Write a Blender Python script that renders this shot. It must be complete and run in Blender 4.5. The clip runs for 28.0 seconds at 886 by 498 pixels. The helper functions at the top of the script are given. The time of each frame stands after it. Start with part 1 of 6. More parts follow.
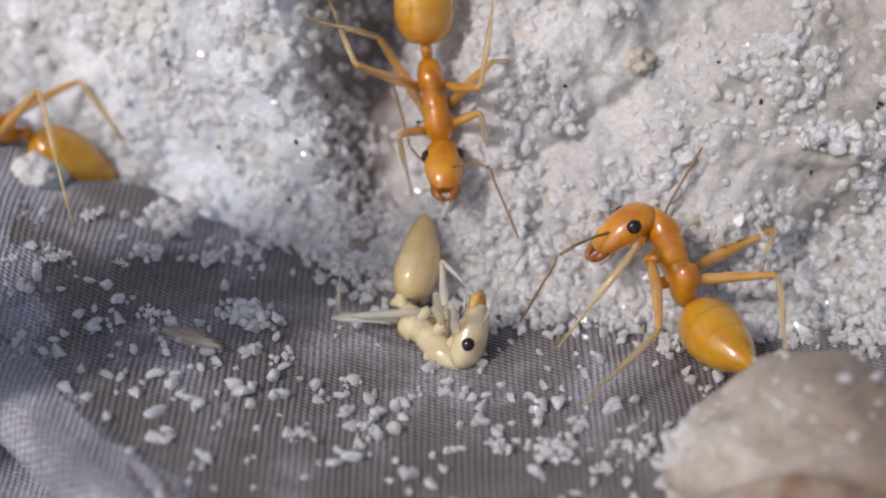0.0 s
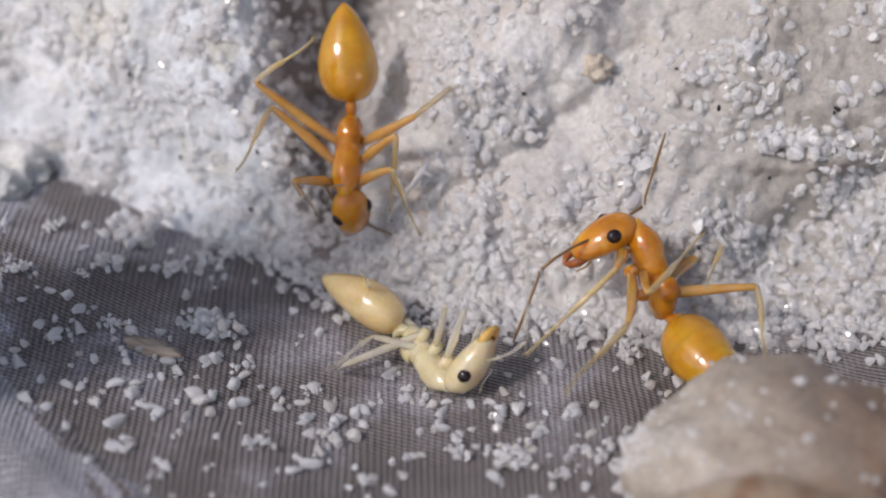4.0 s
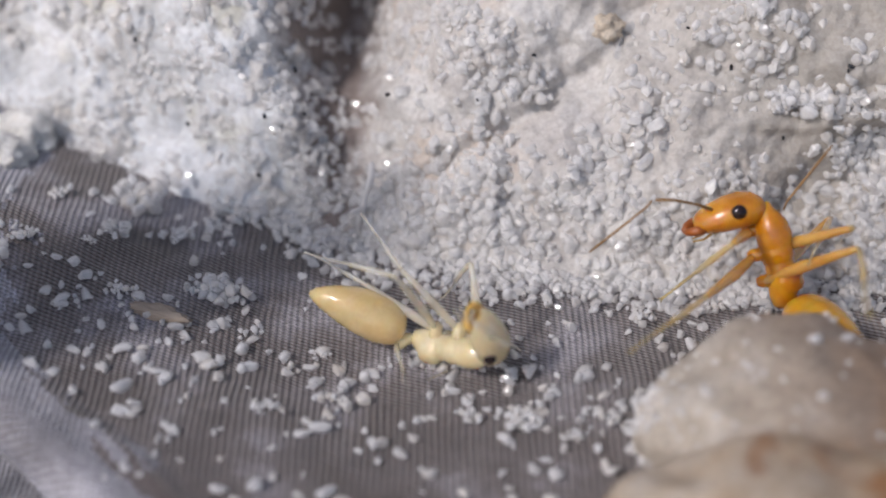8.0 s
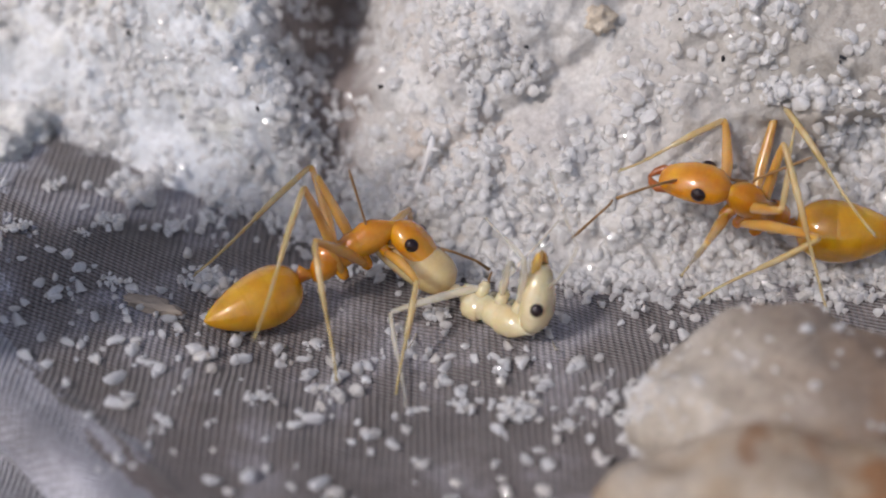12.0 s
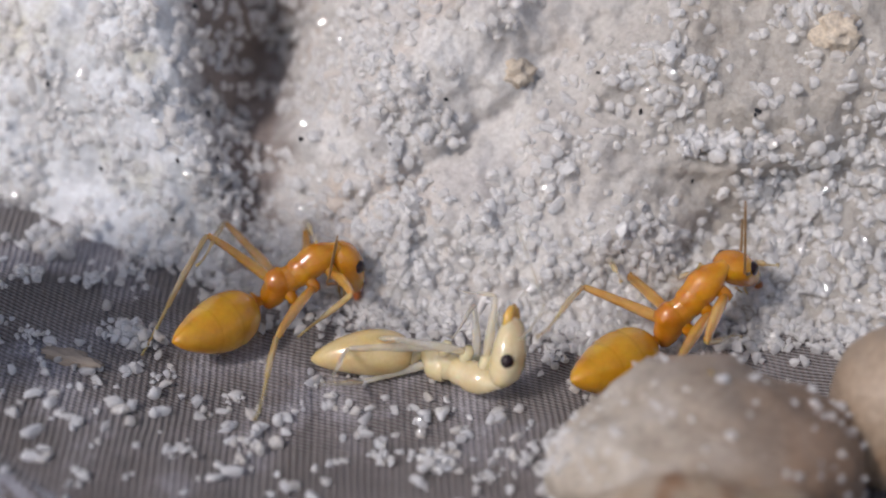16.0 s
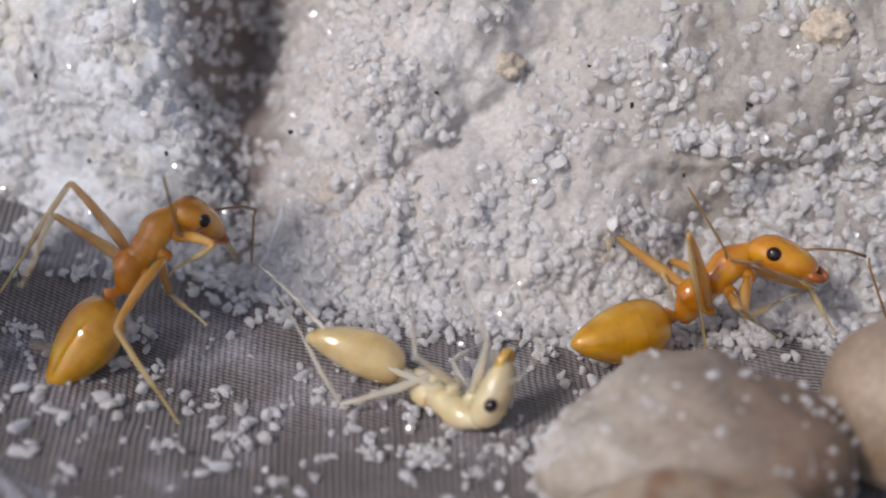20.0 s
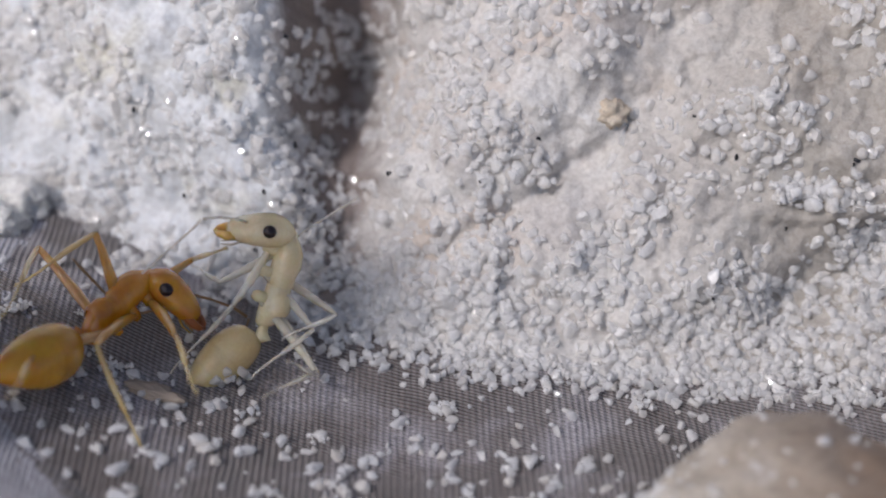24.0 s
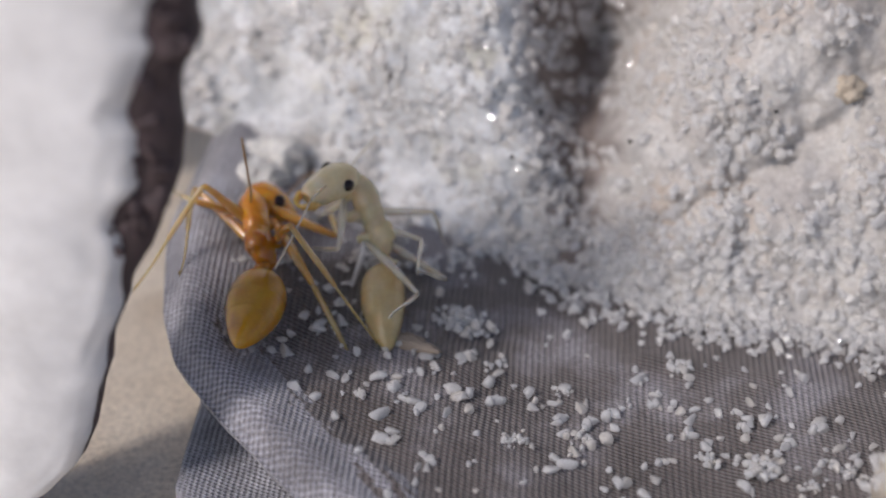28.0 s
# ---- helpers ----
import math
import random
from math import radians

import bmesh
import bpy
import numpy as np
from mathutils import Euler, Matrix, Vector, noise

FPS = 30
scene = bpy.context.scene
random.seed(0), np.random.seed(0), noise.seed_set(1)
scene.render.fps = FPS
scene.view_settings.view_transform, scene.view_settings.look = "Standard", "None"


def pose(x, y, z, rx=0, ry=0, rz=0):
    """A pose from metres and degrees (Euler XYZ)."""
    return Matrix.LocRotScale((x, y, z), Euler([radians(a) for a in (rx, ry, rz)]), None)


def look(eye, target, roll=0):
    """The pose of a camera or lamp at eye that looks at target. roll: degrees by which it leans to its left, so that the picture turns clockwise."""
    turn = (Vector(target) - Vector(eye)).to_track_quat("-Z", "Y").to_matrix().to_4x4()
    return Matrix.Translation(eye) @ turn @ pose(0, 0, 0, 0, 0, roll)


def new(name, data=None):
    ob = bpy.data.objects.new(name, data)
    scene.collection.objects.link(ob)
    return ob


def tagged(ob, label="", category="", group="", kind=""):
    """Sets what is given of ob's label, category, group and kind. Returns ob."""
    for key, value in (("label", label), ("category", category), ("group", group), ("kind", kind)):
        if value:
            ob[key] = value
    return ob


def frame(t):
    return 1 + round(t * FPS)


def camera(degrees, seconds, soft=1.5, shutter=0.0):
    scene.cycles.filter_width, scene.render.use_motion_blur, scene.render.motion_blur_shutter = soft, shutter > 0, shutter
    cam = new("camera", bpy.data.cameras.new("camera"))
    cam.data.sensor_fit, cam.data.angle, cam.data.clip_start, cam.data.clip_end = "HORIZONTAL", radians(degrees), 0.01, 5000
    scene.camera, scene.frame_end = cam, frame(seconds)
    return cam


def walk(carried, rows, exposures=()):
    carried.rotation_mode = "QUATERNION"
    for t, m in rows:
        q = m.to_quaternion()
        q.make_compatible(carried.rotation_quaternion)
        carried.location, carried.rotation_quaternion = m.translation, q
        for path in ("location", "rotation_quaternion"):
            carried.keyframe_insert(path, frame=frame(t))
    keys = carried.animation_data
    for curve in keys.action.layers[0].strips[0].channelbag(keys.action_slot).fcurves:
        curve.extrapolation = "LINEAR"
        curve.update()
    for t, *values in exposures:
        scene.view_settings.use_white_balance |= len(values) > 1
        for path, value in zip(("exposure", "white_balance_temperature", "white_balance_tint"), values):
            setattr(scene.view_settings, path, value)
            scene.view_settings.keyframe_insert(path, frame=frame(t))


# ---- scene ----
U = 0.00085  # one drawing unit, in metres
cam = camera(28, 28.0, soft=2.0)
cam.data.dof.use_dof, cam.data.dof.focus_distance, cam.data.dof.aperture_fstop = True, 36.0 * U, 72
walk(cam, [
    (0, look((0.013 * U, -28.926 * U, 21.561 * U), (0.002 * U, 2.821 * U, 0.678 * U), 0.01)),
    (0.5, look((-0.014 * U, -28.928 * U, 21.824 * U), (0.005 * U, 2.863 * U, 1.008 * U), 0.11)),
    (1, look((0.040 * U, -28.895 * U, 21.750 * U), (0.113 * U, 2.894 * U, 0.930 * U), 0.08)),
    (1.5, look((-0.110 * U, -28.825 * U, 21.686 * U), (-0.256 * U, 3.122 * U, 1.109 * U), -0.16)),
    (2, look((0.077 * U, -28.881 * U, 21.562 * U), (-0.138 * U, 3.018 * U, 0.912 * U), -0.27)),
    (2.5, look((0.184 * U, -28.911 * U, 21.674 * U), (0.152 * U, 3.118 * U, 1.226 * U), -0.17)),
    (3, look((0.088 * U, -28.918 * U, 21.579 * U), (-0.092 * U, 3.217 * U, 1.298 * U), -0.29)),
    (3.5, look((0.549 * U, -29.160 * U, 21.196 * U), (0.525 * U, 2.697 * U, 0.480 * U), -0.43)),
    (4, look((0.573 * U, -29.133 * U, 21.442 * U), (0.833 * U, 2.821 * U, 0.878 * U), -0.16)),
    (4.5, look((0.758 * U, -29.147 * U, 21.369 * U), (1.063 * U, 2.752 * U, 0.721 * U), -0.29)),
    (6.5, look((0.738 * U, -29.213 * U, 21.188 * U), (0.910 * U, 2.895 * U, 0.864 * U), -0.48)),
    (7, look((0.717 * U, -29.337 * U, 21.238 * U), (0.928 * U, 2.761 * U, 0.899 * U), -0.41)),
    (7.5, look((0.891 * U, -29.169 * U, 20.920 * U), (1.114 * U, 2.753 * U, 0.307 * U), -0.61)),
    (8, look((0.732 * U, -29.099 * U, 20.728 * U), (0.610 * U, 2.758 * U, 0.013 * U), -0.93)),
    (8.5, look((0.649 * U, -29.038 * U, 21.035 * U), (0.141 * U, 2.915 * U, 0.473 * U), -1.06)),
    (9, look((1.027 * U, -29.078 * U, 20.842 * U), (0.653 * U, 2.745 * U, 0.078 * U), -1.12)),
    (9.5, look((1.073 * U, -29.094 * U, 20.766 * U), (0.701 * U, 2.688 * U, -0.061 * U), -1.22)),
    (10, look((1.085 * U, -29.102 * U, 20.792 * U), (0.790 * U, 2.709 * U, 0.008 * U), -1.18)),
    (10.5, look((1.034 * U, -29.127 * U, 20.804 * U), (0.808 * U, 2.680 * U, 0.015 * U), -1.12)),
    (11, look((0.854 * U, -29.009 * U, 21.059 * U), (0.717 * U, 2.815 * U, 0.294 * U), -0.93)),
    (11.5, look((0.822 * U, -29.162 * U, 20.848 * U), (0.656 * U, 2.630 * U, 0.033 * U), -1.05)),
    (13.5, look((0.941 * U, -29.220 * U, 20.621 * U), (1.186 * U, 2.743 * U, 0.070 * U), -0.84)),
    (14, look((0.750 * U, -29.166 * U, 20.703 * U), (1.024 * U, 2.969 * U, 0.424 * U), -0.75)),
    (14.5, look((0.928 * U, -29.223 * U, 20.770 * U), (1.690 * U, 3.022 * U, 0.678 * U), -0.20)),
    (15, look((0.894 * U, -29.222 * U, 20.755 * U), (1.929 * U, 3.080 * U, 0.767 * U), -0.06)),
    (15.5, look((0.848 * U, -29.266 * U, 20.790 * U), (2.012 * U, 3.139 * U, 0.978 * U), 0.10)),
    (16, look((1.014 * U, -29.288 * U, 20.761 * U), (2.469 * U, 3.064 * U, 0.881 * U), 0.31)),
    (16.5, look((0.755 * U, -29.126 * U, 20.885 * U), (2.088 * U, 3.422 * U, 1.319 * U), 0.39)),
    (17, look((0.951 * U, -29.139 * U, 20.726 * U), (2.368 * U, 3.187 * U, 0.800 * U), 0.30)),
    (17.5, look((1.160 * U, -29.137 * U, 20.623 * U), (2.754 * U, 3.244 * U, 0.800 * U), 0.40)),
    (18, look((1.342 * U, -29.161 * U, 20.648 * U), (3.231 * U, 3.243 * U, 0.889 * U), 0.62)),
    (18.5, look((1.450 * U, -29.178 * U, 20.419 * U), (3.659 * U, 3.023 * U, 0.364 * U), 0.80)),
    (19, look((1.044 * U, -29.058 * U, 20.665 * U), (3.026 * U, 3.275 * U, 0.800 * U), 0.93)),
    (19.5, look((1.164 * U, -29.099 * U, 20.622 * U), (2.932 * U, 3.150 * U, 0.600 * U), 0.76)),
    (20, look((1.084 * U, -29.073 * U, 20.750 * U), (2.685 * U, 3.149 * U, 0.670 * U), 0.55)),
    (20.5, look((0.980 * U, -28.902 * U, 20.545 * U), (2.097 * U, 2.850 * U, -0.300 * U), 0.08)),
    (22.5, look((-0.017 * U, -28.329 * U, 21.007 * U), (1.290 * U, 3.574 * U, 0.404 * U), 1.25)),
    (23, look((-0.542 * U, -28.123 * U, 21.139 * U), (0.340 * U, 3.798 * U, 0.541 * U), 1.17)),
    (23.5, look((-0.478 * U, -28.127 * U, 21.230 * U), (0.421 * U, 3.859 * U, 0.733 * U), 1.28)),
    (24, look((-0.395 * U, -28.190 * U, 21.455 * U), (0.650 * U, 3.991 * U, 1.274 * U), 1.62)),
    (24.5, look((-0.662 * U, -28.253 * U, 21.710 * U), (0.178 * U, 3.983 * U, 1.606 * U), 1.56)),
    (25, look((-1.698 * U, -28.432 * U, 21.997 * U), (-2.078 * U, 4.018 * U, 2.228 * U), 0.77)),
    (25.5, look((-3.300 * U, -28.786 * U, 22.001 * U), (-5.046 * U, 3.047 * U, 1.322 * U), -0.53)),
    (26, look((-3.329 * U, -28.840 * U, 22.083 * U), (-5.601 * U, 2.807 * U, 1.171 * U), -0.94)),
    (26.5, look((-3.119 * U, -28.759 * U, 22.220 * U), (-5.581 * U, 3.043 * U, 1.566 * U), -0.98)),
    (27, look((-2.950 * U, -28.832 * U, 22.368 * U), (-5.603 * U, 3.034 * U, 1.837 * U), -1.01)),
    (27.5, look((-2.166 * U, -29.217 * U, 22.491 * U), (-4.331 * U, 2.243 * U, 1.287 * U), -0.80)),
    (28, look((-2.209 * U, -29.814 * U, 22.969 * U), (-4.497 * U, 1.602 * U, 1.715 * U), -0.20)),
], exposures=[(0, -0.2, 6260, 10), (11, -0.22, 6300, 10), (20.5, -0.28, 6260, 10), (23, -0.22, 6200, 10), (24, -0.3, 6180, 10), (25, -0.35, 6180, 10), (26, -0.58, 6180, 10), (27, -0.66, 6200, 10), (27.5, -0.56, 6300, 10), (28, -0.42, 6400, 10)])

# ---- world and light ----
world = bpy.data.worlds.new("daylight")
scene.world = world
world.use_nodes = True
wn = world.node_tree.nodes
sky = wn.new("ShaderNodeTexSky")
sky.sky_type = "NISHITA"
sky.sun_disc = False
sky.air_density, sky.dust_density = 0.6, 2.5
SUN_FROM = Vector((-0.56, -0.46, 0.69)).normalized()
sky.sun_elevation = math.asin(SUN_FROM.z)
sky.sun_rotation = math.atan2(SUN_FROM.x, SUN_FROM.y)
world.node_tree.links.new(sky.outputs[0], wn["Background"].inputs[0])
wn["Background"].inputs[1].default_value = 0.145
sun_data = bpy.data.lights.new("sun", "SUN")
sun_data.energy = 2.15
sun_data.angle = radians(7)
sun_data.color = (1.0, 0.915, 0.89)
sun = new("sun", sun_data)
sun.matrix_world = look(SUN_FROM * 0.5, (0, 0, 0))
scene.view_settings.exposure = 0.0


# ---- materials ----
def material(name):
    m = bpy.data.materials.new(name)
    m.use_nodes = True
    return m, m.node_tree.nodes, m.node_tree.links, m.node_tree.nodes["Principled BSDF"]


def ramp(n, l, src, stops):
    r = n.new("ShaderNodeValToRGB")
    while len(r.color_ramp.elements) < len(stops):
        r.color_ramp.elements.new(0.5)
    for e, (p, c) in zip(r.color_ramp.elements, stops):
        e.position, e.color = p, (*c, 1)
    l.new(src, r.inputs[0])
    return r.outputs[0]


def noisy(n, l, coord, size, detail=4, rough=0.55):
    """Noise with features of about the given size, in drawing units."""
    t = n.new("ShaderNodeTexNoise")
    t.inputs["Scale"].default_value = 1 / (size * U)
    t.inputs["Detail"].default_value = detail
    t.inputs["Roughness"].default_value = rough
    l.new(coord, t.inputs["Vector"])
    return t.outputs["Fac"]


def mixed(n, l, fac, a, b, mode="MIX"):
    m = n.new("ShaderNodeMix")
    m.data_type, m.blend_type = "RGBA", mode
    for sock, v in ((m.inputs[0], fac), (m.inputs[6], a), (m.inputs[7], b)):
        if hasattr(v, "is_linked"):
            l.new(v, sock)
        else:
            sock.default_value = v if isinstance(v, float) else (*v, 1)
    return m.outputs[2]


def bumped(n, l, p, height, strength, distance):
    b = n.new("ShaderNodeBump")
    b.inputs["Strength"].default_value = strength
    b.inputs["Distance"].default_value = distance * U
    l.new(height, b.inputs["Height"])
    l.new(b.outputs[0], p.inputs["Normal"])


def coords(n, kind="Object"):
    return n.new("ShaderNodeTexCoord").outputs[kind]


def rock_material(name, stops, patch, rough=0.75, size=1.2, relief=0.06, share=0.56, tail=None):
    m, n, l, p = material(name)
    c = coords(n)
    col = ramp(n, l, noisy(n, l, c, size), stops)
    spots = ramp(n, l, noisy(n, l, c, size * 1.9, 2), [(share, (0, 0, 0)), (share + 0.08, (1, 1, 1))])
    col = mixed(n, l, spots, col, patch)
    if tail:
        xyz, away = n.new("ShaderNodeSeparateXYZ"), n.new("ShaderNodeMapRange")
        l.new(c, xyz.inputs[0])
        l.new(xyz.outputs[0], away.inputs[0])
        away.inputs[1].default_value, away.inputs[2].default_value, away.inputs[4].default_value = -1.6 * U, 1.9 * U, 0.9
        col = mixed(n, l, away.outputs[0], col, tail)
    grain = ramp(n, l, noisy(n, l, c, 0.13, 3), [(0.3, (0.72, 0.72, 0.72)), (0.6, (1, 1, 1))])
    col = mixed(n, l, 1.0, col, grain, "MULTIPLY")
    l.new(col, p.inputs["Base Color"])
    p.inputs["Roughness"].default_value = rough
    p.inputs["Subsurface Weight"].default_value = 0.25
    p.inputs["Subsurface Radius"].default_value = (1, 0.9, 0.8)
    p.inputs["Subsurface Scale"].default_value = 0.15 * U
    bumped(n, l, p, noisy(n, l, c, 0.16, 5, 0.7), 0.9, relief)
    return m


def bank_material():
    """Tan-grey sandstone that turns into a whiter stone towards one side, with a soft uneven border."""
    m, n, l, p = material("sandy_stone")
    c = coords(n)
    tan = ramp(n, l, noisy(n, l, c, 1.1, 5), [(0.3, (0.53, 0.51, 0.48)), (0.5, (0.655, 0.637, 0.607)), (0.7, (0.755, 0.745, 0.72))])
    rust = ramp(n, l, noisy(n, l, c, 2.3, 2), [(0.55, (0, 0, 0)), (0.68, (1, 1, 1))])
    tan = mixed(n, l, rust, tan, (0.6, 0.53, 0.46))
    lay = n.new("ShaderNodeMapping")
    lay.inputs["Rotation"].default_value = (0, radians(9), 0)
    lay.inputs["Scale"].default_value = (0.22, 0.6, 1.0)
    l.new(c, lay.inputs["Vector"])
    strata = ramp(n, l, noisy(n, l, lay.outputs[0], 0.75, 5), [(0.42, (0, 0, 0)), (0.6, (0.5, 0.5, 0.5))])
    tan = mixed(n, l, strata, tan, (0.5, 0.46, 0.43))
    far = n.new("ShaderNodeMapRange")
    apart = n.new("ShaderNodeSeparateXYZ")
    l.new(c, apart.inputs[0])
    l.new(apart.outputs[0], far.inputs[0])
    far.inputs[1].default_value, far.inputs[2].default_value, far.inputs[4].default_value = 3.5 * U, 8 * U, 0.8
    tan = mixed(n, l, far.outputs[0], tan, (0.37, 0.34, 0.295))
    pale = ramp(n, l, noisy(n, l, c, 1.3, 4), [(0.3, (0.6, 0.62, 0.63)), (0.5, (0.73, 0.75, 0.765)), (0.72, (0.82, 0.835, 0.85))])
    moss = ramp(n, l, noisy(n, l, c, 1.9, 2), [(0.58, (0, 0, 0)), (0.68, (0.7, 0.7, 0.7))])
    pale = mixed(n, l, moss, pale, (0.62, 0.6, 0.5))
    xyz = n.new("ShaderNodeSeparateXYZ")
    l.new(c, xyz.inputs[0])
    wob = n.new("ShaderNodeMath")
    wob.operation = "MULTIPLY_ADD"
    l.new(noisy(n, l, c, 1.5, 4), wob.inputs[0])
    wob.inputs[1].default_value = 3.0 * U
    l.new(xyz.outputs[0], wob.inputs[2])
    side = n.new("ShaderNodeMapRange")
    l.new(wob.outputs[0], side.inputs[0])
    side.inputs[1].default_value, side.inputs[2].default_value = -1.6 * U, 0.2 * U
    col = mixed(n, l, side.outputs[0], pale, tan)
    # brown dirt in the crevice, with the hollow's shade painted into its colour
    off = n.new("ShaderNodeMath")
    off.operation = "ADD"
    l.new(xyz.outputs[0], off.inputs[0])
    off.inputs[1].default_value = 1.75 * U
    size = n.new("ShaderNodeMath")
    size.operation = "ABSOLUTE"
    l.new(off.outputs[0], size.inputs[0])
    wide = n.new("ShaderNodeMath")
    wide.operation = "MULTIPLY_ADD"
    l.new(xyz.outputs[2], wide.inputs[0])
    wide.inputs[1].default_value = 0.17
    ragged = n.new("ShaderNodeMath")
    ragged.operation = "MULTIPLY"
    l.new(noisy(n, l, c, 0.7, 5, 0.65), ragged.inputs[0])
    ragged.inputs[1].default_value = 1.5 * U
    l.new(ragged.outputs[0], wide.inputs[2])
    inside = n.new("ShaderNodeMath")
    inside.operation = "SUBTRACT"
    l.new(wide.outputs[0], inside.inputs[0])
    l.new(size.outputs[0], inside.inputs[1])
    soil_shade = n.new("ShaderNodeMapRange")
    l.new(inside.outputs[0], soil_shade.inputs[0])
    soil_shade.inputs[1].default_value, soil_shade.inputs[2].default_value, soil_shade.inputs[4].default_value = 0.0 * U, 0.7 * U, 0.9
    col = mixed(n, l, soil_shade.outputs[0], col, (0.17, 0.13, 0.115))
    grain = ramp(n, l, noisy(n, l, c, 0.12, 3), [(0.3, (0.78, 0.77, 0.76)), (0.62, (1, 1, 1))])
    col = mixed(n, l, 1.0, col, grain, "MULTIPLY")
    l.new(col, p.inputs["Base Color"])
    p.inputs["Roughness"].default_value = 0.6
    p.inputs["Subsurface Weight"].default_value = 0.25
    p.inputs["Subsurface Radius"].default_value = (1, 0.9, 0.8)
    p.inputs["Subsurface Scale"].default_value = 0.15 * U
    bumped(n, l, p, noisy(n, l, c, 0.2, 4, 0.6), 0.8, 0.08)
    return m


def grain_material(name, stops, rough):
    """Milky, light-filled quartz with shining facets."""
    m, n, l, p = material(name)
    geo = n.new("ShaderNodeNewGeometry")
    info = n.new("ShaderNodeObjectInfo")
    add = n.new("ShaderNodeMath")
    add.operation = "ADD"
    l.new(geo.outputs["Random Per Island"], add.inputs[0])
    l.new(info.outputs["Random"], add.inputs[1])
    fr = n.new("ShaderNodeMath")
    fr.operation = "FRACT"
    l.new(add.outputs[0], fr.inputs[0])
    l.new(ramp(n, l, fr.outputs[0], stops), p.inputs["Base Color"])
    c = coords(n)
    r = ramp(n, l, noisy(n, l, c, 0.09, 2), [(0.35, (rough,) * 3), (0.7, (rough + 0.25,) * 3)])
    l.new(r, p.inputs["Roughness"])
    p.inputs["IOR"].default_value = 1.55
    p.inputs["Coat Weight"].default_value = 0.8
    p.inputs["Coat Roughness"].default_value = 0.02
    p.inputs["Coat IOR"].default_value = 2.0
    # light passes through: part clear, part scattered to the far side
    milk = n.new("ShaderNodeBsdfTranslucent")
    milk.inputs[0].default_value = (0.99, 0.985, 0.975, 1)
    inner = n.new("ShaderNodeMixShader")
    inner.inputs[0].default_value = 0.42
    l.new(p.outputs[0], inner.inputs[1])
    l.new(milk.outputs[0], inner.inputs[2])
    glassy = n.new("ShaderNodeBsdfGlass")
    glassy.inputs["Roughness"].default_value = 0.03
    glassy.inputs["IOR"].default_value = 1.35
    core = n.new("ShaderNodeMixShader")
    l.new(ramp(n, l, noisy(n, l, c, 0.16, 2), [(0.35, (0.8, 0.8, 0.8)), (0.7, (0.98, 0.98, 0.98))]), core.inputs[0])
    l.new(glassy.outputs[0], core.inputs[1])
    l.new(inner.outputs[0], core.inputs[2])
    clear = n.new("ShaderNodeBsdfTransparent")
    shell = n.new("ShaderNodeMixShader")
    shell.inputs[0].default_value = 0.8
    l.new(clear.outputs[0], shell.inputs[1])
    l.new(core.outputs[0], shell.inputs[2])
    l.new(shell.outputs[0], n["Material Output"].inputs["Surface"])
    bumped(n, l, p, noisy(n, l, c, 0.15, 2), 0.15, 0.02)
    return m


def cloth_material(name, tones, rib, row):
    m, n, l, p = material(name)
    c = coords(n)
    waves = []
    # upright ribs, crossed by slanting stitches
    slant = n.new("ShaderNodeMapping")
    slant.inputs["Rotation"].default_value = (0, 0, radians(24))
    l.new(c, slant.inputs["Vector"])
    for axis, period, vector in (("X", rib, c), ("Y", row, slant.outputs[0])):
        w = n.new("ShaderNodeTexWave")
        w.wave_type, w.bands_direction = "BANDS", axis
        w.inputs["Scale"].default_value = 0.314 / (period * U)
        w.inputs["Distortion"].default_value = 2.4
        w.inputs["Detail"].default_value = 1.0
        w.inputs["Detail Scale"].default_value = 0.3
        l.new(vector, w.inputs["Vector"])
        waves.append(w.outputs["Fac"])
    across = n.new("ShaderNodeMath")
    across.operation = "MULTIPLY"
    l.new(waves[1], across.inputs[0])
    across.inputs[1].default_value = 0.5
    k = n.new("ShaderNodeMath")
    k.operation = "MULTIPLY_ADD"
    l.new(waves[0], k.inputs[0])
    k.inputs[1].default_value = 0.5
    l.new(across.outputs[0], k.inputs[2])
    col = ramp(n, l, noisy(n, l, c, 2.2, 3), tones)
    thread = ramp(n, l, k.outputs[0], [(0.15, (0.58, 0.56, 0.55)), (0.8, (1.22, 1.22, 1.25))])
    col = mixed(n, l, 1.0, col, thread, "MULTIPLY")
    fuzz = ramp(n, l, noisy(n, l, c, 0.11, 4, 0.7), [(0.32, (0.55, 0.53, 0.53)), (0.68, (1.4, 1.4, 1.42))])
    col = mixed(n, l, 1.0, col, fuzz, "MULTIPLY")
    dust = ramp(n, l, noisy(n, l, c, 0.5, 6, 0.7), [(0.62, (0, 0, 0)), (0.8, (0.35, 0.35, 0.35))])
    col = mixed(n, l, dust, col, (0.45, 0.44, 0.43))
    l.new(col, p.inputs["Base Color"])
    p.inputs["Roughness"].default_value = 0.4
    p.inputs["Sheen Weight"].default_value = 0.35
    bumped(n, l, p, k.outputs[0], 0.9, 0.06)
    return m


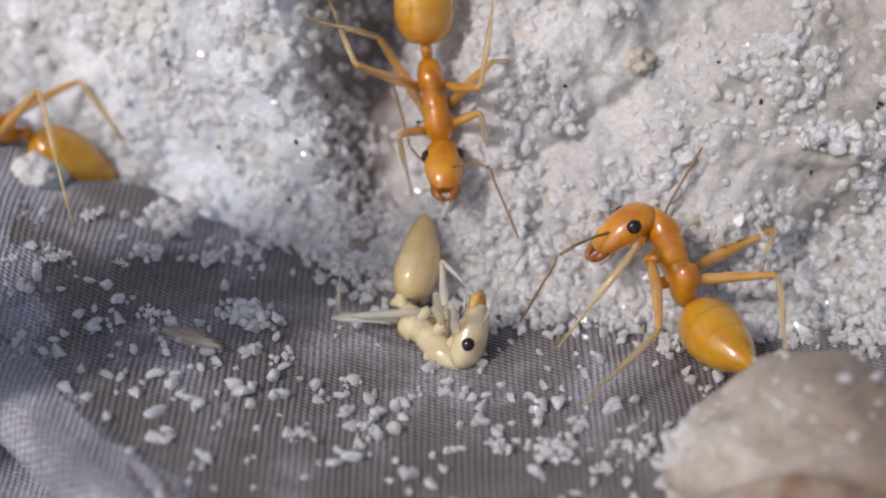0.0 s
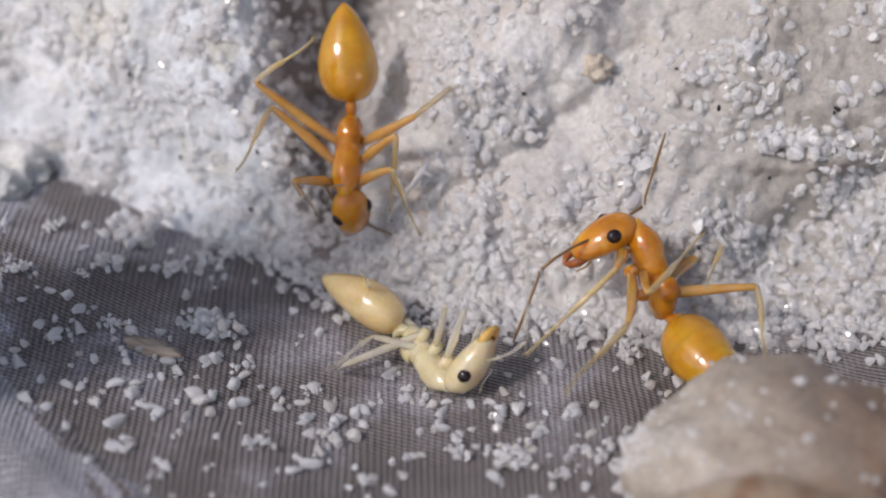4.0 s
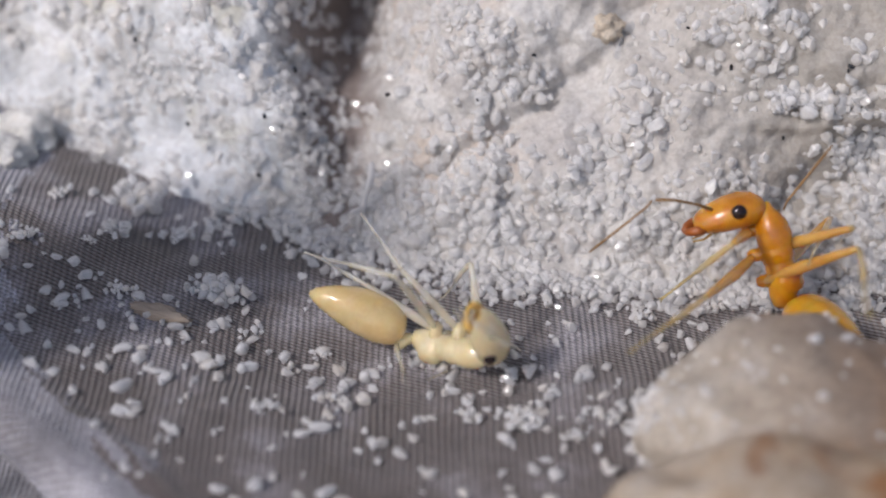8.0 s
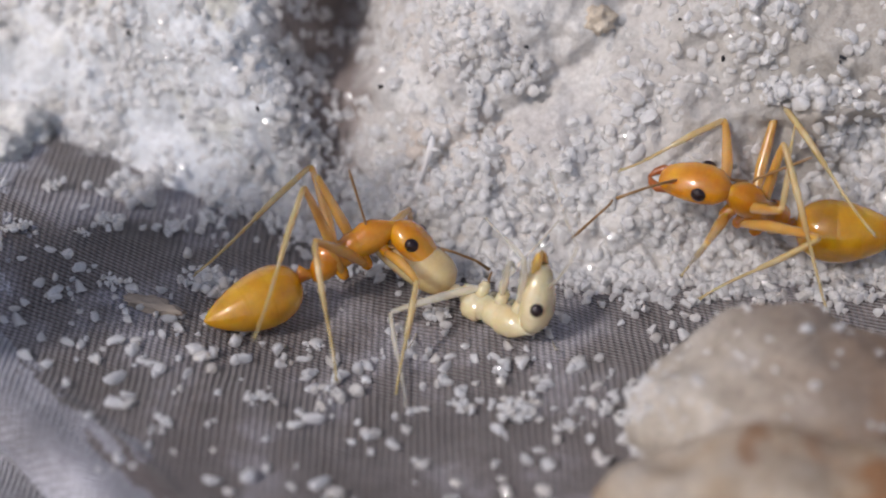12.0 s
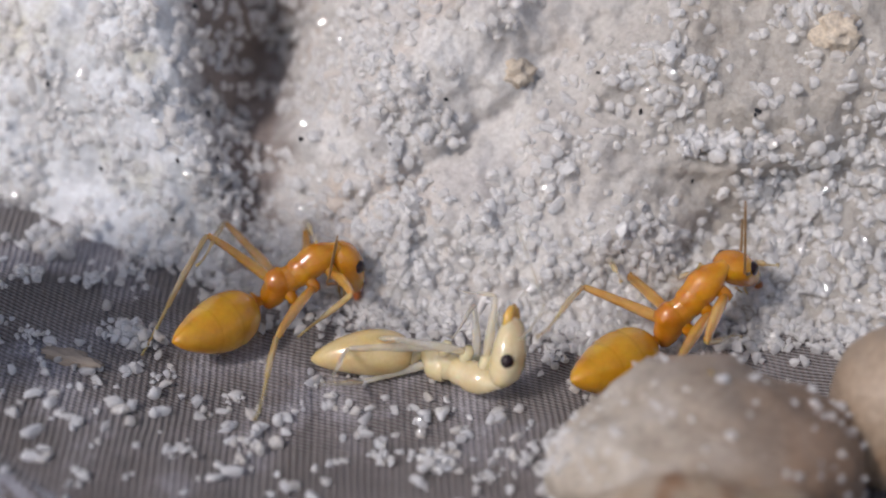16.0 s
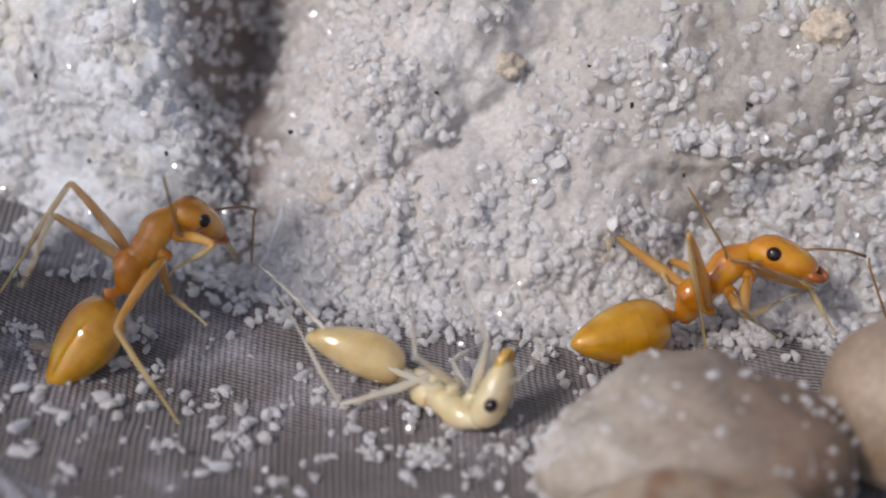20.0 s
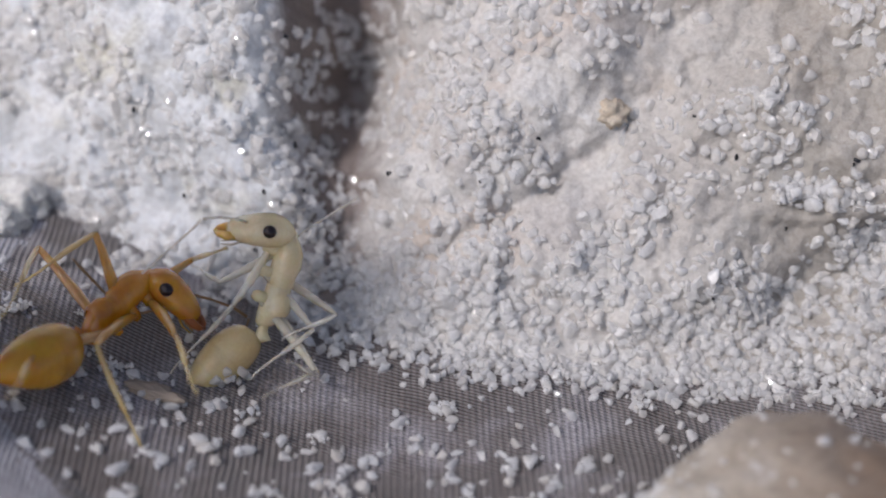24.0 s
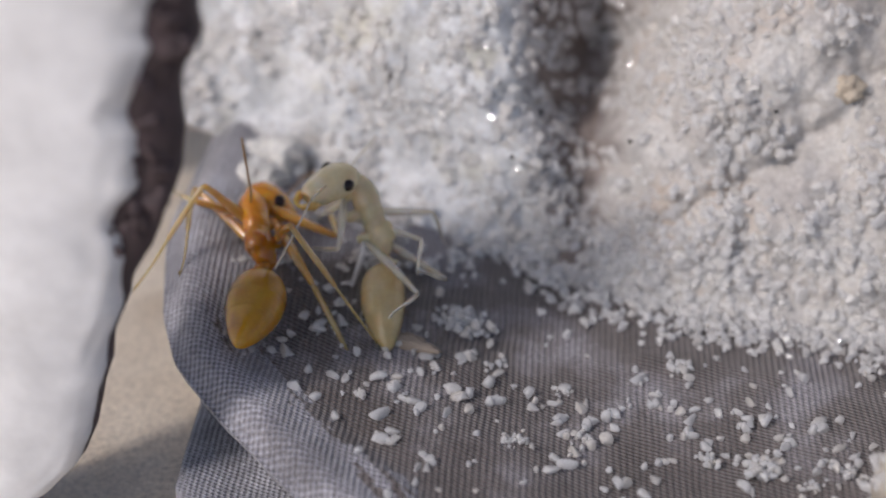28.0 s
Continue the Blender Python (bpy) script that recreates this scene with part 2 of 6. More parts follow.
def chitin_material(name, stops, depth, rough=0.22, transmission=0.0, solid=1.0):
    """Glossy, slightly translucent ant cuticle."""
    m, n, l, p = material(name)
    c = coords(n)
    col = ramp(n, l, noisy(n, l, c, 0.55, 3), stops)
    fine = ramp(n, l, noisy(n, l, c, 0.05, 3), [(0.3, (0.93, 0.91, 0.88)), (0.65, (1, 1, 1))])
    col = mixed(n, l, 1.0, col, fine, "MULTIPLY")
    l.new(col, p.inputs["Base Color"])
    p.inputs["Roughness"].default_value = rough
    p.inputs["IOR"].default_value = 1.5
    p.inputs["Transmission Weight"].default_value = transmission
    clear = ramp(n, l, noisy(n, l, c, 0.4, 2), [(0.35, (solid - 0.12,) * 3), (0.65, (solid,) * 3)])
    if solid < 1:
        l.new(clear, p.inputs["Alpha"])
    p.inputs["Subsurface Weight"].default_value = 0.6
    p.inputs["Subsurface Radius"].default_value = depth
    p.inputs["Subsurface Scale"].default_value = 0.3 * U
    p.inputs["Coat Weight"].default_value = 1.0
    p.inputs["Coat Roughness"].default_value = 0.03
    bumped(n, l, p, noisy(n, l, c, 0.2, 3), 0.4, 0.03)
    return m


def plain_material(name, color, rough, metal=0.0, vary=0.25, size=0.4):
    m, n, l, p = material(name)
    c = coords(n)
    dark = tuple(v * (1 - vary) for v in color)
    l.new(ramp(n, l, noisy(n, l, c, size, 4), [(0.3, dark), (0.7, color)]), p.inputs["Base Color"])
    p.inputs["Roughness"].default_value = rough
    p.inputs["Metallic"].default_value = metal
    bumped(n, l, p, noisy(n, l, c, size / 4, 3), 0.3, 0.03)
    return m


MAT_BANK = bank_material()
MAT_FRONT = rock_material("cream_stone", [(0.3, (0.42, 0.355, 0.28)), (0.5, (0.52, 0.46, 0.375)), (0.7, (0.66, 0.61, 0.54))], (0.4, 0.3, 0.21), 0.4, 0.9, 0.1, 0.58, (0.25, 0.16, 0.1))
MAT_PEBBLE = rock_material("beige_pebble", [(0.3, (0.36, 0.27, 0.19)), (0.7, (0.48, 0.38, 0.28))], (0.36, 0.25, 0.16), 0.4, 1.4, 0.04)
MAT_BROWN = rock_material("brown_patched_stone", [(0.3, (0.4, 0.28, 0.17)), (0.5, (0.56, 0.46, 0.34)), (0.7, (0.66, 0.59, 0.5))], (0.33, 0.17, 0.075), 0.45, 0.9, 0.16, 0.5)
MAT_GROUND = rock_material("tan_ground", [(0.3, (0.6, 0.5, 0.38)), (0.6, (0.8, 0.71, 0.58))], (0.55, 0.45, 0.33), 0.8, 4.0)
GREYS = [(0.0, (0.84, 0.81, 0.78)), (0.15, (0.95, 0.94, 0.92)), (0.6, (0.98, 0.975, 0.96)), (0.8, (0.9, 0.86, 0.8)), (0.9, (0.97, 0.97, 0.97)), (1.0, (0.95, 0.94, 0.92))]
MAT_GRAIN = grain_material("quartz_grain", GREYS, 0.07)
MAT_LOOSE = grain_material("loose_quartz_grain", [(0.0, (0.88, 0.88, 0.88)), (0.5, (0.98, 0.98, 0.98)), (0.9, (0.87, 0.82, 0.75)), (1.0, (0.95, 0.95, 0.95))], 0.12)
MAT_CLOTH = cloth_material("grey_woven_cloth", [(0.36, (0.07, 0.052, 0.043)), (0.52, (0.125, 0.104, 0.096)), (0.66, (0.31, 0.295, 0.31))], 0.13, 0.1)
MAT_HEM = cloth_material("pale_woven_hem", [(0.36, (0.2, 0.2, 0.22)), (0.56, (0.34, 0.34, 0.37)), (0.7, (0.5, 0.51, 0.545))], 0.12, 0.09)
MAT_CHUNK = rock_material("white_chunk", [(0.3, (0.76, 0.75, 0.7)), (0.7, (0.88, 0.87, 0.84))], (0.8, 0.77, 0.68))
MAT_SPECK = plain_material("black_mineral", (0.02, 0.02, 0.025), 0.35)
MAT_WHITE = plain_material("white_enamel", (0.93, 0.94, 0.955), 0.35, 0, 0.25, 1.4)
MAT_RUST = plain_material("dark_brown_crust", (0.1, 0.07, 0.075), 0.7, 0, 0.5, 0.7)
MAT_HUSK = plain_material("dry_husk", (0.4, 0.33, 0.26), 0.7)
MAT_SKIN = plain_material("papery_white_skin", (0.8, 0.78, 0.76), 0.5)
AMBER = chitin_material("amber_cuticle", [(0.25, (0.47, 0.15, 0.002)), (0.5, (0.71, 0.28, 0.004)), (0.75, (0.88, 0.44, 0.015))], (1.0, 0.45, 0.04), 0.12, 0.15, 0.92)
AMBER_GASTER = chitin_material("translucent_amber_gaster", [(0.25, (0.58, 0.25, 0.003)), (0.5, (0.77, 0.385, 0.006)), (0.75, (0.9, 0.53, 0.02))], (1.0, 0.5, 0.04), 0.07, 0.2, 0.9)
AMBER_LEG = chitin_material("amber_leg", [(0.3, (0.62, 0.3, 0.03)), (0.7, (0.76, 0.44, 0.1))], (1.0, 0.6, 0.2), 0.18, 0.15, 0.8)
STRAW_LEG = chitin_material("straw_shin", [(0.3, (0.64, 0.42, 0.13)), (0.7, (0.78, 0.6, 0.3))], (1.0, 0.7, 0.35), 0.18, 0.2, 0.7)
PALE = chitin_material("cream_cuticle", [(0.3, (0.93, 0.75, 0.42)), (0.6, (0.98, 0.84, 0.55)), (0.8, (0.99, 0.91, 0.72))], (1.0, 0.75, 0.5), 0.1, 0.2, 0.9)
PALE_GASTER = chitin_material("cream_yellow_gaster", [(0.3, (0.9, 0.66, 0.28)), (0.7, (0.96, 0.77, 0.42))], (1.0, 0.75, 0.4), 0.1, 0.25, 0.88)
PALE_LEG = chitin_material("glassy_pale_leg", [(0.3, (0.88, 0.76, 0.54)), (0.7, (0.94, 0.88, 0.75))], (1.0, 0.8, 0.55), 0.14, 0.35, 0.74)
PALE_MOUTH = chitin_material("ochre_face", [(0.3, (0.78, 0.44, 0.08)), (0.7, (0.86, 0.6, 0.2))], (1.0, 0.6, 0.2), 0.2, 0.0, 0.9)
MAT_EYE = plain_material("black_eye", (0.022, 0.01, 0.01), 0.1)
MAT_FEELER = plain_material("dusky_feeler", (0.28, 0.16, 0.06), 0.35)
MAT_JAW = plain_material("red_brown_jaw", (0.35, 0.1, 0.02), 0.3)
MAT_CROP = plain_material("dark_crop", (0.03, 0.018, 0.01), 0.3)


# ---- shapes ----
def mesh_from(name, verts, faces, mat, smooth=True):
    me = bpy.data.meshes.new(name)
    me.from_pydata([tuple(c * U for c in v) for v in verts], [], faces)
    me.update()
    if smooth:
        me.polygons.foreach_set("use_smooth", [True] * len(me.polygons))
    me.materials.append(mat)
    return me


def part(name, me, parent, label="", at=None):
    ob = new(name, me)
    if parent is not None:
        ob.parent = parent
    if at is not None:
        ob.matrix_basis = at
    return tagged(ob, label=label) if label else ob


def spot(x, y, z, rx=0, ry=0, rz=0):
    """A pose in drawing units."""
    return pose(x * U, y * U, z * U, rx, ry, rz)


def loft(sections, n=16, capped=True):
    """A closed tube through rings (x, y, z, half width, half height) along +x, with tapered ends."""
    verts, faces = [], []
    for x, y, z, w, h in sections:
        for k in range(n):
            a = 2 * math.pi * k / n
            verts.append((x, y + w * math.cos(a), z + h * math.sin(a)))
    rings = len(sections)
    for r in range(rings - 1):
        for k in range(n):
            a, b = r * n + k, r * n + (k + 1) % n
            faces.append((a, b, b + n, a + n))
    if capped:
        faces.append(tuple(range(n))[::-1])
        faces.append(tuple((rings - 1) * n + k for k in range(n)))
    return verts, faces


def tube(points, radii, n=8):
    """A tube through points in space."""
    pts = [Vector(p) for p in points]
    verts, faces = [], []
    for i, p in enumerate(pts):
        d = (pts[min(i + 1, len(pts) - 1)] - pts[max(i - 1, 0)]).normalized()
        side = d.cross(Vector((0.1, 0.2, 1))).normalized()
        up = side.cross(d)
        for k in range(n):
            a = 2 * math.pi * k / n
            verts.append(tuple(p + (side * math.cos(a) + up * math.sin(a)) * radii[i]))
    for r in range(len(pts) - 1):
        for k in range(n):
            a, b = r * n + k, r * n + (k + 1) % n
            faces.append((a, b, b + n, a + n))
    faces.append(tuple(range(n))[::-1])
    faces.append(tuple((len(pts) - 1) * n + k for k in range(n)))
    return verts, faces


def merged(*shapes):
    verts, faces = [], []
    for v, f in shapes:
        o = len(verts)
        verts += v
        faces += [tuple(i + o for i in q) for q in f]
    return verts, faces


def ball(level):
    bm = bmesh.new()
    bmesh.ops.create_icosphere(bm, subdivisions=level, radius=1)
    bm.verts.ensure_lookup_table()
    v = np.array([tuple(a.co) for a in bm.verts])
    f = [tuple(a.index for a in q.verts) for q in bm.faces]
    bm.free()
    return v, f


BALL1, BALL2, BALL3, BALL5 = ball(1), ball(2), ball(3), ball(5)


def fbm(x, y, z, octaves=4):
    return noise.fractal(Vector((x, y, z)), 1.0, 2.1, octaves)


def crystal_shapes(count, base, seed):
    """Angular, uneven crystal forms with cut faces."""
    rng = np.random.default_rng(seed)
    out = []
    for _ in range(count):
        v = base[0].copy()
        for _ in range(8):
            d = rng.normal(size=3)
            d /= np.linalg.norm(d)
            over = np.maximum(v @ d - rng.uniform(0.38, 0.72), 0)
            v = v - over[:, None] * d
        out.append(v * rng.uniform(0.95, 1.45, 3))
    return out


# ---- the lie of the land ----
def lerp_table(x, table):
    return float(np.interp(x, [a for a, _ in table], [b for _, b in table]))


FOOT = [(-18, 8.0), (-9, 6.6), (-7, 5.6), (-5, 4.9), (-3, 4.1), (-1.9, 3.3), (0, 2.45), (2.5, 1.9), (8, 1.5), (12, 0.9), (18, 0.6)]
HEM = [(-12, -0.6), (-10, -2.0), (-8, -3.7), (-4.5, -6.8), (-3.3, -7.9), (-2.3, -8.8), (-0.7, -10.0), (0.5, -10.45), (2.5, -10.7), (4, -10.6), (10, -10.2)]
CRACK = [(-1.0, 1.05), (0.2, 2.0), (1.3, 2.65), (2.15, 3.3), (3.35, 4.25), (4.65, 5.2)]
SHELF = [(5, 3.6), (6.4, 3.5), (7.9, 3.3), (9.6, 3.45), (11.4, 3.75)]
SLOPE = radians(62)
CREASE = ((-6.6, -2.8), (-4.2, -5.2))


def fold_ridge(x, y):
    """A raised crease in the cloth."""
    a, b = CREASE
    ux, uy = b[0] - a[0], b[1] - a[1]
    k = math.hypot(ux, uy)
    d = ((x - a[0]) * uy - (y - a[1]) * ux) / k
    u = ((x - a[0]) * ux + (y - a[1]) * uy) / k
    if u < -2 or u > k + 2.5:
        return 0.0
    return 0.22 * math.exp(-((d / 0.28) ** 2)) * math.exp(-(((u - k / 2) / (k * 0.8)) ** 2))


def floor_z(x, y):
    away = math.log1p(math.exp(1.6 * (-x - 1.8))) / 1.6
    t = min(max((y + 1) / 4, 0), 1)
    t = t * t * (3 - 2 * t)
    near = min(max((-y - 3.2) / 4, 0), 1)
    return -0.2 + away * (0.1 + 0.11 * t) - 0.55 * near * near + fold_ridge(x, y) + 0.1 * math.sin(0.7 * x + 0.5 * y)


def smooth(a, b, t):
    t = min(max((t - a) / (b - a), 0), 1)
    return t * t * (3 - 2 * t)


def bank_relief(x, v):
    """How far the bank stands out from its even slope."""
    xc = -1.25 - 0.5 * math.exp(-v / 2) + 0.45 * fbm(3.3, v * 0.7, 1.2, 3)
    gap = -(0.15 + 0.7 * smooth(0.3, 2.6, v) + 3.0 * smooth(2.2, 6.0, v)) * math.exp(-(((x - xc) / (0.75 + 0.09 * v)) ** 2))
    left = 1 / (1 + math.exp(min(max((x - xc + 0.95) * 3.4, -30), 30)))
    bulge = left * (0.2 + 0.9 * smooth(0.2, 3.4, v)) * math.exp(-(((x + 4.2) / 3.4) ** 2))
    ledge = (0.22 + 0.14 * smooth(4, 7, x)) * math.tanh(3 * math.sin(0.62 * v - 0.42 * x + 2.0)) * (1 - left) * smooth(0.5, 2.5, v)
    big = 0.4 * fbm(x * 0.42, v * 0.42, 3.1) * smooth(0, 2, v)
    mid = (0.16 + 0.22 * math.exp(-(((x - xc + 0.6) / 1.1) ** 2))) * fbm(x * 1.3, v * 1.3, 8.3)
    line = lerp_table(x, CRACK) + 0.12 * fbm(x * 2, 0, 7)
    along = smooth(CRACK[0][0], CRACK[0][0] + 0.8, x) * (1 - smooth(CRACK[-1][0] - 0.8, CRACK[-1][0], x))
    crack = along * (0.2 * smooth(-0.1, 0.5, v - line) - 0.2 * math.exp(-(((v - line) / 0.26) ** 2)) - 0.1)
    shelf = 0.3 * smooth(5.5, 8, x) * (smooth(-0.1, 0.12, v - lerp_table(x, SHELF)) - 0.6)
    return gap + bulge + ledge + big + mid + crack + shelf


def bank_point(x, v, lift=0.0):
    """A place on the bank: v along the slope from its foot."""
    y0 = lerp_table(x, FOOT)
    d = bank_relief(x, v) + 0.06 * fbm(x * 5, v * 5, 1.7, 3) + lift
    c, s = math.cos(SLOPE), math.sin(SLOPE)
    return (x, y0 + v * c - s * d - 0.25 * math.exp(-v / 0.7), floor_z(x, y0) + v * s + c * d - 0.15)


def above(p):
    """Height of a point over the cloth or the bank, whichever is nearer."""
    x, y, z = p
    y0 = lerp_table(x, FOOT)
    c, s = math.cos(SLOPE), math.sin(SLOPE)
    h = z - floor_z(x, y0) + 0.15
    v = (y - y0) * c + h * s
    return min(h * c - (y - y0) * s - bank_relief(x, max(v, 0)), z - floor_z(x, y))


# ---- ground, cloth, bank ----
ground = new("ground", mesh_from("ground", [(-2500, -2500, -2.05), (2500, -2500, -2.05), (2500, 2500, -2.05), (-2500, 2500, -2.05)], [(0, 1, 2, 3)], MAT_GROUND))
tagged(ground, label="tan sandy ground under the cloth and stones", category="ground", kind="structure")


def sheet(nx, ny, f):
    verts = [f(i / nx, j / ny) for j in range(ny + 1) for i in range(nx + 1)]
    faces = [(j * (nx + 1) + i, j * (nx + 1) + i + 1, (j + 1) * (nx + 1) + i + 1, (j + 1) * (nx + 1) + i) for j in range(ny) for i in range(nx)]
    return verts, faces


def cloth_top(a, b):
    y = -11 + 20.5 * b
    x0 = lerp_table(y, HEM)
    x = x0 + (18 - x0) * (a ** 1.25)
    roll = math.exp(-(((x - x0) / 0.5) ** 2))
    z = floor_z(x, y) + 0.06 * fbm(x * 0.6, y * 0.6, 5) - 0.45 * roll * roll + 0.22 * math.exp(-(((x - x0 - 0.9) / 0.6) ** 2))
    return (x, y, z)


def cloth_under(a, b):
    y = -12 + 17 * b
    x0 = max(lerp_table(y, HEM) - 1.6, -9.6)
    x = x0 + 20 * a
    return (x, y, -1.1 + 0.1 * fbm(x * 0.5, y * 0.5, 9))


cloth = new("woven_cloth", mesh_from("woven_cloth", *sheet(220, 170, cloth_top), MAT_CLOTH))
cloth.data.materials.append(MAT_HEM)
for i, q in enumerate(cloth.data.polygons):
    if i % 220 < 26 + 14 * fbm(i // 220 * 0.11, i % 220 * 0.2, 4.4) + 4 * fbm(i // 220 * 0.5, i % 220 * 0.5, 1.4):
        q.material_index = 1
thick = cloth.modifiers.new("thickness", "SOLIDIFY")
thick.thickness, thick.offset = 0.16 * U, -1
tagged(cloth, label="dark grey finely woven cloth strewn with sand", category="cloth")
under = new("cloth_fold", mesh_from("cloth_fold", *sheet(60, 50, cloth_under), MAT_HEM))
thick = under.modifiers.new("thickness", "SOLIDIFY")
thick.thickness, thick.offset = 0.95 * U, -1
tagged(under, label="lower fold of grey woven cloth beneath the strip", category="cloth")

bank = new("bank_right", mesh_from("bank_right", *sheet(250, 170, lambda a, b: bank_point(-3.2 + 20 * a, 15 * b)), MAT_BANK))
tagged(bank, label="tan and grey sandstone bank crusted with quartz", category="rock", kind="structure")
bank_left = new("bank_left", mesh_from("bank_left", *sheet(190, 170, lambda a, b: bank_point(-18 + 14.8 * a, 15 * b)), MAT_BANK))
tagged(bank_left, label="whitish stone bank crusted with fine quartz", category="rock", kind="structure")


def heap(name, spots, shapes, faces, mat, label, category):
    """Many grains in one mesh: spots of x, y, z, size."""
    rng = np.random.default_rng(7)
    fa = np.array(faces)
    vs, fs, o = [], [], 0
    for x, y, z, r in spots:
        v = shapes[rng.integers(len(shapes))]
        q = rng.normal(size=(3, 3))
        q, _ = np.linalg.qr(q)
        vs.append((v @ q.T) * r + (x, y, z))
        fs.append(fa + o)
        o += len(v)
    vs, fs = np.concatenate(vs) * U, np.concatenate(fs)
    me = bpy.data.meshes.new(name)
    me.vertices.add(len(vs))
    me.vertices.foreach_set("co", vs.ravel())
    me.loops.add(fs.size)
    me.loops.foreach_set("vertex_index", fs.ravel().astype(np.int32))
    me.polygons.add(len(fs))
    me.polygons.foreach_set("loop_start", np.arange(0, fs.size, 3, dtype=np.int32))
    me.polygons.foreach_set("use_smooth", rng.uniform(size=len(fs)) < 0.25)
    me.update()
    me.materials.append(mat)
    return tagged(new(name, me), label=label, category=category, kind="stuff")


SHAPES = crystal_shapes(24, BALL2, 3)
rng = np.random.default_rng(11)
spots_right, spots_left = [], []
singled = {False: [], True: []}
for _ in range(26000):
    x, v = rng.uniform(-15, 15), 11 * rng.uniform(0, 1) ** 1.15
    thin = 1.3 * fbm(x * 0.45, v * 0.45, 20) + 0.5 * math.exp(-v / 1.5)
    thin -= 0.6 * smooth(3.2, 4.6, v - 0.12 * (x - 4)) * smooth(1, 4, x)
    thin -= 0.7 * math.exp(-(((x + 1.45) / 0.65) ** 2)) + 0.3 * (1 - smooth(-3.5, -2, x))
    if thin < rng.uniform(-0.7, 0.75):
        continue
    r = 0.085 + 0.085 * rng.uniform() ** 1.3 + (0.04 if rng.uniform() < 0.08 else 0)
    p = bank_point(x, v, r * rng.uniform(-0.65, 0.3))
    if r > 0.1 and v < 4 and -7 < x < 7.5 and len(singled[x < -3.2]) < (230 if x >= -3.2 else 120):
        singled[x < -3.2].append((*p, r))
    else:
        (spots_left if x < -3.2 else spots_right).append((*p, r))
for _ in range(1300):
    x = rng.uniform(-4.5, 14)
    y = lerp_table(x, FOOT) - 0.6 * abs(rng.normal()) + 0.1
    r = rng.uniform(0.05, 0.14)
    spots_right.append((x, y, floor_z(x, y) + r * 0.45, r))
crust_kinds = [mesh_from("grain", [tuple(a) for a in v], BALL2[1], MAT_GRAIN, False) for v in SHAPES[:10]]
for owner, places in ((bank, singled[False]), (bank_left, singled[True])):
    for x, y, z, r in places:
        g = part("grain", crust_kinds[rng.integers(10)], owner)
        g.matrix_basis = spot(x, y, z, *rng.uniform(0, 360, 3))
        g.scale = (r, r, r)
heap("sand_crust", spots_right, SHAPES, BALL2[1], MAT_GRAIN, "translucent quartz grains crusted on the tan bank", "sand")
heap("pale_sand_crust", spots_left, SHAPES, BALL2[1], MAT_GRAIN, "fine white quartz grains crusted on the pale bank", "sand")


# ---- ants ----
HIPS = {"front": (0.5, 0.2, -0.2), "middle": (0.1, 0.21, -0.24), "hind": (-0.35, 0.2, -0.24)}
LENGTHS = {"amber": {"front": (1.35, 2.0), "middle": (1.6, 2.4), "hind": (1.9, 2.9)},
           "cream": {"front": (1.15, 1.6), "middle": (1.35, 1.9), "hind": (1.65, 2.2)}}
REST = {"front": (1.9, 1.55, -0.75), "middle": (-0.1, 2.1, -0.75), "hind": (-2.2, 1.75, -0.75)}
LEGS = [(k, s) for k in ("front", "middle", "hind") for s in (1, -1)]
NORMAL = Vector((0, -math.sin(SLOPE), math.cos(SLOPE)))
NECK, WAIST = (0.8, 0, 0.1), (-0.8, 0, -0.1)


def shaped(name, shape, mat, stout=1.0):
    verts, faces = shape
    return mesh_from(name, [(x, y * stout, z * stout) for x, y, z in verts], faces, mat)


def leg_meshes(kind, mat, shin_mat, slim, tint):
    a, b = LENGTHS[tint][kind]
    femur = tube([(0, 0, 0), (0.12 * a, 0, 0.02), (0.4 * a, 0, 0.05), (0.8 * a, 0, 0.03), (0.97 * a, 0, 0), (a, 0, 0)],
                 [0.075, 0.085, 0.105, 0.075, 0.06, 0.045], 10)
    t = 0.5 * b
    shin = tube([(0, 0, 0), (0.03 * b, 0, 0.01), (0.3 * b, 0, 0.02), (t, 0, 0), (t + 0.02, 0, 0), (0.7 * b, 0, -0.02), (0.86 * b, 0, -0.02), (0.97 * b, 0, 0), (b, 0, 0.02)],
                [0.04, 0.055, 0.062, 0.048, 0.032, 0.03, 0.024, 0.024, 0.03], 8)
    claw = merged(tube([(0.98 * b, 0, 0), (b + 0.06, 0.05, 0)], [0.016, 0.006], 5), tube([(0.98 * b, 0, 0), (b + 0.06, -0.05, 0)], [0.016, 0.006], 5))
    return shaped("femur", femur, mat, slim), shaped("shin", merged(shin, claw), shin_mat, slim)


def antenna_shape(pitch):
    s = [(0, 0, 0), (0.3, 0.12, 0.16), (0.68, 0.28, 0.3), (0.98, 0.38, 0.34)]
    e = s[-1]
    f = [(e[0] + 0.06, e[1] + 0.02, e[2])]
    for k in range(1, 8):
        u = k / 7
        f.append((e[0] + 1.0 * u, e[1] + 0.1 * u, e[2] - pitch * u))
    return merged(tube(s, [0.028, 0.023, 0.025, 0.03], 7), tube(f, [0.018, 0.022, 0.022, 0.022, 0.024, 0.025, 0.025, 0.014], 7))


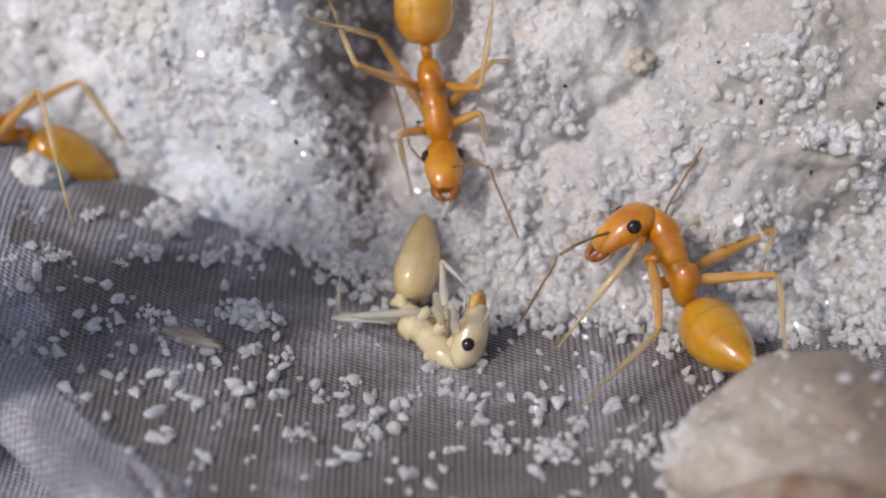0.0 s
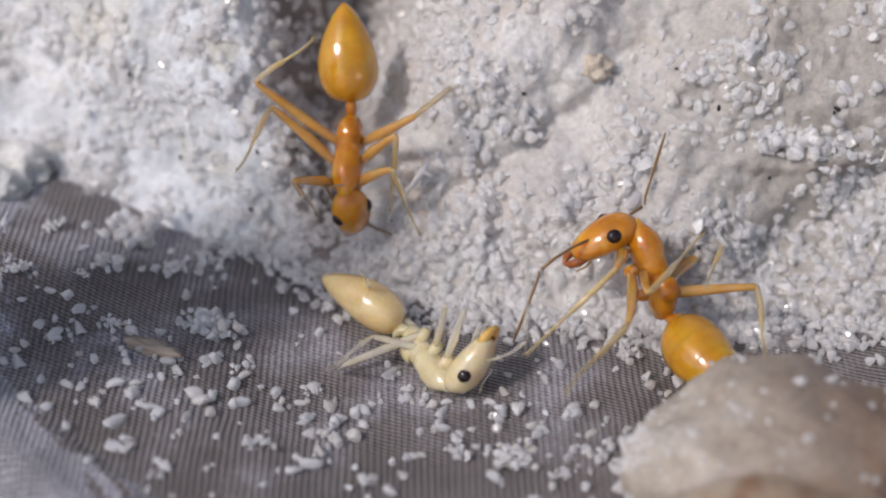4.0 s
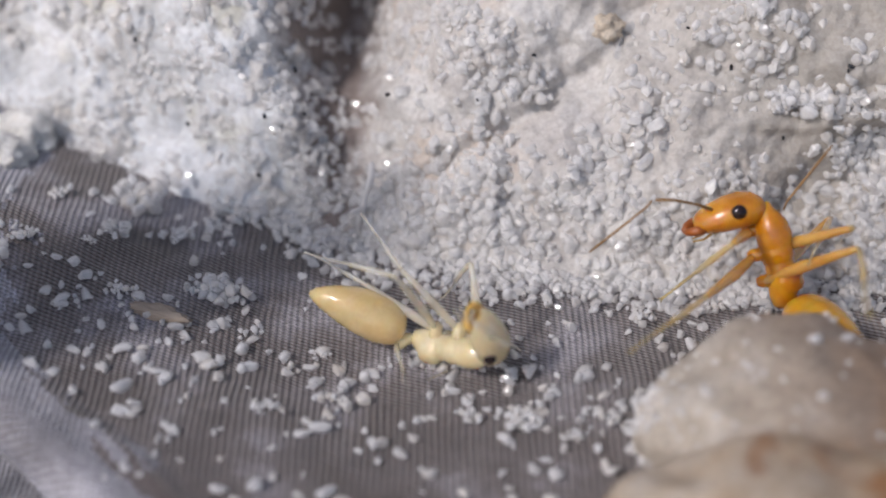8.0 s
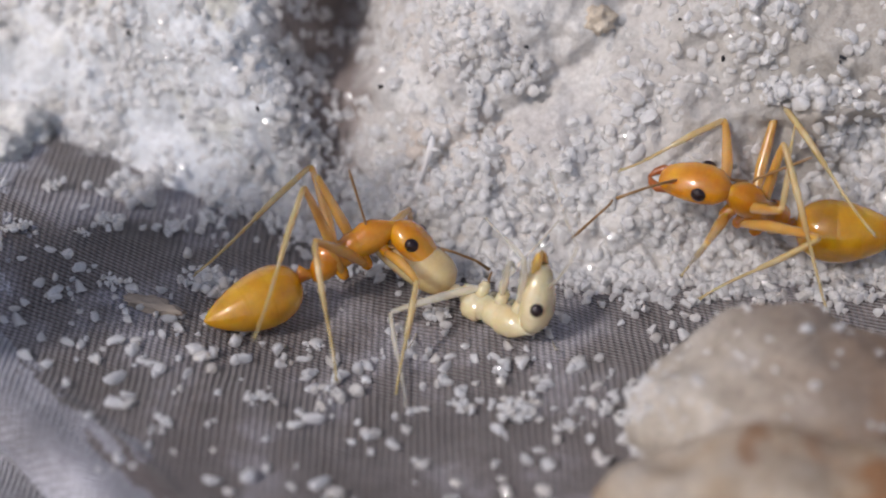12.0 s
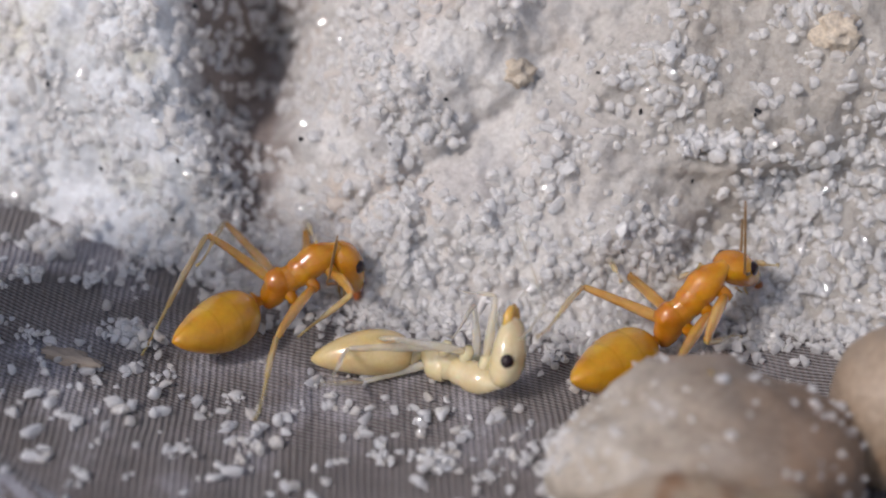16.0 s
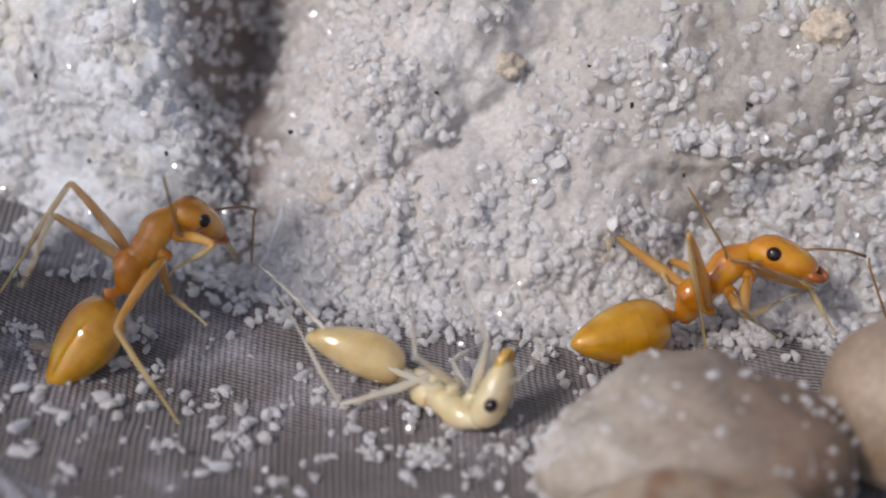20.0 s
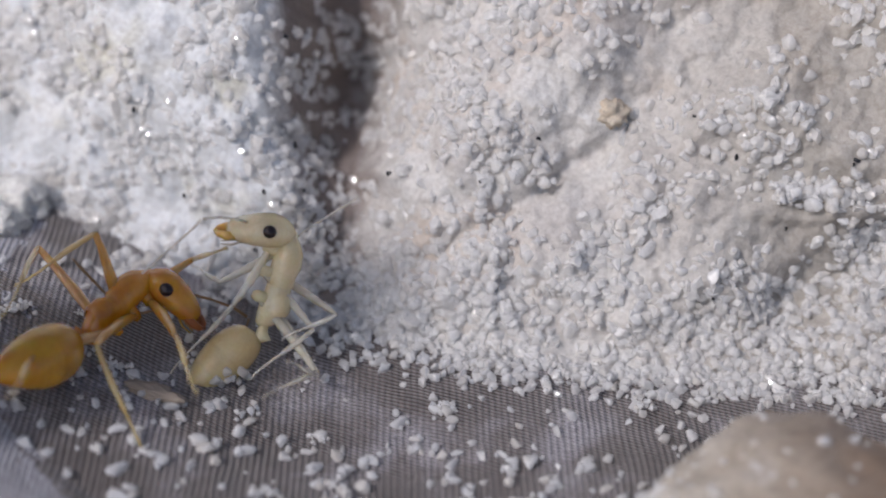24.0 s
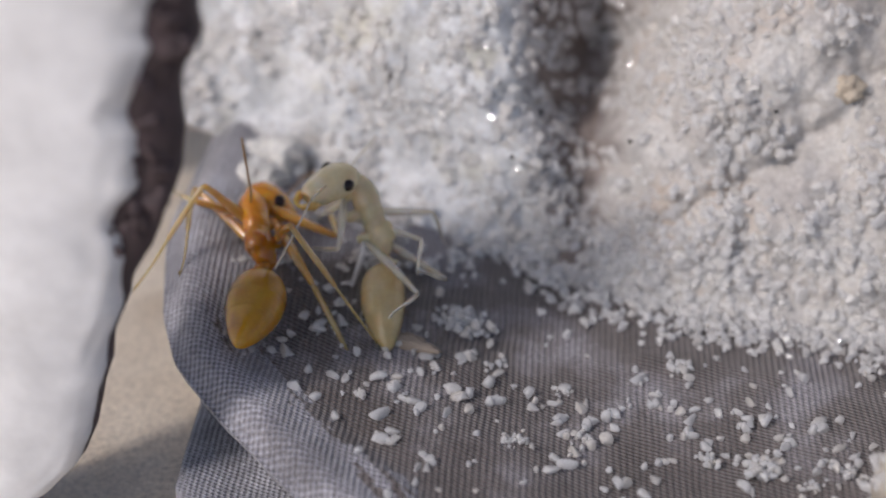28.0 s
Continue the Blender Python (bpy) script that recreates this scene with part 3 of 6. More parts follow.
def ant_kit(tint):
    """The meshes that one tint of ant shares."""
    body, gaster, leg, face = (AMBER, AMBER_GASTER, AMBER_LEG, AMBER) if tint == "amber" else (PALE, PALE_GASTER, PALE_LEG, PALE_MOUTH)
    jaw, feeler = (MAT_JAW, MAT_FEELER) if tint == "amber" else (PALE_MOUTH, PALE_LEG)
    kit = {}
    stout, length, blunt, girth, gap = (1.12, 0.92, 0.62, 0.57, 0.28) if tint == "amber" else (1.0, 0.88, 0.55, 0.44, 0.22)
    kit["thorax"] = shaped("thorax", loft([(-0.86, 0, -0.13, 0.08, 0.09), (-0.78, 0, -0.1, 0.16, 0.18), (-0.6, 0, -0.03, 0.215, 0.25), (-0.36, 0, 0.03, 0.215, 0.27), (-0.16, 0, 0.03, 0.19, 0.23),
                                           (0.02, 0, 0.05, 0.2, 0.235), (0.28, 0, 0.1, 0.25, 0.28), (0.5, 0, 0.11, 0.245, 0.255), (0.66, 0, 0.11, 0.18, 0.18), (0.78, 0, 0.1, 0.12, 0.12), (0.88, 0, 0.1, 0.09, 0.09)], 20), body, stout)
    for k, (x, w, h) in enumerate(((-0.42, 0.212, 0.26), (0.06, 0.215, 0.245))):
        kit["plate", k] = shaped("thorax_plate", loft([(x - 0.2, 0, 0.04, w * 0.8, h * 0.86), (x - 0.12, 0, 0.05, w, h), (x + 0.1, 0, 0.06, w * 1.02, h * 1.02), (x + 0.17, 0, 0.06, w * 0.86, h * 0.88)], 18, False), body, stout * 1.03)
    kit["petiole"] = shaped("petiole", loft([(-0.42, 0, -0.02, 0.06, 0.06), (-0.3, 0, 0.03, 0.1, 0.12), (-0.2, 0, 0.1, 0.11, 0.17), (-0.1, 0, 0.03, 0.1, 0.1), (0.04, 0, 0, 0.07, 0.07)], 12), body)
    kit["head"] = shaped("head", loft([(-0.06, 0, 0.02, 0.08, 0.08), (0.02, 0, 0.03, 0.2, 0.17), (0.16, 0, 0.04, 0.32, 0.26), (0.38, 0, 0.04, 0.37, 0.3), (0.64, 0, 0.01, 0.36, 0.285), (0.88, 0, -0.03, 0.31, 0.235), (1.04, 0, -0.06, 0.255, 0.18), (1.12, 0, -0.07, 0.18, 0.12), (1.15, 0, -0.07, 0.1, 0.06)], 22), body)
    kit["face"] = shaped("clypeus", loft([(0.78, 0, 0.08, 0.1, 0.07), (0.9, 0, 0.07, 0.19, 0.1), (1.05, 0, 0.01, 0.19, 0.09), (1.15, 0, -0.05, 0.12, 0.05)], 14), face)
    kit["mandible"] = shaped("mandible", tube([(0.98, 0.18, -0.1), (1.14, 0.19, -0.13), (1.26, 0.12, -0.15), (1.34, 0.0, -0.16)], [0.085, 0.085, 0.065, 0.025], 9), jaw)
    eye = 0.82 if tint == "amber" else 0.78
    kit["eye"] = shaped("eye", ([tuple(r) for r in BALL3[0] * (0.16 * eye, 0.09, 0.15 * eye)], BALL3[1]), MAT_EYE)
    kit["antenna"] = shaped("antenna", antenna_shape(0.95), feeler)
    kit["palp"] = shaped("palp", tube([(0.8, 0.08, -0.22), (1.02, 0.1, -0.33), (1.2, 0.06, -0.36)], [0.025, 0.022, 0.012], 6), leg)
    kit["coxa"] = shaped("coxa", loft([(-0.16, 0, 0.05, 0.06, 0.06), (-0.05, 0, 0.03, 0.115, 0.12), (0.1, 0, 0, 0.11, 0.11), (0.18, 0, 0, 0.06, 0.06)], 10), body)
    # gaster: four overlapping rings that swell and then taper to a point
    for k, (a, b) in enumerate(((0.0, 0.74), (0.7, 1.2), (1.16, 1.6), (1.56, 2.0))):
        sec = []
        for i in range(13):
            x = a + (b - a) * i / 12 - (0.05 if i == 0 and k else 0)
            u = x / 2.0
            r = girth * (math.sin(math.pi * u ** 0.72) ** blunt) * (1 - 0.12 * u) + 0.035 * (1 - u)
            r *= 0.965 if i == 0 and k else 0.985 if i == 1 and k else 1.0
            sec.append((-gap - x * length, 0, -0.04 - 0.06 * math.sin(x * 1.4), max(r, 0.03), max(r, 0.03) * 0.93))
        kit["segment", k] = shaped("gaster" if k == 0 else "gaster_segment", loft(sec[::-1], 24, k == 3), gaster)
    kit["crop"] = shaped("crop_spot", ([tuple(r) for r in BALL3[0] * (0.22, 0.12, 0.17)], BALL3[1]), MAT_CROP)
    for kind in HIPS:
        kit[kind] = leg_meshes(kind, leg, STRAW_LEG if tint == "amber" else leg, 1.0 if tint == "amber" else 0.8, tint)
    return kit


KITS = {"amber": ant_kit("amber"), "cream": ant_kit("cream")}


def ant(label, tint, crop=False):
    kit = KITS[tint]
    root = tagged(new("ant"), label=label, category="ant", group="ants at the bank")
    thorax = part("thorax", kit["thorax"], root)
    for k in (0, 1):
        part("thorax_plate", kit["plate", k], thorax)
    head = part("head", kit["head"], root, at=spot(*NECK))
    part("clypeus", kit["face"], head)
    rig = {"root": root, "head": head, "legs": {}, "feelers": [], "tint": tint}
    for s in (1, -1):
        part("eye", kit["eye"], head, "round black eye", at=spot(0.42, 0.305 * s, 0.13, 14 * s, 0, 0))
        jaw = part("mandible", kit["mandible"], head)
        palp = part("palp", kit["palp"], head)
        if s < 0:
            jaw.scale.y = palp.scale.y = -1
        f = part("antenna", kit["antenna"], head, at=spot(0.8, 0.14 * s, 0.16) @ Matrix.Diagonal((1, s, 1, 1)))
        rig["feelers"].append(f)
    waist = part("petiole", kit["petiole"], root, at=spot(*WAIST))
    gaster = part("gaster", kit["segment", 0], root, at=spot(*WAIST))
    for k in (1, 2, 3):
        part("gaster_segment", kit["segment", k], gaster)
    if crop:
        part("crop_spot", kit["crop"], gaster, "dark food showing through", at=spot(-0.8, 0.36, 0.12, 15, 0, 0))
    rig["gaster"] = gaster
    rig["petiole"] = waist
    for kind, s in LEGS:
        h = HIPS[kind]
        part("coxa", kit["coxa"], root, at=spot(h[0], h[1] * 0.7 * s, h[2] + 0.05, 0, 55, 70 * s))
        fm, sm = kit[kind]
        femur = part("femur", fm, root, at=spot(h[0], h[1] * s, h[2]))
        shin = part("shin", sm, femur, at=spot(LENGTHS[tint][kind][0], 0, 0))
        rig["legs"][kind, s] = (femur, shin)
    return rig


def leg_pose(kind, s, target, tint, flip=1):
    """Poses of femur and shin that bring the foot to a target, in the body's space."""
    hip = Vector(HIPS[kind])
    hip.y *= s
    a, b = LENGTHS[tint][kind]
    d = Vector(target) - hip
    reach = min(max(d.length, abs(a - b) + 0.05), a + b - 0.03)
    x = d.normalized()
    pole = Vector((0.12 if kind == "front" else -0.1, 0.5 * s, 1.0)) if flip > 0 else Vector((-0.3, 0.6 * s, -1.0))
    z = (pole - x * pole.dot(x)).normalized()
    y = z.cross(x)
    rise = math.acos(max(-1, min(1, (a * a + reach * reach - b * b) / (2 * a * reach))))
    bend = math.pi - math.acos(max(-1, min(1, (a * a + b * b - reach * reach) / (2 * a * b))))
    fx = x * math.cos(rise) + z * math.sin(rise)
    fz = y.copy().cross(fx) * -1
    fz = fx.cross(y)
    m = Matrix((fx, y, fz)).transposed().to_4x4()
    m.translation = hip * U
    return m, spot(a, 0, 0, 0, math.degrees(bend), 0)


def body_pose(row):
    return spot(*row[1:7])


def bent_leg(kind, s, knee, foot, tint):
    """Poses of femur and shin that pass through a knee and point at a foot, in the body's space."""
    hip = Vector(HIPS[kind])
    hip.y *= s
    x = (Vector(knee) - hip).normalized()
    d = (Vector(foot) - Vector(knee)).normalized()
    y = x.cross(d)
    y = y.normalized() if y.length > 0.02 else Vector((0.1, s, 0.2)).cross(x).normalized()
    m = Matrix((x, y, x.cross(y))).transposed().to_4x4()
    m.translation = hip * U
    return m, spot(LENGTHS[tint][kind][0], 0, 0, 0, math.degrees(x.angle(d)), 0)


def limb_at(track, t):
    """Knee and foot at a time, between the rows of a limb's track, or nothing where the rows are far apart."""
    ts = [r[0] for r in track]
    near = [i for i, a in enumerate(ts) if abs(a - t) < 0.01]
    if not near and not any(a < t < b and b - a < 1.6 for a, b in zip(ts, ts[1:])):
        return None
    v = [float(np.interp(t, ts, [r[k] for r in track])) for k in range(1, 7)]
    return Vector(v[:3]), Vector(v[3:])


def animate(rig, rows, limbs, rest=None, flip=1, twitch=3.0, seed=1):
    """Rows: t, x, y, z, roll, pitch, yaw of the body; roll, pitch, yaw of the head; pitch, yaw of the gaster.
    limbs: tracks (t, knee, foot) of single legs in the body's space; else a leg stands and steps by itself, or keeps to rest."""
    rng, k = random.Random(seed), rig["root"].scale.x
    walk(rig["root"], [(r[0], body_pose(r)) for r in rows])
    walk(rig["head"], [(r[0], spot(*NECK, *r[7:10])) for r in rows])
    walk(rig["gaster"], [(r[0], spot(*WAIST, 0, r[10], r[11])) for r in rows])
    walk(rig["petiole"], [(r[0], spot(*WAIST, 0, r[10] * 0.6, r[11] * 0.6)) for r in rows])
    for i, f in enumerate(rig["feelers"]):
        s = 1 - 2 * i
        base = spot(0.8, 0.14 * s, 0.16)
        walk(f, [(r[0], base @ pose(0, 0, 0, rng.uniform(-12, 12), rng.uniform(-25, 18), s * rng.uniform(-8, 22))) for r in rows])
        f.scale.y = s
    for kind, s in LEGS:
        femur, shin = rig["legs"][kind, s]
        fr, sr, planted = [], [], None
        for r in rows:
            m = body_pose(r)
            home = Vector((rest or REST)[kind])
            home.y *= s
            told = limb_at(limbs[kind, s], r[0]) if (kind, s) in limbs else None
            if told:
                planted = None
                a, b = bent_leg(kind, s, *told, rig["tint"])
                fr.append((r[0], a))
                sr.append((r[0], b))
                continue
            if rest:
                local = home + Vector([rng.uniform(-0.05, 0.05) * twitch for _ in range(3)])
            else:
                up = NORMAL if r[12] else Vector((0, 0, 1))
                ahead = m.to_3x3() @ Vector((1, 0, 0))
                ahead = (ahead - up * ahead.dot(up)).normalized()
                side = up.cross(ahead)
                here = m.translation / U
                reach = 0.6 if r[12] and side.z * s > 0.2 else 1.0
                want = here + (ahead * home.x + side * home.y * reach) * k
                if planted is None or (planted - want).length > 1.1:
                    lead = Vector((0, 0, 0)) if planted is None else (want - planted).normalized() * 0.45
                    spread = ahead * rng.uniform(-0.3, 0.3) + side * rng.uniform(-0.2, 0.2)
                    for near in (1, 0.8, 0.6, 0.4, 0.2):
                        planted = here + (want - here) * near + lead + spread
                        for _ in range(12):
                            planted = planted - up * max(-0.5, min(0.5, above(planted) - 0.05)) * 0.8
                        if (planted - here).dot(up) < 0.3:
                            break
                local = m.inverted() @ (planted * U) / (U * k)
            a, b = leg_pose(kind, s, local, rig["tint"], flip)
            fr.append((r[0], a))
            sr.append((r[0], b))
        walk(femur, fr)
        walk(shin, sr)


# ---- stones in front and at the side ----
def boulder(name, centre, radii, seed, mat, label, rough=0.22, tilt=(0, 0, 0), taper=0.0):
    """A worn stone, long in x; taper thins the end at -x."""
    v, f = BALL5
    out = []
    for p in v:
        e = (p[0] * radii[0] * 0.55, p[1] * radii[1] * 0.55, p[2] * radii[2] * 0.55)
        k = 1 + rough * fbm(e[0] + seed, e[1], e[2] * 0.8, 3) + 0.035 * fbm(e[0] * 4, e[1] * 4 + seed, e[2] * 4)
        k *= 1 - taper * (1 - smooth(-1.0, -0.2, p[0]))
        x = math.copysign(abs(p[0]) ** 0.85, p[0]) * (1 + 0.3 * (k - 1))
        z = math.copysign(abs(p[2]) ** 0.75, p[2])
        out.append((x * radii[0], p[1] * k * radii[1], z * k * radii[2]))
    ob = new(name, mesh_from(name, out, f, mat))
    ob.matrix_world = spot(*centre, *tilt)
    return tagged(ob, label=label, category="stone")


cream = boulder("cream_stone", (6.75, -4.1, 0.6), (2.95, 2.0, 1.5), 2.0, MAT_FRONT, "cream and tan lump of waxy rough stone on the cloth", 0.2, (0, -2, 0), 0.3)
boulder("tan_stone", (6.3, -6.6, 0.35), (3.15, 1.5, 1.4), 9.0, MAT_BROWN, "tan stone with brown patches in front of the cream lump", 0.25)
boulder("beige_pebble", (11.0, -3.1, 1.0), (1.6, 1.5, 1.55), 5.0, MAT_PEBBLE, "smooth beige pebble beside the cream lump", 0.08)

# milky crystals crusted on the lump's narrow tip and along its top
crust = np.random.default_rng(31)
sites = [q for q in cream.data.vertices if q.co.y < 0.9 * U and q.co.z > -0.7 * U]
set_on = []
while len(set_on) < 55:
    q = sites[crust.integers(len(sites))]
    x, y, z = (a / U for a in q.co)
    tip, top = 1 - smooth(-2.6, -1.5, x), smooth(0.9, 1.3, z) * (1 - smooth(0.5, 2.4, x))
    if crust.uniform() > 0.06 + 0.9 * max(tip, 0.3 * top):
        continue
    k = crust.uniform(0.1, 0.2) + 0.12 * tip * crust.uniform()
    if any((Vector((x, y, z)) - o).length < 0.8 * k for o in set_on):
        continue
    set_on.append(Vector((x, y, z)))
    g = part("crystal", crust_kinds[crust.integers(10)], cream)
    g.matrix_basis = spot(0.97 * x, y + 0.4 * k, z - 0.5 * k, *crust.uniform(0, 360, 3))
    g.scale = (k, k, k)


RIM = [(-1.9, -13.1), (-1.4, -12.95), (-1.15, -12.7), (-0.77, -11.91), (0.0, -11.24), (1.45, -10.7), (2.8, -10.35), (4.05, -9.95), (5.0, -9.45), (5.93, -9.0), (6.85, -8.7), (7.5, -8.65), (8.4, -8.62), (9.35, -8.2), (10.0, -8.2), (11.1, -7.6), (11.6, -8.2)]
PLATE_Y = -3.5


def plate_shape(inset, front, back, left, n=90):
    """A thick standing plate with a rounded, uneven rim."""
    verts, faces = [], []
    m = 26
    for j in range(n + 1):
        z = RIM[0][0] + (RIM[-1][0] - RIM[0][0]) * j / n
        rim = lerp_table(z, RIM) - inset * (0.06 + 0.62 * smooth(3.8, 6.0, z) + 0.3 * fbm(7, z * 1.1, 2) * smooth(4.5, 6, z)) + 0.1 * fbm(0, z * 0.9, 4)
        for i in range(m):
            a = math.pi * (i / (m - 1) - 0.5)
            c, s = math.cos(a), math.sin(a)
            r = 1.1 * abs(c) ** 0.7
            y = (front + back) / 2 + (back - front) / 2 * math.copysign(abs(s) ** 0.8, s)
            verts.append((rim - 1.1 + r, PLATE_Y + y + 0.05 * fbm(2, a * 2, z * 0.6), z))
        verts.append((left, PLATE_Y + back, z))
        verts.append((left, PLATE_Y + front, z))
    w = m + 2
    for j in range(n):
        for i in range(w):
            a, b = j * w + i, j * w + (i + 1) % w
            faces.append((a, b, b + w, a + w))
    faces.append(tuple(range(w))[::-1])
    faces.append(tuple(n * w + i for i in range(w)))
    return verts, faces


plate = tagged(new("white_plate"), label="smooth white standing plate with a dark brown crusted rim", category="plate")
part("face", mesh_from("plate_face", *plate_shape(1.0, -0.75, 0.45, -13.6), MAT_WHITE), plate)
rim_part = part("rim", mesh_from("plate_rim", *plate_shape(0.0, -0.45, 0.75, -13.5), MAT_RUST), plate, "dark brown crusted rim")

flake_rng = random.Random(12)
flake_shapes = [mesh_from("crust_flake", [tuple(a) for a in v * (1.0, 0.7, 1.2)], BALL2[1], MAT_RUST) for v in crystal_shapes(4, BALL2, 21)]
for i in range(46):
    z = flake_rng.uniform(4.8, 11.2)
    f = part("crust_flake", flake_shapes[i % 4], rim_part)
    inset = abs(flake_rng.gauss(0, 0.3))
    f.matrix_basis = spot(lerp_table(z, RIM) - 0.25 - inset, PLATE_Y - 0.45 + 0.4 * flake_rng.random() - 0.4 * min(inset, 1), z, flake_rng.uniform(0, 90), flake_rng.uniform(0, 90), flake_rng.uniform(0, 90))
    f.scale = (flake_rng.uniform(0.1, 0.28) / (1 + 0.7 * inset),) * 3


def stone_crust(name, ob, count, seed, label):
    """Sugary crystals sitting on a stone."""
    r = np.random.default_rng(seed)
    me, m = ob.data, ob.matrix_world
    places = []
    for i in r.integers(0, len(me.vertices), count):
        q = (m @ me.vertices[int(i)].co) / U
        if q.z > 0.2:
            places.append((q.x, q.y, q.z, r.uniform(0.03, 0.1)))
    heap(name, places, SHAPES, BALL2[1], MAT_GRAIN, label, "sand")


stone_crust("stone_crust", cream, 260, 3, "translucent crystals crusted on the cream stone")

# ---- motion of the ants ----
carrier = ant("glossy amber worker ant with long legs, tugging the pale ant", "amber", True)
watcher = ant("glossy amber worker ant standing at the sandy bank", "amber", True)
leaver = ant("amber worker ant with a translucent yellow gaster leaving", "amber", True)
callow = ant("pale cream newly hatched ant lying on the cloth", "cream")
for rig, size in ((carrier, 1.15), (watcher, 1.22), (leaver, 1.15)):
    rig["root"].scale = (size, size, size)
callow["root"].scale = (1.16, 1.16, 1.16)
FOLDED = {"front": (0.9, 0.5, -1.1), "middle": (0.0, 0.8, -1.7), "hind": (-1.3, 0.8, -1.5)}

CLUMPS = [(-6.02, 3.76, 0.38), (-6.31, 2.52, 0.20), (-5.00, 2.80, 0.18), (-4.08, 1.28, 0.24), (-7.64, 3.51, 0.13), (-8.09, 1.82, 0.15), (-5.95, 0.67, 0.14), (-2.85, -2.50, 0.17), (-1.42, -2.18, 0.16), (-3.56, 4.00, 0.25), (2.18, -2.97, 0.22), (3.77, -3.06, 0.18), (1.12, -2.71, 0.15), (-1.83, -0.69, 0.11), (3.00, -3.44, 0.13), (4.61, 0.75, 0.11), (-6.76, 2.02, 0.08), (-9.02, 1.62, 0.13), (-4.02, 0.99, 0.26), (0.64, 0.14, 0.14), (2.02, -2.87, 0.17), (4.63, 0.41, 0.14)]
SINGLES = [(-4.82, -0.74, 0.10), (-5.10, -3.03, 0.13), (-0.98, -3.66, 0.08), (-3.19, -0.38, 0.11), (-3.88, 2.85, 0.10), (0.75, -1.94, 0.11), (1.37, -2.03, 0.08), (3.97, -1.87, 0.09), (2.79, -1.62, 0.07), (0.21, -2.72, 0.08), (-5.13, -4.64, 0.13), (-4.44, -3.74, 0.10), (-2.53, -3.76, 0.08), (1.67, -4.28, 0.10), (2.45, -4.00, 0.09), (-0.78, -1.76, 0.10), (-6.80, 0.34, 0.06), (-7.81, 1.05, 0.07), (-6.48, 0.89, 0.06), (-4.76, -2.01, 0.07), (-3.64, -3.46, 0.08), (0.17, -4.12, 0.06), (-5.27, -3.11, 0.10), (-4.63, -3.74, 0.09), (-3.01, -2.57, 0.10), (-1.35, 0.56, 0.06)]
SPECKS = [(-2.55, 5.19, 3.11), (-2.33, 4.41, 2.46), (-3.14, 4.06, 2.61), (-4.96, 5.13, 1.86), (5.71, 3.99, 4.56), (1.37, 3.87, 3.02), (-0.50, 4.45, 2.87), (1.43, 2.94, 1.61), (6.57, 3.47, 3.91), (7.69, 3.01, 2.48), (2.56, 4.26, 3.84), (-5.98, 5.57, 3.71), (6.14, 2.30, 1.07), (0.64, 3.55, 1.50), (1.36, 2.98, 1.59), (8.92, 3.03, 4.11), (6.22, 2.28, 1.20), (0.75, 3.59, 1.56), (-3.40, 4.32, 0.99), (8.87, 3.00, 4.03), (-0.56, 4.50, 2.83), (-2.71, 5.68, 5.44)]
BANK_LUMPS = [("bright", 2.50, 4.11, 3.21, 0.50), ("bright", 8.39, 3.10, 3.26, 0.60), ("bright", 7.72, 3.26, 3.31, 0.40), ("chunk", -8.68, 5.59, 1.26, 0.75), ("tan", 4.07, 4.51, 4.30, 0.36), ("tan", 10.58, 3.72, 5.53, 0.50), ("bead", 10.22, 2.87, 3.29, 0.20), ("bead", -0.66, 4.60, 1.67, 0.17), ("bright", 7.71, 3.15, 3.18, 0.35), ("chunk", -8.97, 4.59, 1.38, 0.60)]
HUSK = (-5.15, 0.14)


def nugget_mesh(name, seed, mat):
    """A rough, knobbly little stone, about one unit in radius."""
    v, f = BALL4
    out = []
    for p in v:
        k = 0.85 + 0.35 * fbm(p[0] * 1.6 + seed, p[1] * 1.6, p[2] * 1.6) + 0.16 * fbm(p[0] * 5, p[1] * 5 + seed, p[2] * 5)
        out.append(tuple(p * k))
    return mesh_from(name, out, f, mat)


def clump(name, label, category, group, count, seed, size):
    """A lump of crystals grown together: a thing whose parts are the grains."""
    r = random.Random(seed)
    root = tagged(new(name), label=label, category=category, group=group)
    for i in range(count):
        g = part("grain", grain_kinds[r.randrange(8)], root)
        g.matrix_basis = spot(r.gauss(0, 0.42) * size, r.gauss(0, 0.32) * size, abs(r.gauss(0, 0.17)) * size, r.uniform(0, 360), r.uniform(0, 360), r.uniform(0, 360))
        g.scale = (r.uniform(0.11, 0.23) * size,) * 3
    return root


BALL4 = ball(4)
grain_kinds = [mesh_from("grain", [tuple(a) for a in v], BALL2[1], MAT_LOOSE) for v in crystal_shapes(8, BALL2, 41)]


def set_down(ob, x, y, size, turn, sink=0.3):
    ob.matrix_world = spot(x, y, floor_z(x, y) + size * sink, 0, 0, turn)
    ob.scale = (size, size, size)


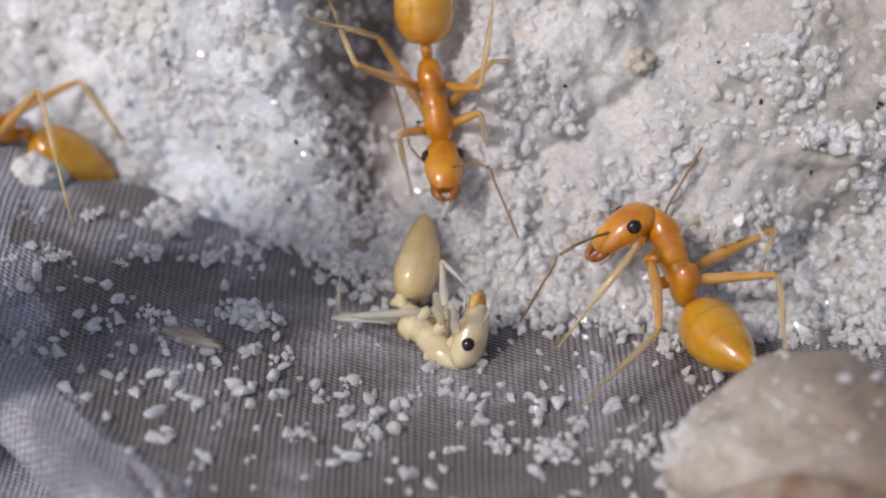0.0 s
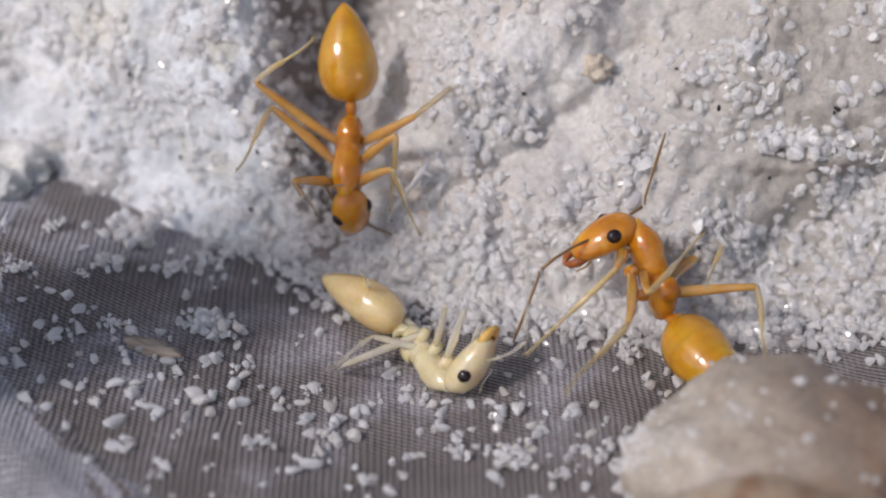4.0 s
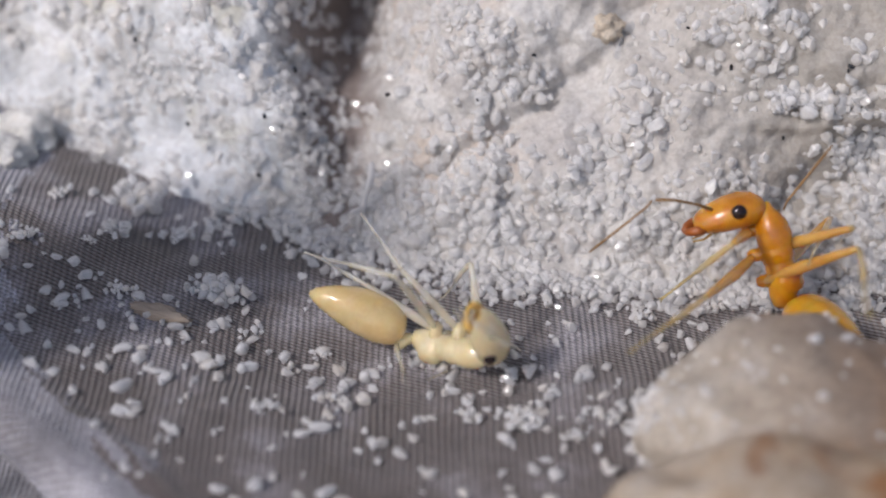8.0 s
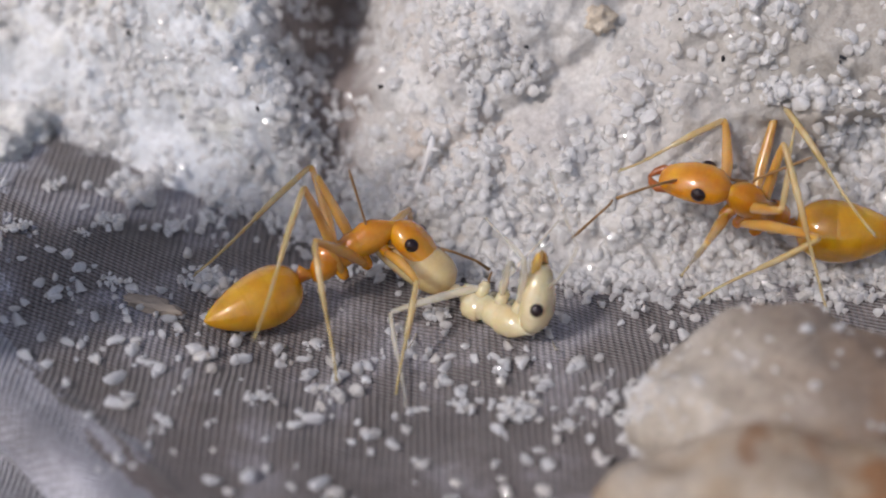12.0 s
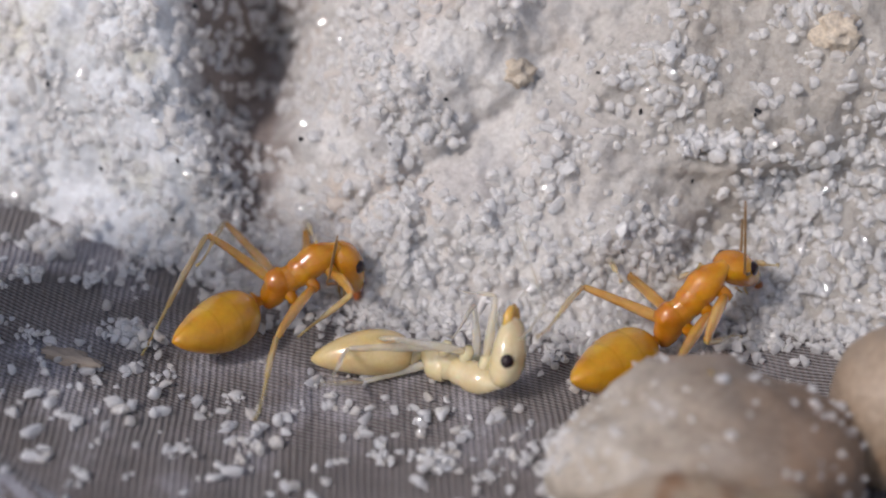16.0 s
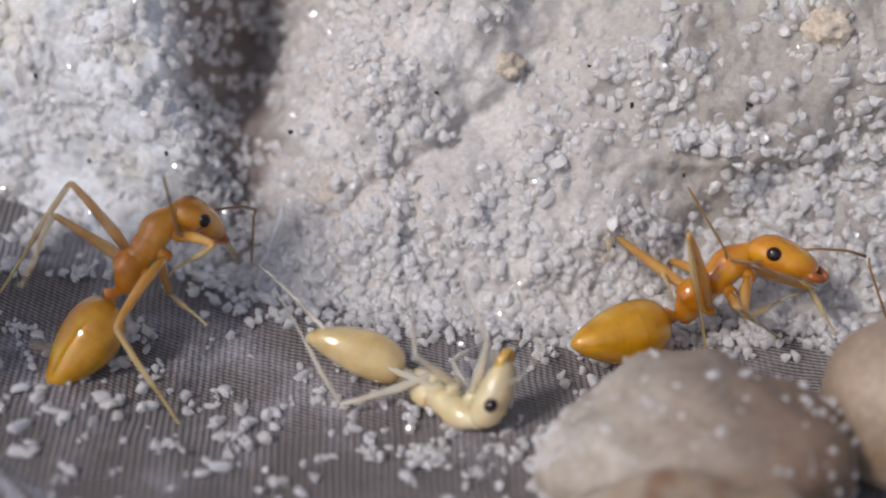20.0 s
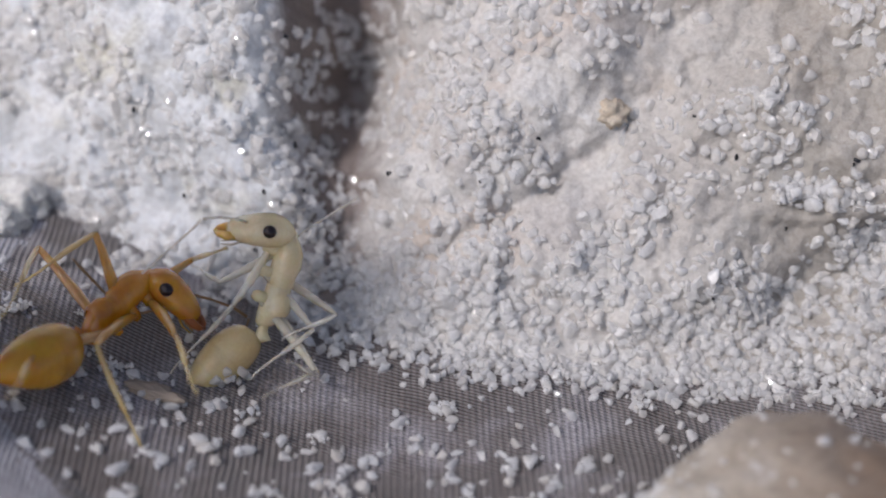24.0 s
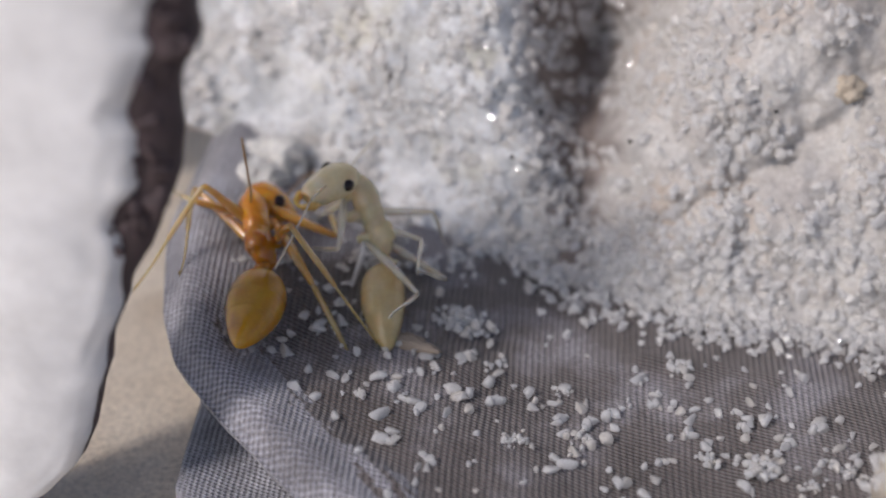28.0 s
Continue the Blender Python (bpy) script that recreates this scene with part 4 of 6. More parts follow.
single_kinds = []
for k, v in enumerate(crystal_shapes(6, BALL2, 90)):
    single_kinds.append(mesh_from("grain", [tuple(a) for a in v * (1.25, 0.85, 0.75)], BALL2[1], MAT_LOOSE))
pick = random.Random(5)
for i, (x, y, r) in enumerate(CLUMPS):
    ob = clump("quartz_clump", "white clump of fused quartz grains on the grey cloth", "quartz clump", "quartz clumps on the cloth", 14 + int(r * 60), i, r * 2.2)
    ob.matrix_world = spot(x, y, floor_z(x, y) + r * 0.25, 0, 0, pick.uniform(-20, 20))
singles = list(SINGLES)
small = []
while len(singles) < 240 or len(small) < 190:
    x, y = pick.uniform(-9.5, 7), pick.uniform(-5.5, 3.5)
    if y > lerp_table(x, FOOT) - 0.3 or x < lerp_table(y, HEM) + 0.7:
        continue
    band = math.exp(-(((y + 1.6 + 0.15 * x) / 1.6) ** 2)) + 0.25
    if pick.random() > band * (0.75 + fbm(x * 0.8, y * 0.8, 30)):
        continue
    size = 0.055 + 0.1 * pick.random() ** 1.4
    if size > 0.075 and len(singles) < 240:
        singles.append((x, y, size))
    else:
        small.append((x, y, floor_z(x, y) + size * 0.5, size))
for i, (x, y, r) in enumerate(singles):
    ob = tagged(new("sand_grain", single_kinds[i % 6]), label="loose translucent white quartz grain on the grey cloth", category="sand grain", group="loose grains on the cloth")
    set_down(ob, x, y, r, pick.uniform(0, 360), 0.55)
heap("fine_sand", small, SHAPES, BALL2[1], MAT_LOOSE, "fine pale sand scattered over the grey cloth", "sand")

speck_mesh = mesh_from("speck", [tuple(a) for a in crystal_shapes(1, BALL1, 8)[0] * (1.2, 0.8, 0.7)], BALL1[1], MAT_SPECK, False)
for x, y, z in SPECKS:
    ob = tagged(new("mineral_speck", speck_mesh), label="tiny black mineral speck stuck in the sandy bank", category="mineral speck", group="dark specks in the bank")
    ob.matrix_world = spot(x, y, z, pick.uniform(0, 90), pick.uniform(0, 90), pick.uniform(0, 90))
    ob.scale = (0.075 * pick.uniform(0.7, 1.3),) * 3

BANK_LOOKS = {
    "bright": ("quartz_cluster", MAT_LOOSE, "bright cluster of clear quartz crystals on the bank", "quartz cluster", 34),
    "chunk": ("pale_chunk", MAT_CHUNK, "pale rough stone chunk beside the cloth", "stone", 26),
    "tan": ("tan_nodule", MAT_GROUND, "rough tan nodule set in the bank", "stone", 18),
    "bead": ("glassy_bead", MAT_GRAIN, "clear round sand grain like a glass bead", "sand grain", 1),
}
for i, (look_name, x, y, z, r) in enumerate(BANK_LUMPS):
    name, mat, label, kind, count = BANK_LOOKS[look_name]
    if look_name == "bright":
        ob = clump(name, label, kind, "quartz clusters on the bank", count, 60 + i, r * 1.35)
        ob.matrix_world = spot(x, y, z, 45, 0, pick.uniform(-15, 15))
    else:
        me = nugget_mesh(name, i, mat) if count > 1 else mesh_from("bead", [tuple(a) for a in BALL3[0]], BALL3[1], mat)
        ob = tagged(new(name, me), label=label, category=kind)
        ob.matrix_world = spot(x, y + 0.02, z, 40, 0, pick.uniform(-20, 20))
        ob.scale = (r * 1.1, r, r * 0.9) if count > 1 else (r, r, r)

husk = nugget_mesh("husk", 77, MAT_HUSK)
for v in husk.vertices:
    v.co = (v.co.x * 0.85, v.co.y * 0.24 - 0.12 * v.co.x, v.co.z * 0.16)
ob = tagged(new("dry_husk", husk), label="dry tan plant husk lying on the grey cloth", category="husk")
ob.matrix_world = spot(HUSK[0], HUSK[1], floor_z(*HUSK) + 0.05, 0, 0, -14)

skin = merged(tube([(-0.9, 0, -0.5), (-0.55, 0.05, -0.2), (-0.3, 0, -0.05), (0, 0.03, 0.1), (0.35, 0, 0.32), (0.55, 0.05, 0.5)], [0.03, 0.045, 0.05, 0.06, 0.1, 0.05], 8),
              tube([(-0.3, 0, -0.05), (-0.5, 0.1, 0.06), (-0.62, 0.16, 0.02)], [0.045, 0.035, 0.015], 6),
              tube([(0.3, 0, 0.3), (0.42, -0.12, 0.3), (0.5, -0.2, 0.22)], [0.05, 0.04, 0.015], 6))
scrap = tagged(new("shed_skin", mesh_from("shed_skin", *skin, MAT_SKIN)), label="papery white scrap of shed pupal skin", category="shed skin")


def motions():
    walk(scrap, [
        (0, spot(0.19, 3.36, 1.42, 0, -35, 20)),
        (1, spot(-1.05, 4.01, 1.10, 0, -26, 41)),
        (2, spot(-2.14, 3.57, 1.15, 0, -43, 43)),
        (3, spot(-1.86, 3.89, 1.18, 0, -38, 24)),
        (4, spot(0.25, 3.32, 2.08, 0, -25, 1)),
        (4.5, spot(0.48, 3.36, 1.71, 0, -31, -4)),
        (6.5, spot(-1.09, 3.39, 0.74, 0, -31, 25)),
        (7, spot(-1.24, 3.99, 0.97, 0, -25, 36)),
        (8, spot(-0.94, 3.49, 0.95, 0, -38, 45)),
        (9, spot(-0.90, 3.53, 0.98, 0, -43, 30)),
        (9.8, spot(-0.23, 2.66, 0.89, 0, -28, 11)),
        (10, spot(0.59, 2.97, 1.59, 0, -26, 6)),
        (11, spot(0.27, 3.36, 1.54, 0, -35, -5)),
        (11.5, spot(0.28, 3.33, 1.60, 0, -43, -2)),
        (13.5, spot(2.09, 2.27, 0.93, 0, -25, 40)),
        (15, spot(2.88, 1.32, 0.19, 0, -45, 36)),
        (17, spot(3.32, 1.53, 0.16, 0, -30, -4)),
        (18, spot(1.45, 1.04, 0.25, 0, -45, 1)),
        (19, spot(-0.75, 2.91, 0.69, 0, -32, 24)),
        (20, spot(-0.86, 3.31, 0.87, 0, -28, 43)),
        (20.5, spot(-1.91, 3.56, 0.63, 0, -37, 45)),
        (22.5, spot(-2.11, 3.02, 0.28, 0, -26, 8)),
        (23, spot(-3.10, 3.97, 0.42, 0, -26, -1)),
        (24, spot(-4.26, 4.14, 0.70, 0, -43, -3)),
        (25, spot(-4.65, 3.27, 0.65, 0, -38, 17)),
        (26, spot(-4.76, 1.93, 0.65, 0, -25, 39)),
        (27, spot(-5.70, 1.89, 0.88, 0, -41, 44)),
        (28, spot(-6.28, 1.68, 1.00, 0, -40, 27)),
    ])
    rows = [
        (0, -0.17, 4.36, 3.37, 15.43, 58.58, -71.44, 0.46, -50.53, -5.53, 6.5, -5.26, 1),
        (0.5, 0.7, 4.46, 3.61, 38.3, 48.42, -42.27, -45.1, -7.36, 34.15, 6.68, -7.95, 1),
        (1, 0.02, 4.33, 4.29, 11.53, 33.3, -77.37, -24.49, 36.71, 63.4, 32.51, -6.43, 1),
        (1.5, -1.02, 4.47, 4.63, -5.27, 30.65, -95.36, 10.47, 76.22, 15.19, 36.55, 2.89, 1),
        (2, -1.12, 4.6, 4.58, -22.84, 35.01, -115.73, 4.75, 55.82, 12.27, 27.52, 18.44, 1),
        (2.5, -0.87, 4.56, 4.81, -3.29, 33.03, -93.5, -15.82, 18.2, 56.73, 34.6, -3.11, 1),
        (3, -0.83, 4.81, 5.02, -4.7, 39.06, -94.95, -27.5, 10.55, 60.44, 29.28, 2.4, 1),
        (3.5, -1.45, 3.86, 2.73, -8.19, 58.73, -99.73, -12.27, -46.79, 35.39, 6.9, 8.96, 1),
        (4, -1.16, 3.49, 2.82, -3.65, 36.45, -94.52, 6.01, 69.52, 37.54, 28.68, 7.55, 1),
        (4.5, -1.43, 3.73, 2.47, -14.52, 56.69, -107.93, -23.36, -5.79, 29.77, 7.53, 16.92, 1),
        (5.1, -2.93, 2.8, 1.34, -22.34, 39.8, -114, 0, -26.81, 5.98, 3.79, 12.18, 1),
        (5.5, -4.45, -0.61, 1.18, 0, -8.95, -110, 0, 42.55, -75, 5.09, -2.15, 0),
        (6, -6.53, -2.94, 1.24, 0, -6.27, -129, 0, 35.61, -54.1, -0.71, 3.99, 0),
        (6.5, -9.18, -4.49, 1.26, 0, -11.52, -136, 0, 35.5, -48.88, 6.39, -7.29, 0),
        (7.5, -11.32, -6.38, 1.34, 0, -9.84, -156, 0, 33.77, -26.8, 1.17, 10.03, 0),
        (8.6, -11.37, -6.24, 1.69, 0, -21.69, 85.54, 0, -41.58, -64.61, 13.64, 4.22, 0),
        (9.5, -9, -6.47, 1.19, 0, -5.69, 30.02, 0, -5.57, -29.62, 3.55, -4.54, 0),
        (10, -7.33, -4.84, 1.23, -0.76, -2.9, 19.6, -3.75, -16.66, -57.14, 8.14, 1.21, 0),
        (10.5, -2.88, -0.03, 0.82, -0.39, 6.05, 36.11, -24.3, 20.34, -81.38, 11.36, 4.15, 0),
        (11, -1.77, 0.87, 0.66, -9.37, 2, 49.82, -25.07, 42.63, -75.23, 8.02, -3.26, 0),
        (11.5, -1.17, 0.67, 1.01, -7.2, -5.19, 33.89, -45, 52.19, -82.39, -3.9, -16.43, 0),
        (12.5, -0.94, 1.47, 1.03, 0, -25.27, 11.41, 0, 39.12, -14.29, 19.22, 35.86, 0),
        (13.5, 0.51, 2.42, 1.73, -1.92, -37.44, 2.87, -64.42, 62.03, -42.7, 15.89, 30.24, 0),
        (14, 0.29, 2.35, 1.48, -8.27, -25.81, 27.19, -73.06, -4.29, -86.85, 1.7, -2.55, 0),
        (14.5, -0.82, 2.23, 1.19, -6.63, -36.91, 29.3, -72.93, -4.54, -95.39, 26.73, 27.61, 0),
        (15, -0.68, 1.8, 1.03, -4.42, -27.14, 20.45, 77.22, 65.84, 89.65, 27.09, 40.37, 0),
        (16, -0.54, 1.95, 1.01, -3.69, -23.08, 17.03, 78.88, 75.33, 90.3, 23.83, 32.34, 0),
        (17, -0.82, 2.32, 1.07, -4.01, -24.44, 18.2, -60.12, 8.41, -94.46, 19.74, 37.93, 0),
        (18, -0.57, 2.06, 1.32, 7.3, -34.85, -32.36, -55.81, 72.3, -25.64, 10.35, 73.43, 0),
        (19, -2.47, 1.95, 1.99, -4.56, -32.08, 26.33, -60.36, 53.92, -81.12, -4.46, 10.75, 0),
        (19.5, -2.95, 1.13, 2.16, -8.23, -37.81, 33.03, 19.46, 78.42, 5.78, 2.51, 6.64, 0),
        (20, -3.26, 0.94, 2.16, -8.53, -37.65, 33.81, 36.81, 71.46, 25.41, 0.69, 7.65, 0),
        (20.5, -3.44, 1.17, 2.29, -9.74, -39.56, 35.16, -62.59, 55.23, -80.35, 1.13, 7.68, 0),
        (21.5, -4.17, 1.4, 1.74, 0, -44.89, 4.76, 0, 72.12, -13.85, 18.83, 61.31, 0),
        (22.5, -4.31, 1.72, 1.76, -23.27, -12.71, 49.97, -32.93, 60.15, -81.71, -1.91, -21.14, 0),
        (23, -4.56, 1.68, 1.67, -5.18, -19.44, 18.97, -59.25, 82.91, -75.08, 7.62, 35.45, 0),
        (24, -5.87, 1.32, 1.54, -10.91, -7.29, 53.78, -23.92, 43.71, -77.08, 18.51, 0.61, 0),
        (25, -6.39, 0.94, 1.43, -10.69, -2.08, 61.61, -4.6, 23.38, -67.42, 5.04, -44.82, 0),
        (26, -6.92, 1.02, 1.92, -24.16, -25.15, 63.11, -49.85, 49.1, -85.57, 20.07, 11.79, 0),
        (27, -7.89, 1.65, 2, -34.23, -16.03, 73.36, -55.16, 78.6, -104.64, 2.95, 7.26, 0),
        (28, -8.47, 1.74, 1.99, -39.39, -18.13, 103.43, -19.68, 82.15, -79.08, 18.9, -10.73, 0),
    ]
    limbs = {
        ("middle", -1): [(0, -1.37, -0.83, -0.1, -1.79, -1.94, 1.98), (0.5, -1.22, -0.79, 0.47, -1.9, -1.72, 2.57), (1, 0.57, -1.5, 0.58, -0.08, -2.06, -1.66), (1.5, 1.04, -0.91, 0.85, -1.08, -1.35, -0.18), (2, 1.08, -0.72, 0.92, -0.28, -1.63, -0.84), (2.5, 1.01, -1.05, 0.77, -1.18, -1.51, -0.09), (3, 1.13, -1.11, 0.59, -0.51, -1.76, -1.04), (3.5, -0.53, -1.18, 0.86, 0.42, -1.97, -1.19), (4, -0.68, -1.44, 0.43, 1.21, -1.75, 1.88), (4.5, 0.05, -1.33, 0.91, 0.83, -1.89, -1.29), (10.5, -1.18, -0.43, 0.69, -2.71, -2, -0.3), (11, -0.97, -0.69, 0.85, -2.66, -1.78, -0.46), (11.5, -1.11, -0.44, 0.78, -2.4, -2.09, -0.39), (13.5, -1.11, -1.25, -0.13, -2.22, -3.38, -0.23), (14, -1.46, -0.54, -0.28, -3.02, -2.37, -0.22), (14.5, -1.26, -0.99, 0.07, -1.23, -3.35, 0.5), (15, -0.81, -1.5, 0, -1.46, -3.65, 0.86), (16, -0.87, -1.46, 0, -1.71, -3.69, 0.27), (17, -0.89, -1.46, -0.29, -1.84, -3.63, 0.09), (18, 0.5, -1.76, -0.35, 1.28, -3.99, -0.73), (19, -1.38, -0.63, -0.68, -2.45, -2.04, -2.29), (19.5, -1.43, -0.67, -0.11, -2.25, -2.12, -1.83), (20, -1.32, -0.89, 0.02, -2.01, -2.36, -1.75), (20.5, -1.43, -0.63, -0.41, -2.25, -2.07, -2.15), (22.5, -1.2, 0.46, 0.4, -2.31, -0.1, -1.66), (23, -1.06, -1.18, 0.27, -1.7, -2.56, -1.59), (24, -1.28, -0.85, 0.26, -1.96, -2.08, -1.69), (25, -1.33, -0.86, 0.05, -2.74, -2.73, -0.46), (26, -1.24, -1.02, 0.07, -2.37, -2.13, -1.73), (27, -1.19, -1.1, -0.54, -2.5, -1.6, -2.49), (28, -1.41, -0.64, -0.55, -3.35, -0.63, -1.96)],
        ("middle", 1): [(0, -0.54, 1.12, 0.91, -0.49, 2.18, -1.24), (0.5, -0.19, 0.72, 1.25, 0.54, 1.01, -1.02), (1, -0.32, 1.52, 0.57, 1.42, 1.45, 2.22), (1.5, -0.58, 1.58, 0.24, 1.12, 2.5, 1.66), (2, -1.01, 1.25, 0.26, 0.13, 2.19, 2.15), (2.5, -0.67, 1.52, 0.27, 1.22, 2.3, 1.51), (3, -0.7, 1.53, 0.19, 1.17, 2.21, 1.53), (3.5, 0.07, 0.55, 1.32, 0.98, 1.18, -0.81), (4, 0.1, 0.89, 1.21, 0.81, 0.82, -1.08), (4.5, -0.14, 0.72, 1.26, 0.86, 1.02, -0.9), (11, 1.24, 1.3, 0.06, 0.1, -0.56, 1.07), (13.5, -0.7, 0.99, 0.91, -1.44, -1.23, 1.47), (14, -0.29, 1.54, 0.56, -1.54, -0.42, 1.14), (14.5, 0.65, 0.98, 1.05, 0.67, -1.34, 1.64), (15, 0.46, 1.73, 0.1, 0.53, -0.47, 1.06), (16, 0.56, 1.73, -0.08, 0.53, -0.53, 0.72), (17, 0.35, 1.77, 0, 0.45, -0.54, 0.64), (18, -0.79, 1.39, 0.37, 0.98, -0.22, 0.31), (19, -0.44, 0.88, -1.59, -0.68, -1.46, -1.12), (19.5, -0.57, 0.87, -1.53, -0.38, -1.39, -0.74), (20, -0.41, 0.98, -1.55, -0.33, -1.36, -1.01), (20.5, -0.74, 1.02, -1.33, -0.34, -1.34, -1.24), (26, 0.39, -0.42, -1.68, -0.34, -1.79, -3.51)],
        ("front", -1): [(0, 0.48, -0.74, 1.04, 1.61, -0.72, -0.62), (0.5, -0.37, -0.96, 0.49, -0.15, -1.69, 2.34), (1, 1.37, -0.82, 0.62, 0.86, -0.1, -1.17), (1.5, 1.28, -0.59, 0.83, 1.52, -1.08, -1.1), (2, 1.39, -0.18, 0.82, 1.63, -0.38, -1.16), (2.5, 1.23, -0.39, 0.92, 1.96, -0.26, -0.94), (3, 1.41, -0.61, 0.71, 1.37, -0.59, -1.29), (3.5, 0.64, -0.63, 1.07, 1.57, -0.21, -0.65), (4, 0.94, -0.86, 0.89, 0.78, -0.57, -1.08), (4.5, 0.64, -0.39, 1.13, 1.72, 0.08, -0.49), (10.5, 0.27, -1.16, 0.72, -0.63, -2.65, -0.27), (11, -0.18, -1.35, 0.02, -0.9, -2.48, -1.47), (11.5, 0.04, -1.46, -0.05, -1.15, -3.07, -0.11), (13.5, 0.3, -1.47, -0.62, -0.09, -3.4, -0.25), (14, -0.16, -1.33, -0.55, -1.47, -2.33, -1.67), (14.5, 0.35, -1.49, 0.19, -1.3, -1.32, -0.93), (15, 0.51, -1.5, 0.15, -1.39, -1.96, -0.27), (16, 0.63, -1.52, 0.07, -0.67, -0.37, -0.93), (17, 0.62, -1.48, 0.2, -1.04, -1.27, -0.89), (18, 1.28, -1.16, -0.73, -0.47, -2.02, -1.18), (19, 0.57, -1.48, 0.22, -0.27, 0.07, -0.72), (19.5, 0.39, -1.51, 0.11, -0.29, 0.19, -0.7), (20, 0.79, -1.5, 0.01, -0.11, 0.12, -0.74), (20.5, 0.3, -1.53, -0.05, -0.45, 0.23, -0.63), (22.5, -0.45, -0.57, -1.08, -1.06, -2.2, -2.06), (23, 0.54, -1.55, -0.13, 0.62, -0.75, -1.96), (24, -0.11, -1.4, -0.23, -1.28, -3.02, -0.15), (25, 0.07, -1.47, -0.05, -1.29, -2.9, 0.31), (26, 0.1, -1.49, -0.24, -0.7, -2, -2), (27, 0.18, -1.28, -0.94, -1.62, -2.14, -1.14), (28, -0.08, -0.89, -1.21, 1.79, -0.38, -1.72)],
        ("front", 1): [(0, 0.33, 0.76, 1.01, 1.39, 0.86, -0.68), (0.5, 0.42, 0.39, 1.13, 1.55, 0.59, -0.5), (1, 0.83, 0.86, 0.93, 1.61, 0.65, -0.9), (1.5, 1.06, 0.78, 0.88, 1.2, 2.19, -0.53), (2, 0.44, 1.47, 0.27, 1.68, 1.41, 1.84), (2.5, 0.87, 0.68, 1, 0.37, 1, -0.9), (3, 0.85, 0.85, 0.93, 0.77, 1.32, -1.01), (4.5, 0.55, 0.82, 1, 1.29, 1.4, -0.77), (11.5, 1.02, 0.16, -1.44, -0.11, -1.39, -1.98), (13.5, -0.15, 1.28, 0.29, 1.32, -0.07, 0.12), (14, 0.44, 1.49, 0.2, 0.96, -0.38, 0.69), (15, 0.39, 0.52, -1.51, 0.19, -1.36, -0.87), (16, 0.75, 0.56, -1.48, 0.65, -1.44, -1.39), (17, 0.85, 0.39, -1.49, 0.88, -1.61, -1.5), (18, 0.59, 0.22, -1.55, 2.08, -1.11, -1.52), (19, 0.55, 0.26, -1.55, 0.13, -1.69, -1.36), (19.5, 0.71, 0.41, -1.52, 0.75, -1.48, -0.86), (20, 0.95, 0.49, -1.44, 0.75, 1.76, -2.97), (20.5, 0.34, -0.53, -1.32, -0.04, 0.86, -2.71), (22.5, 1.52, -0.59, -0.61, 2.95, 0.18, -1.77), (23, 1.61, 0.91, -0.51, 2.1, -0.88, 0.26), (24, 1.84, 0.01, -0.22, 1.29, -1.67, 0.71), (25, 1.46, -0.27, 0.63, 3.24, -0.24, -0.28), (26, 1.74, 0.14, -0.74, 2.58, 1.96, -0.73), (27, 1.46, -0.74, -0.29, 3.18, -1.22, -1.19)],
        ("hind", -1): [(3.5, -1.34, -1.8, 0.02, -1.71, -0.69, 2.68), (4, -1.19, -1.79, 0.38, -0.82, -0.55, 2.97), (4.5, -1.12, -1.92, 0.04, -1.78, -0.76, 2.61), (11, -1.22, 1.09, 0.86, -3.63, 1.74, -0.61), (11.5, -1.28, 0.84, 1.05, -3.29, -1.25, 1.21), (13.5, -1.53, -0.09, 1.24, -4.05, -1.52, 1.04), (14, -1.55, 0.56, 1.02, -4.32, 0.05, 0.32), (14.5, -0.68, 0.74, 1.38, -2.39, -1.47, 2.14), (15, -0.78, 0.09, 1.59, -2.81, -1.96, 1.31), (16, -1.09, 0.6, 1.32, -3.52, -0.49, 0.19), (17, -1.07, 0.59, 1.33, -3.45, -0.54, 0.11), (18, -1.02, -0.49, 1.51, -2.2, -2.68, 0.03), (19, -1.2, 0.55, 1.28, -2.76, -1.71, 2.22), (19.5, -0.73, 0.65, 1.42, -2.07, -1.7, 2.46), (20, -0.57, 0.67, 1.43, -1.6, -1.86, 2.42), (20.5, -0.66, 0.64, 1.43, -1.74, -1.91, 2.3), (22.5, -2.21, -0.02, 0.09, -3.94, -2.28, 0.62), (23, -1.58, -1.44, 0.49, -2.33, -4.07, 1.48), (24, -2.11, -0.3, 0.47, -3.93, -2.3, 1.53)],
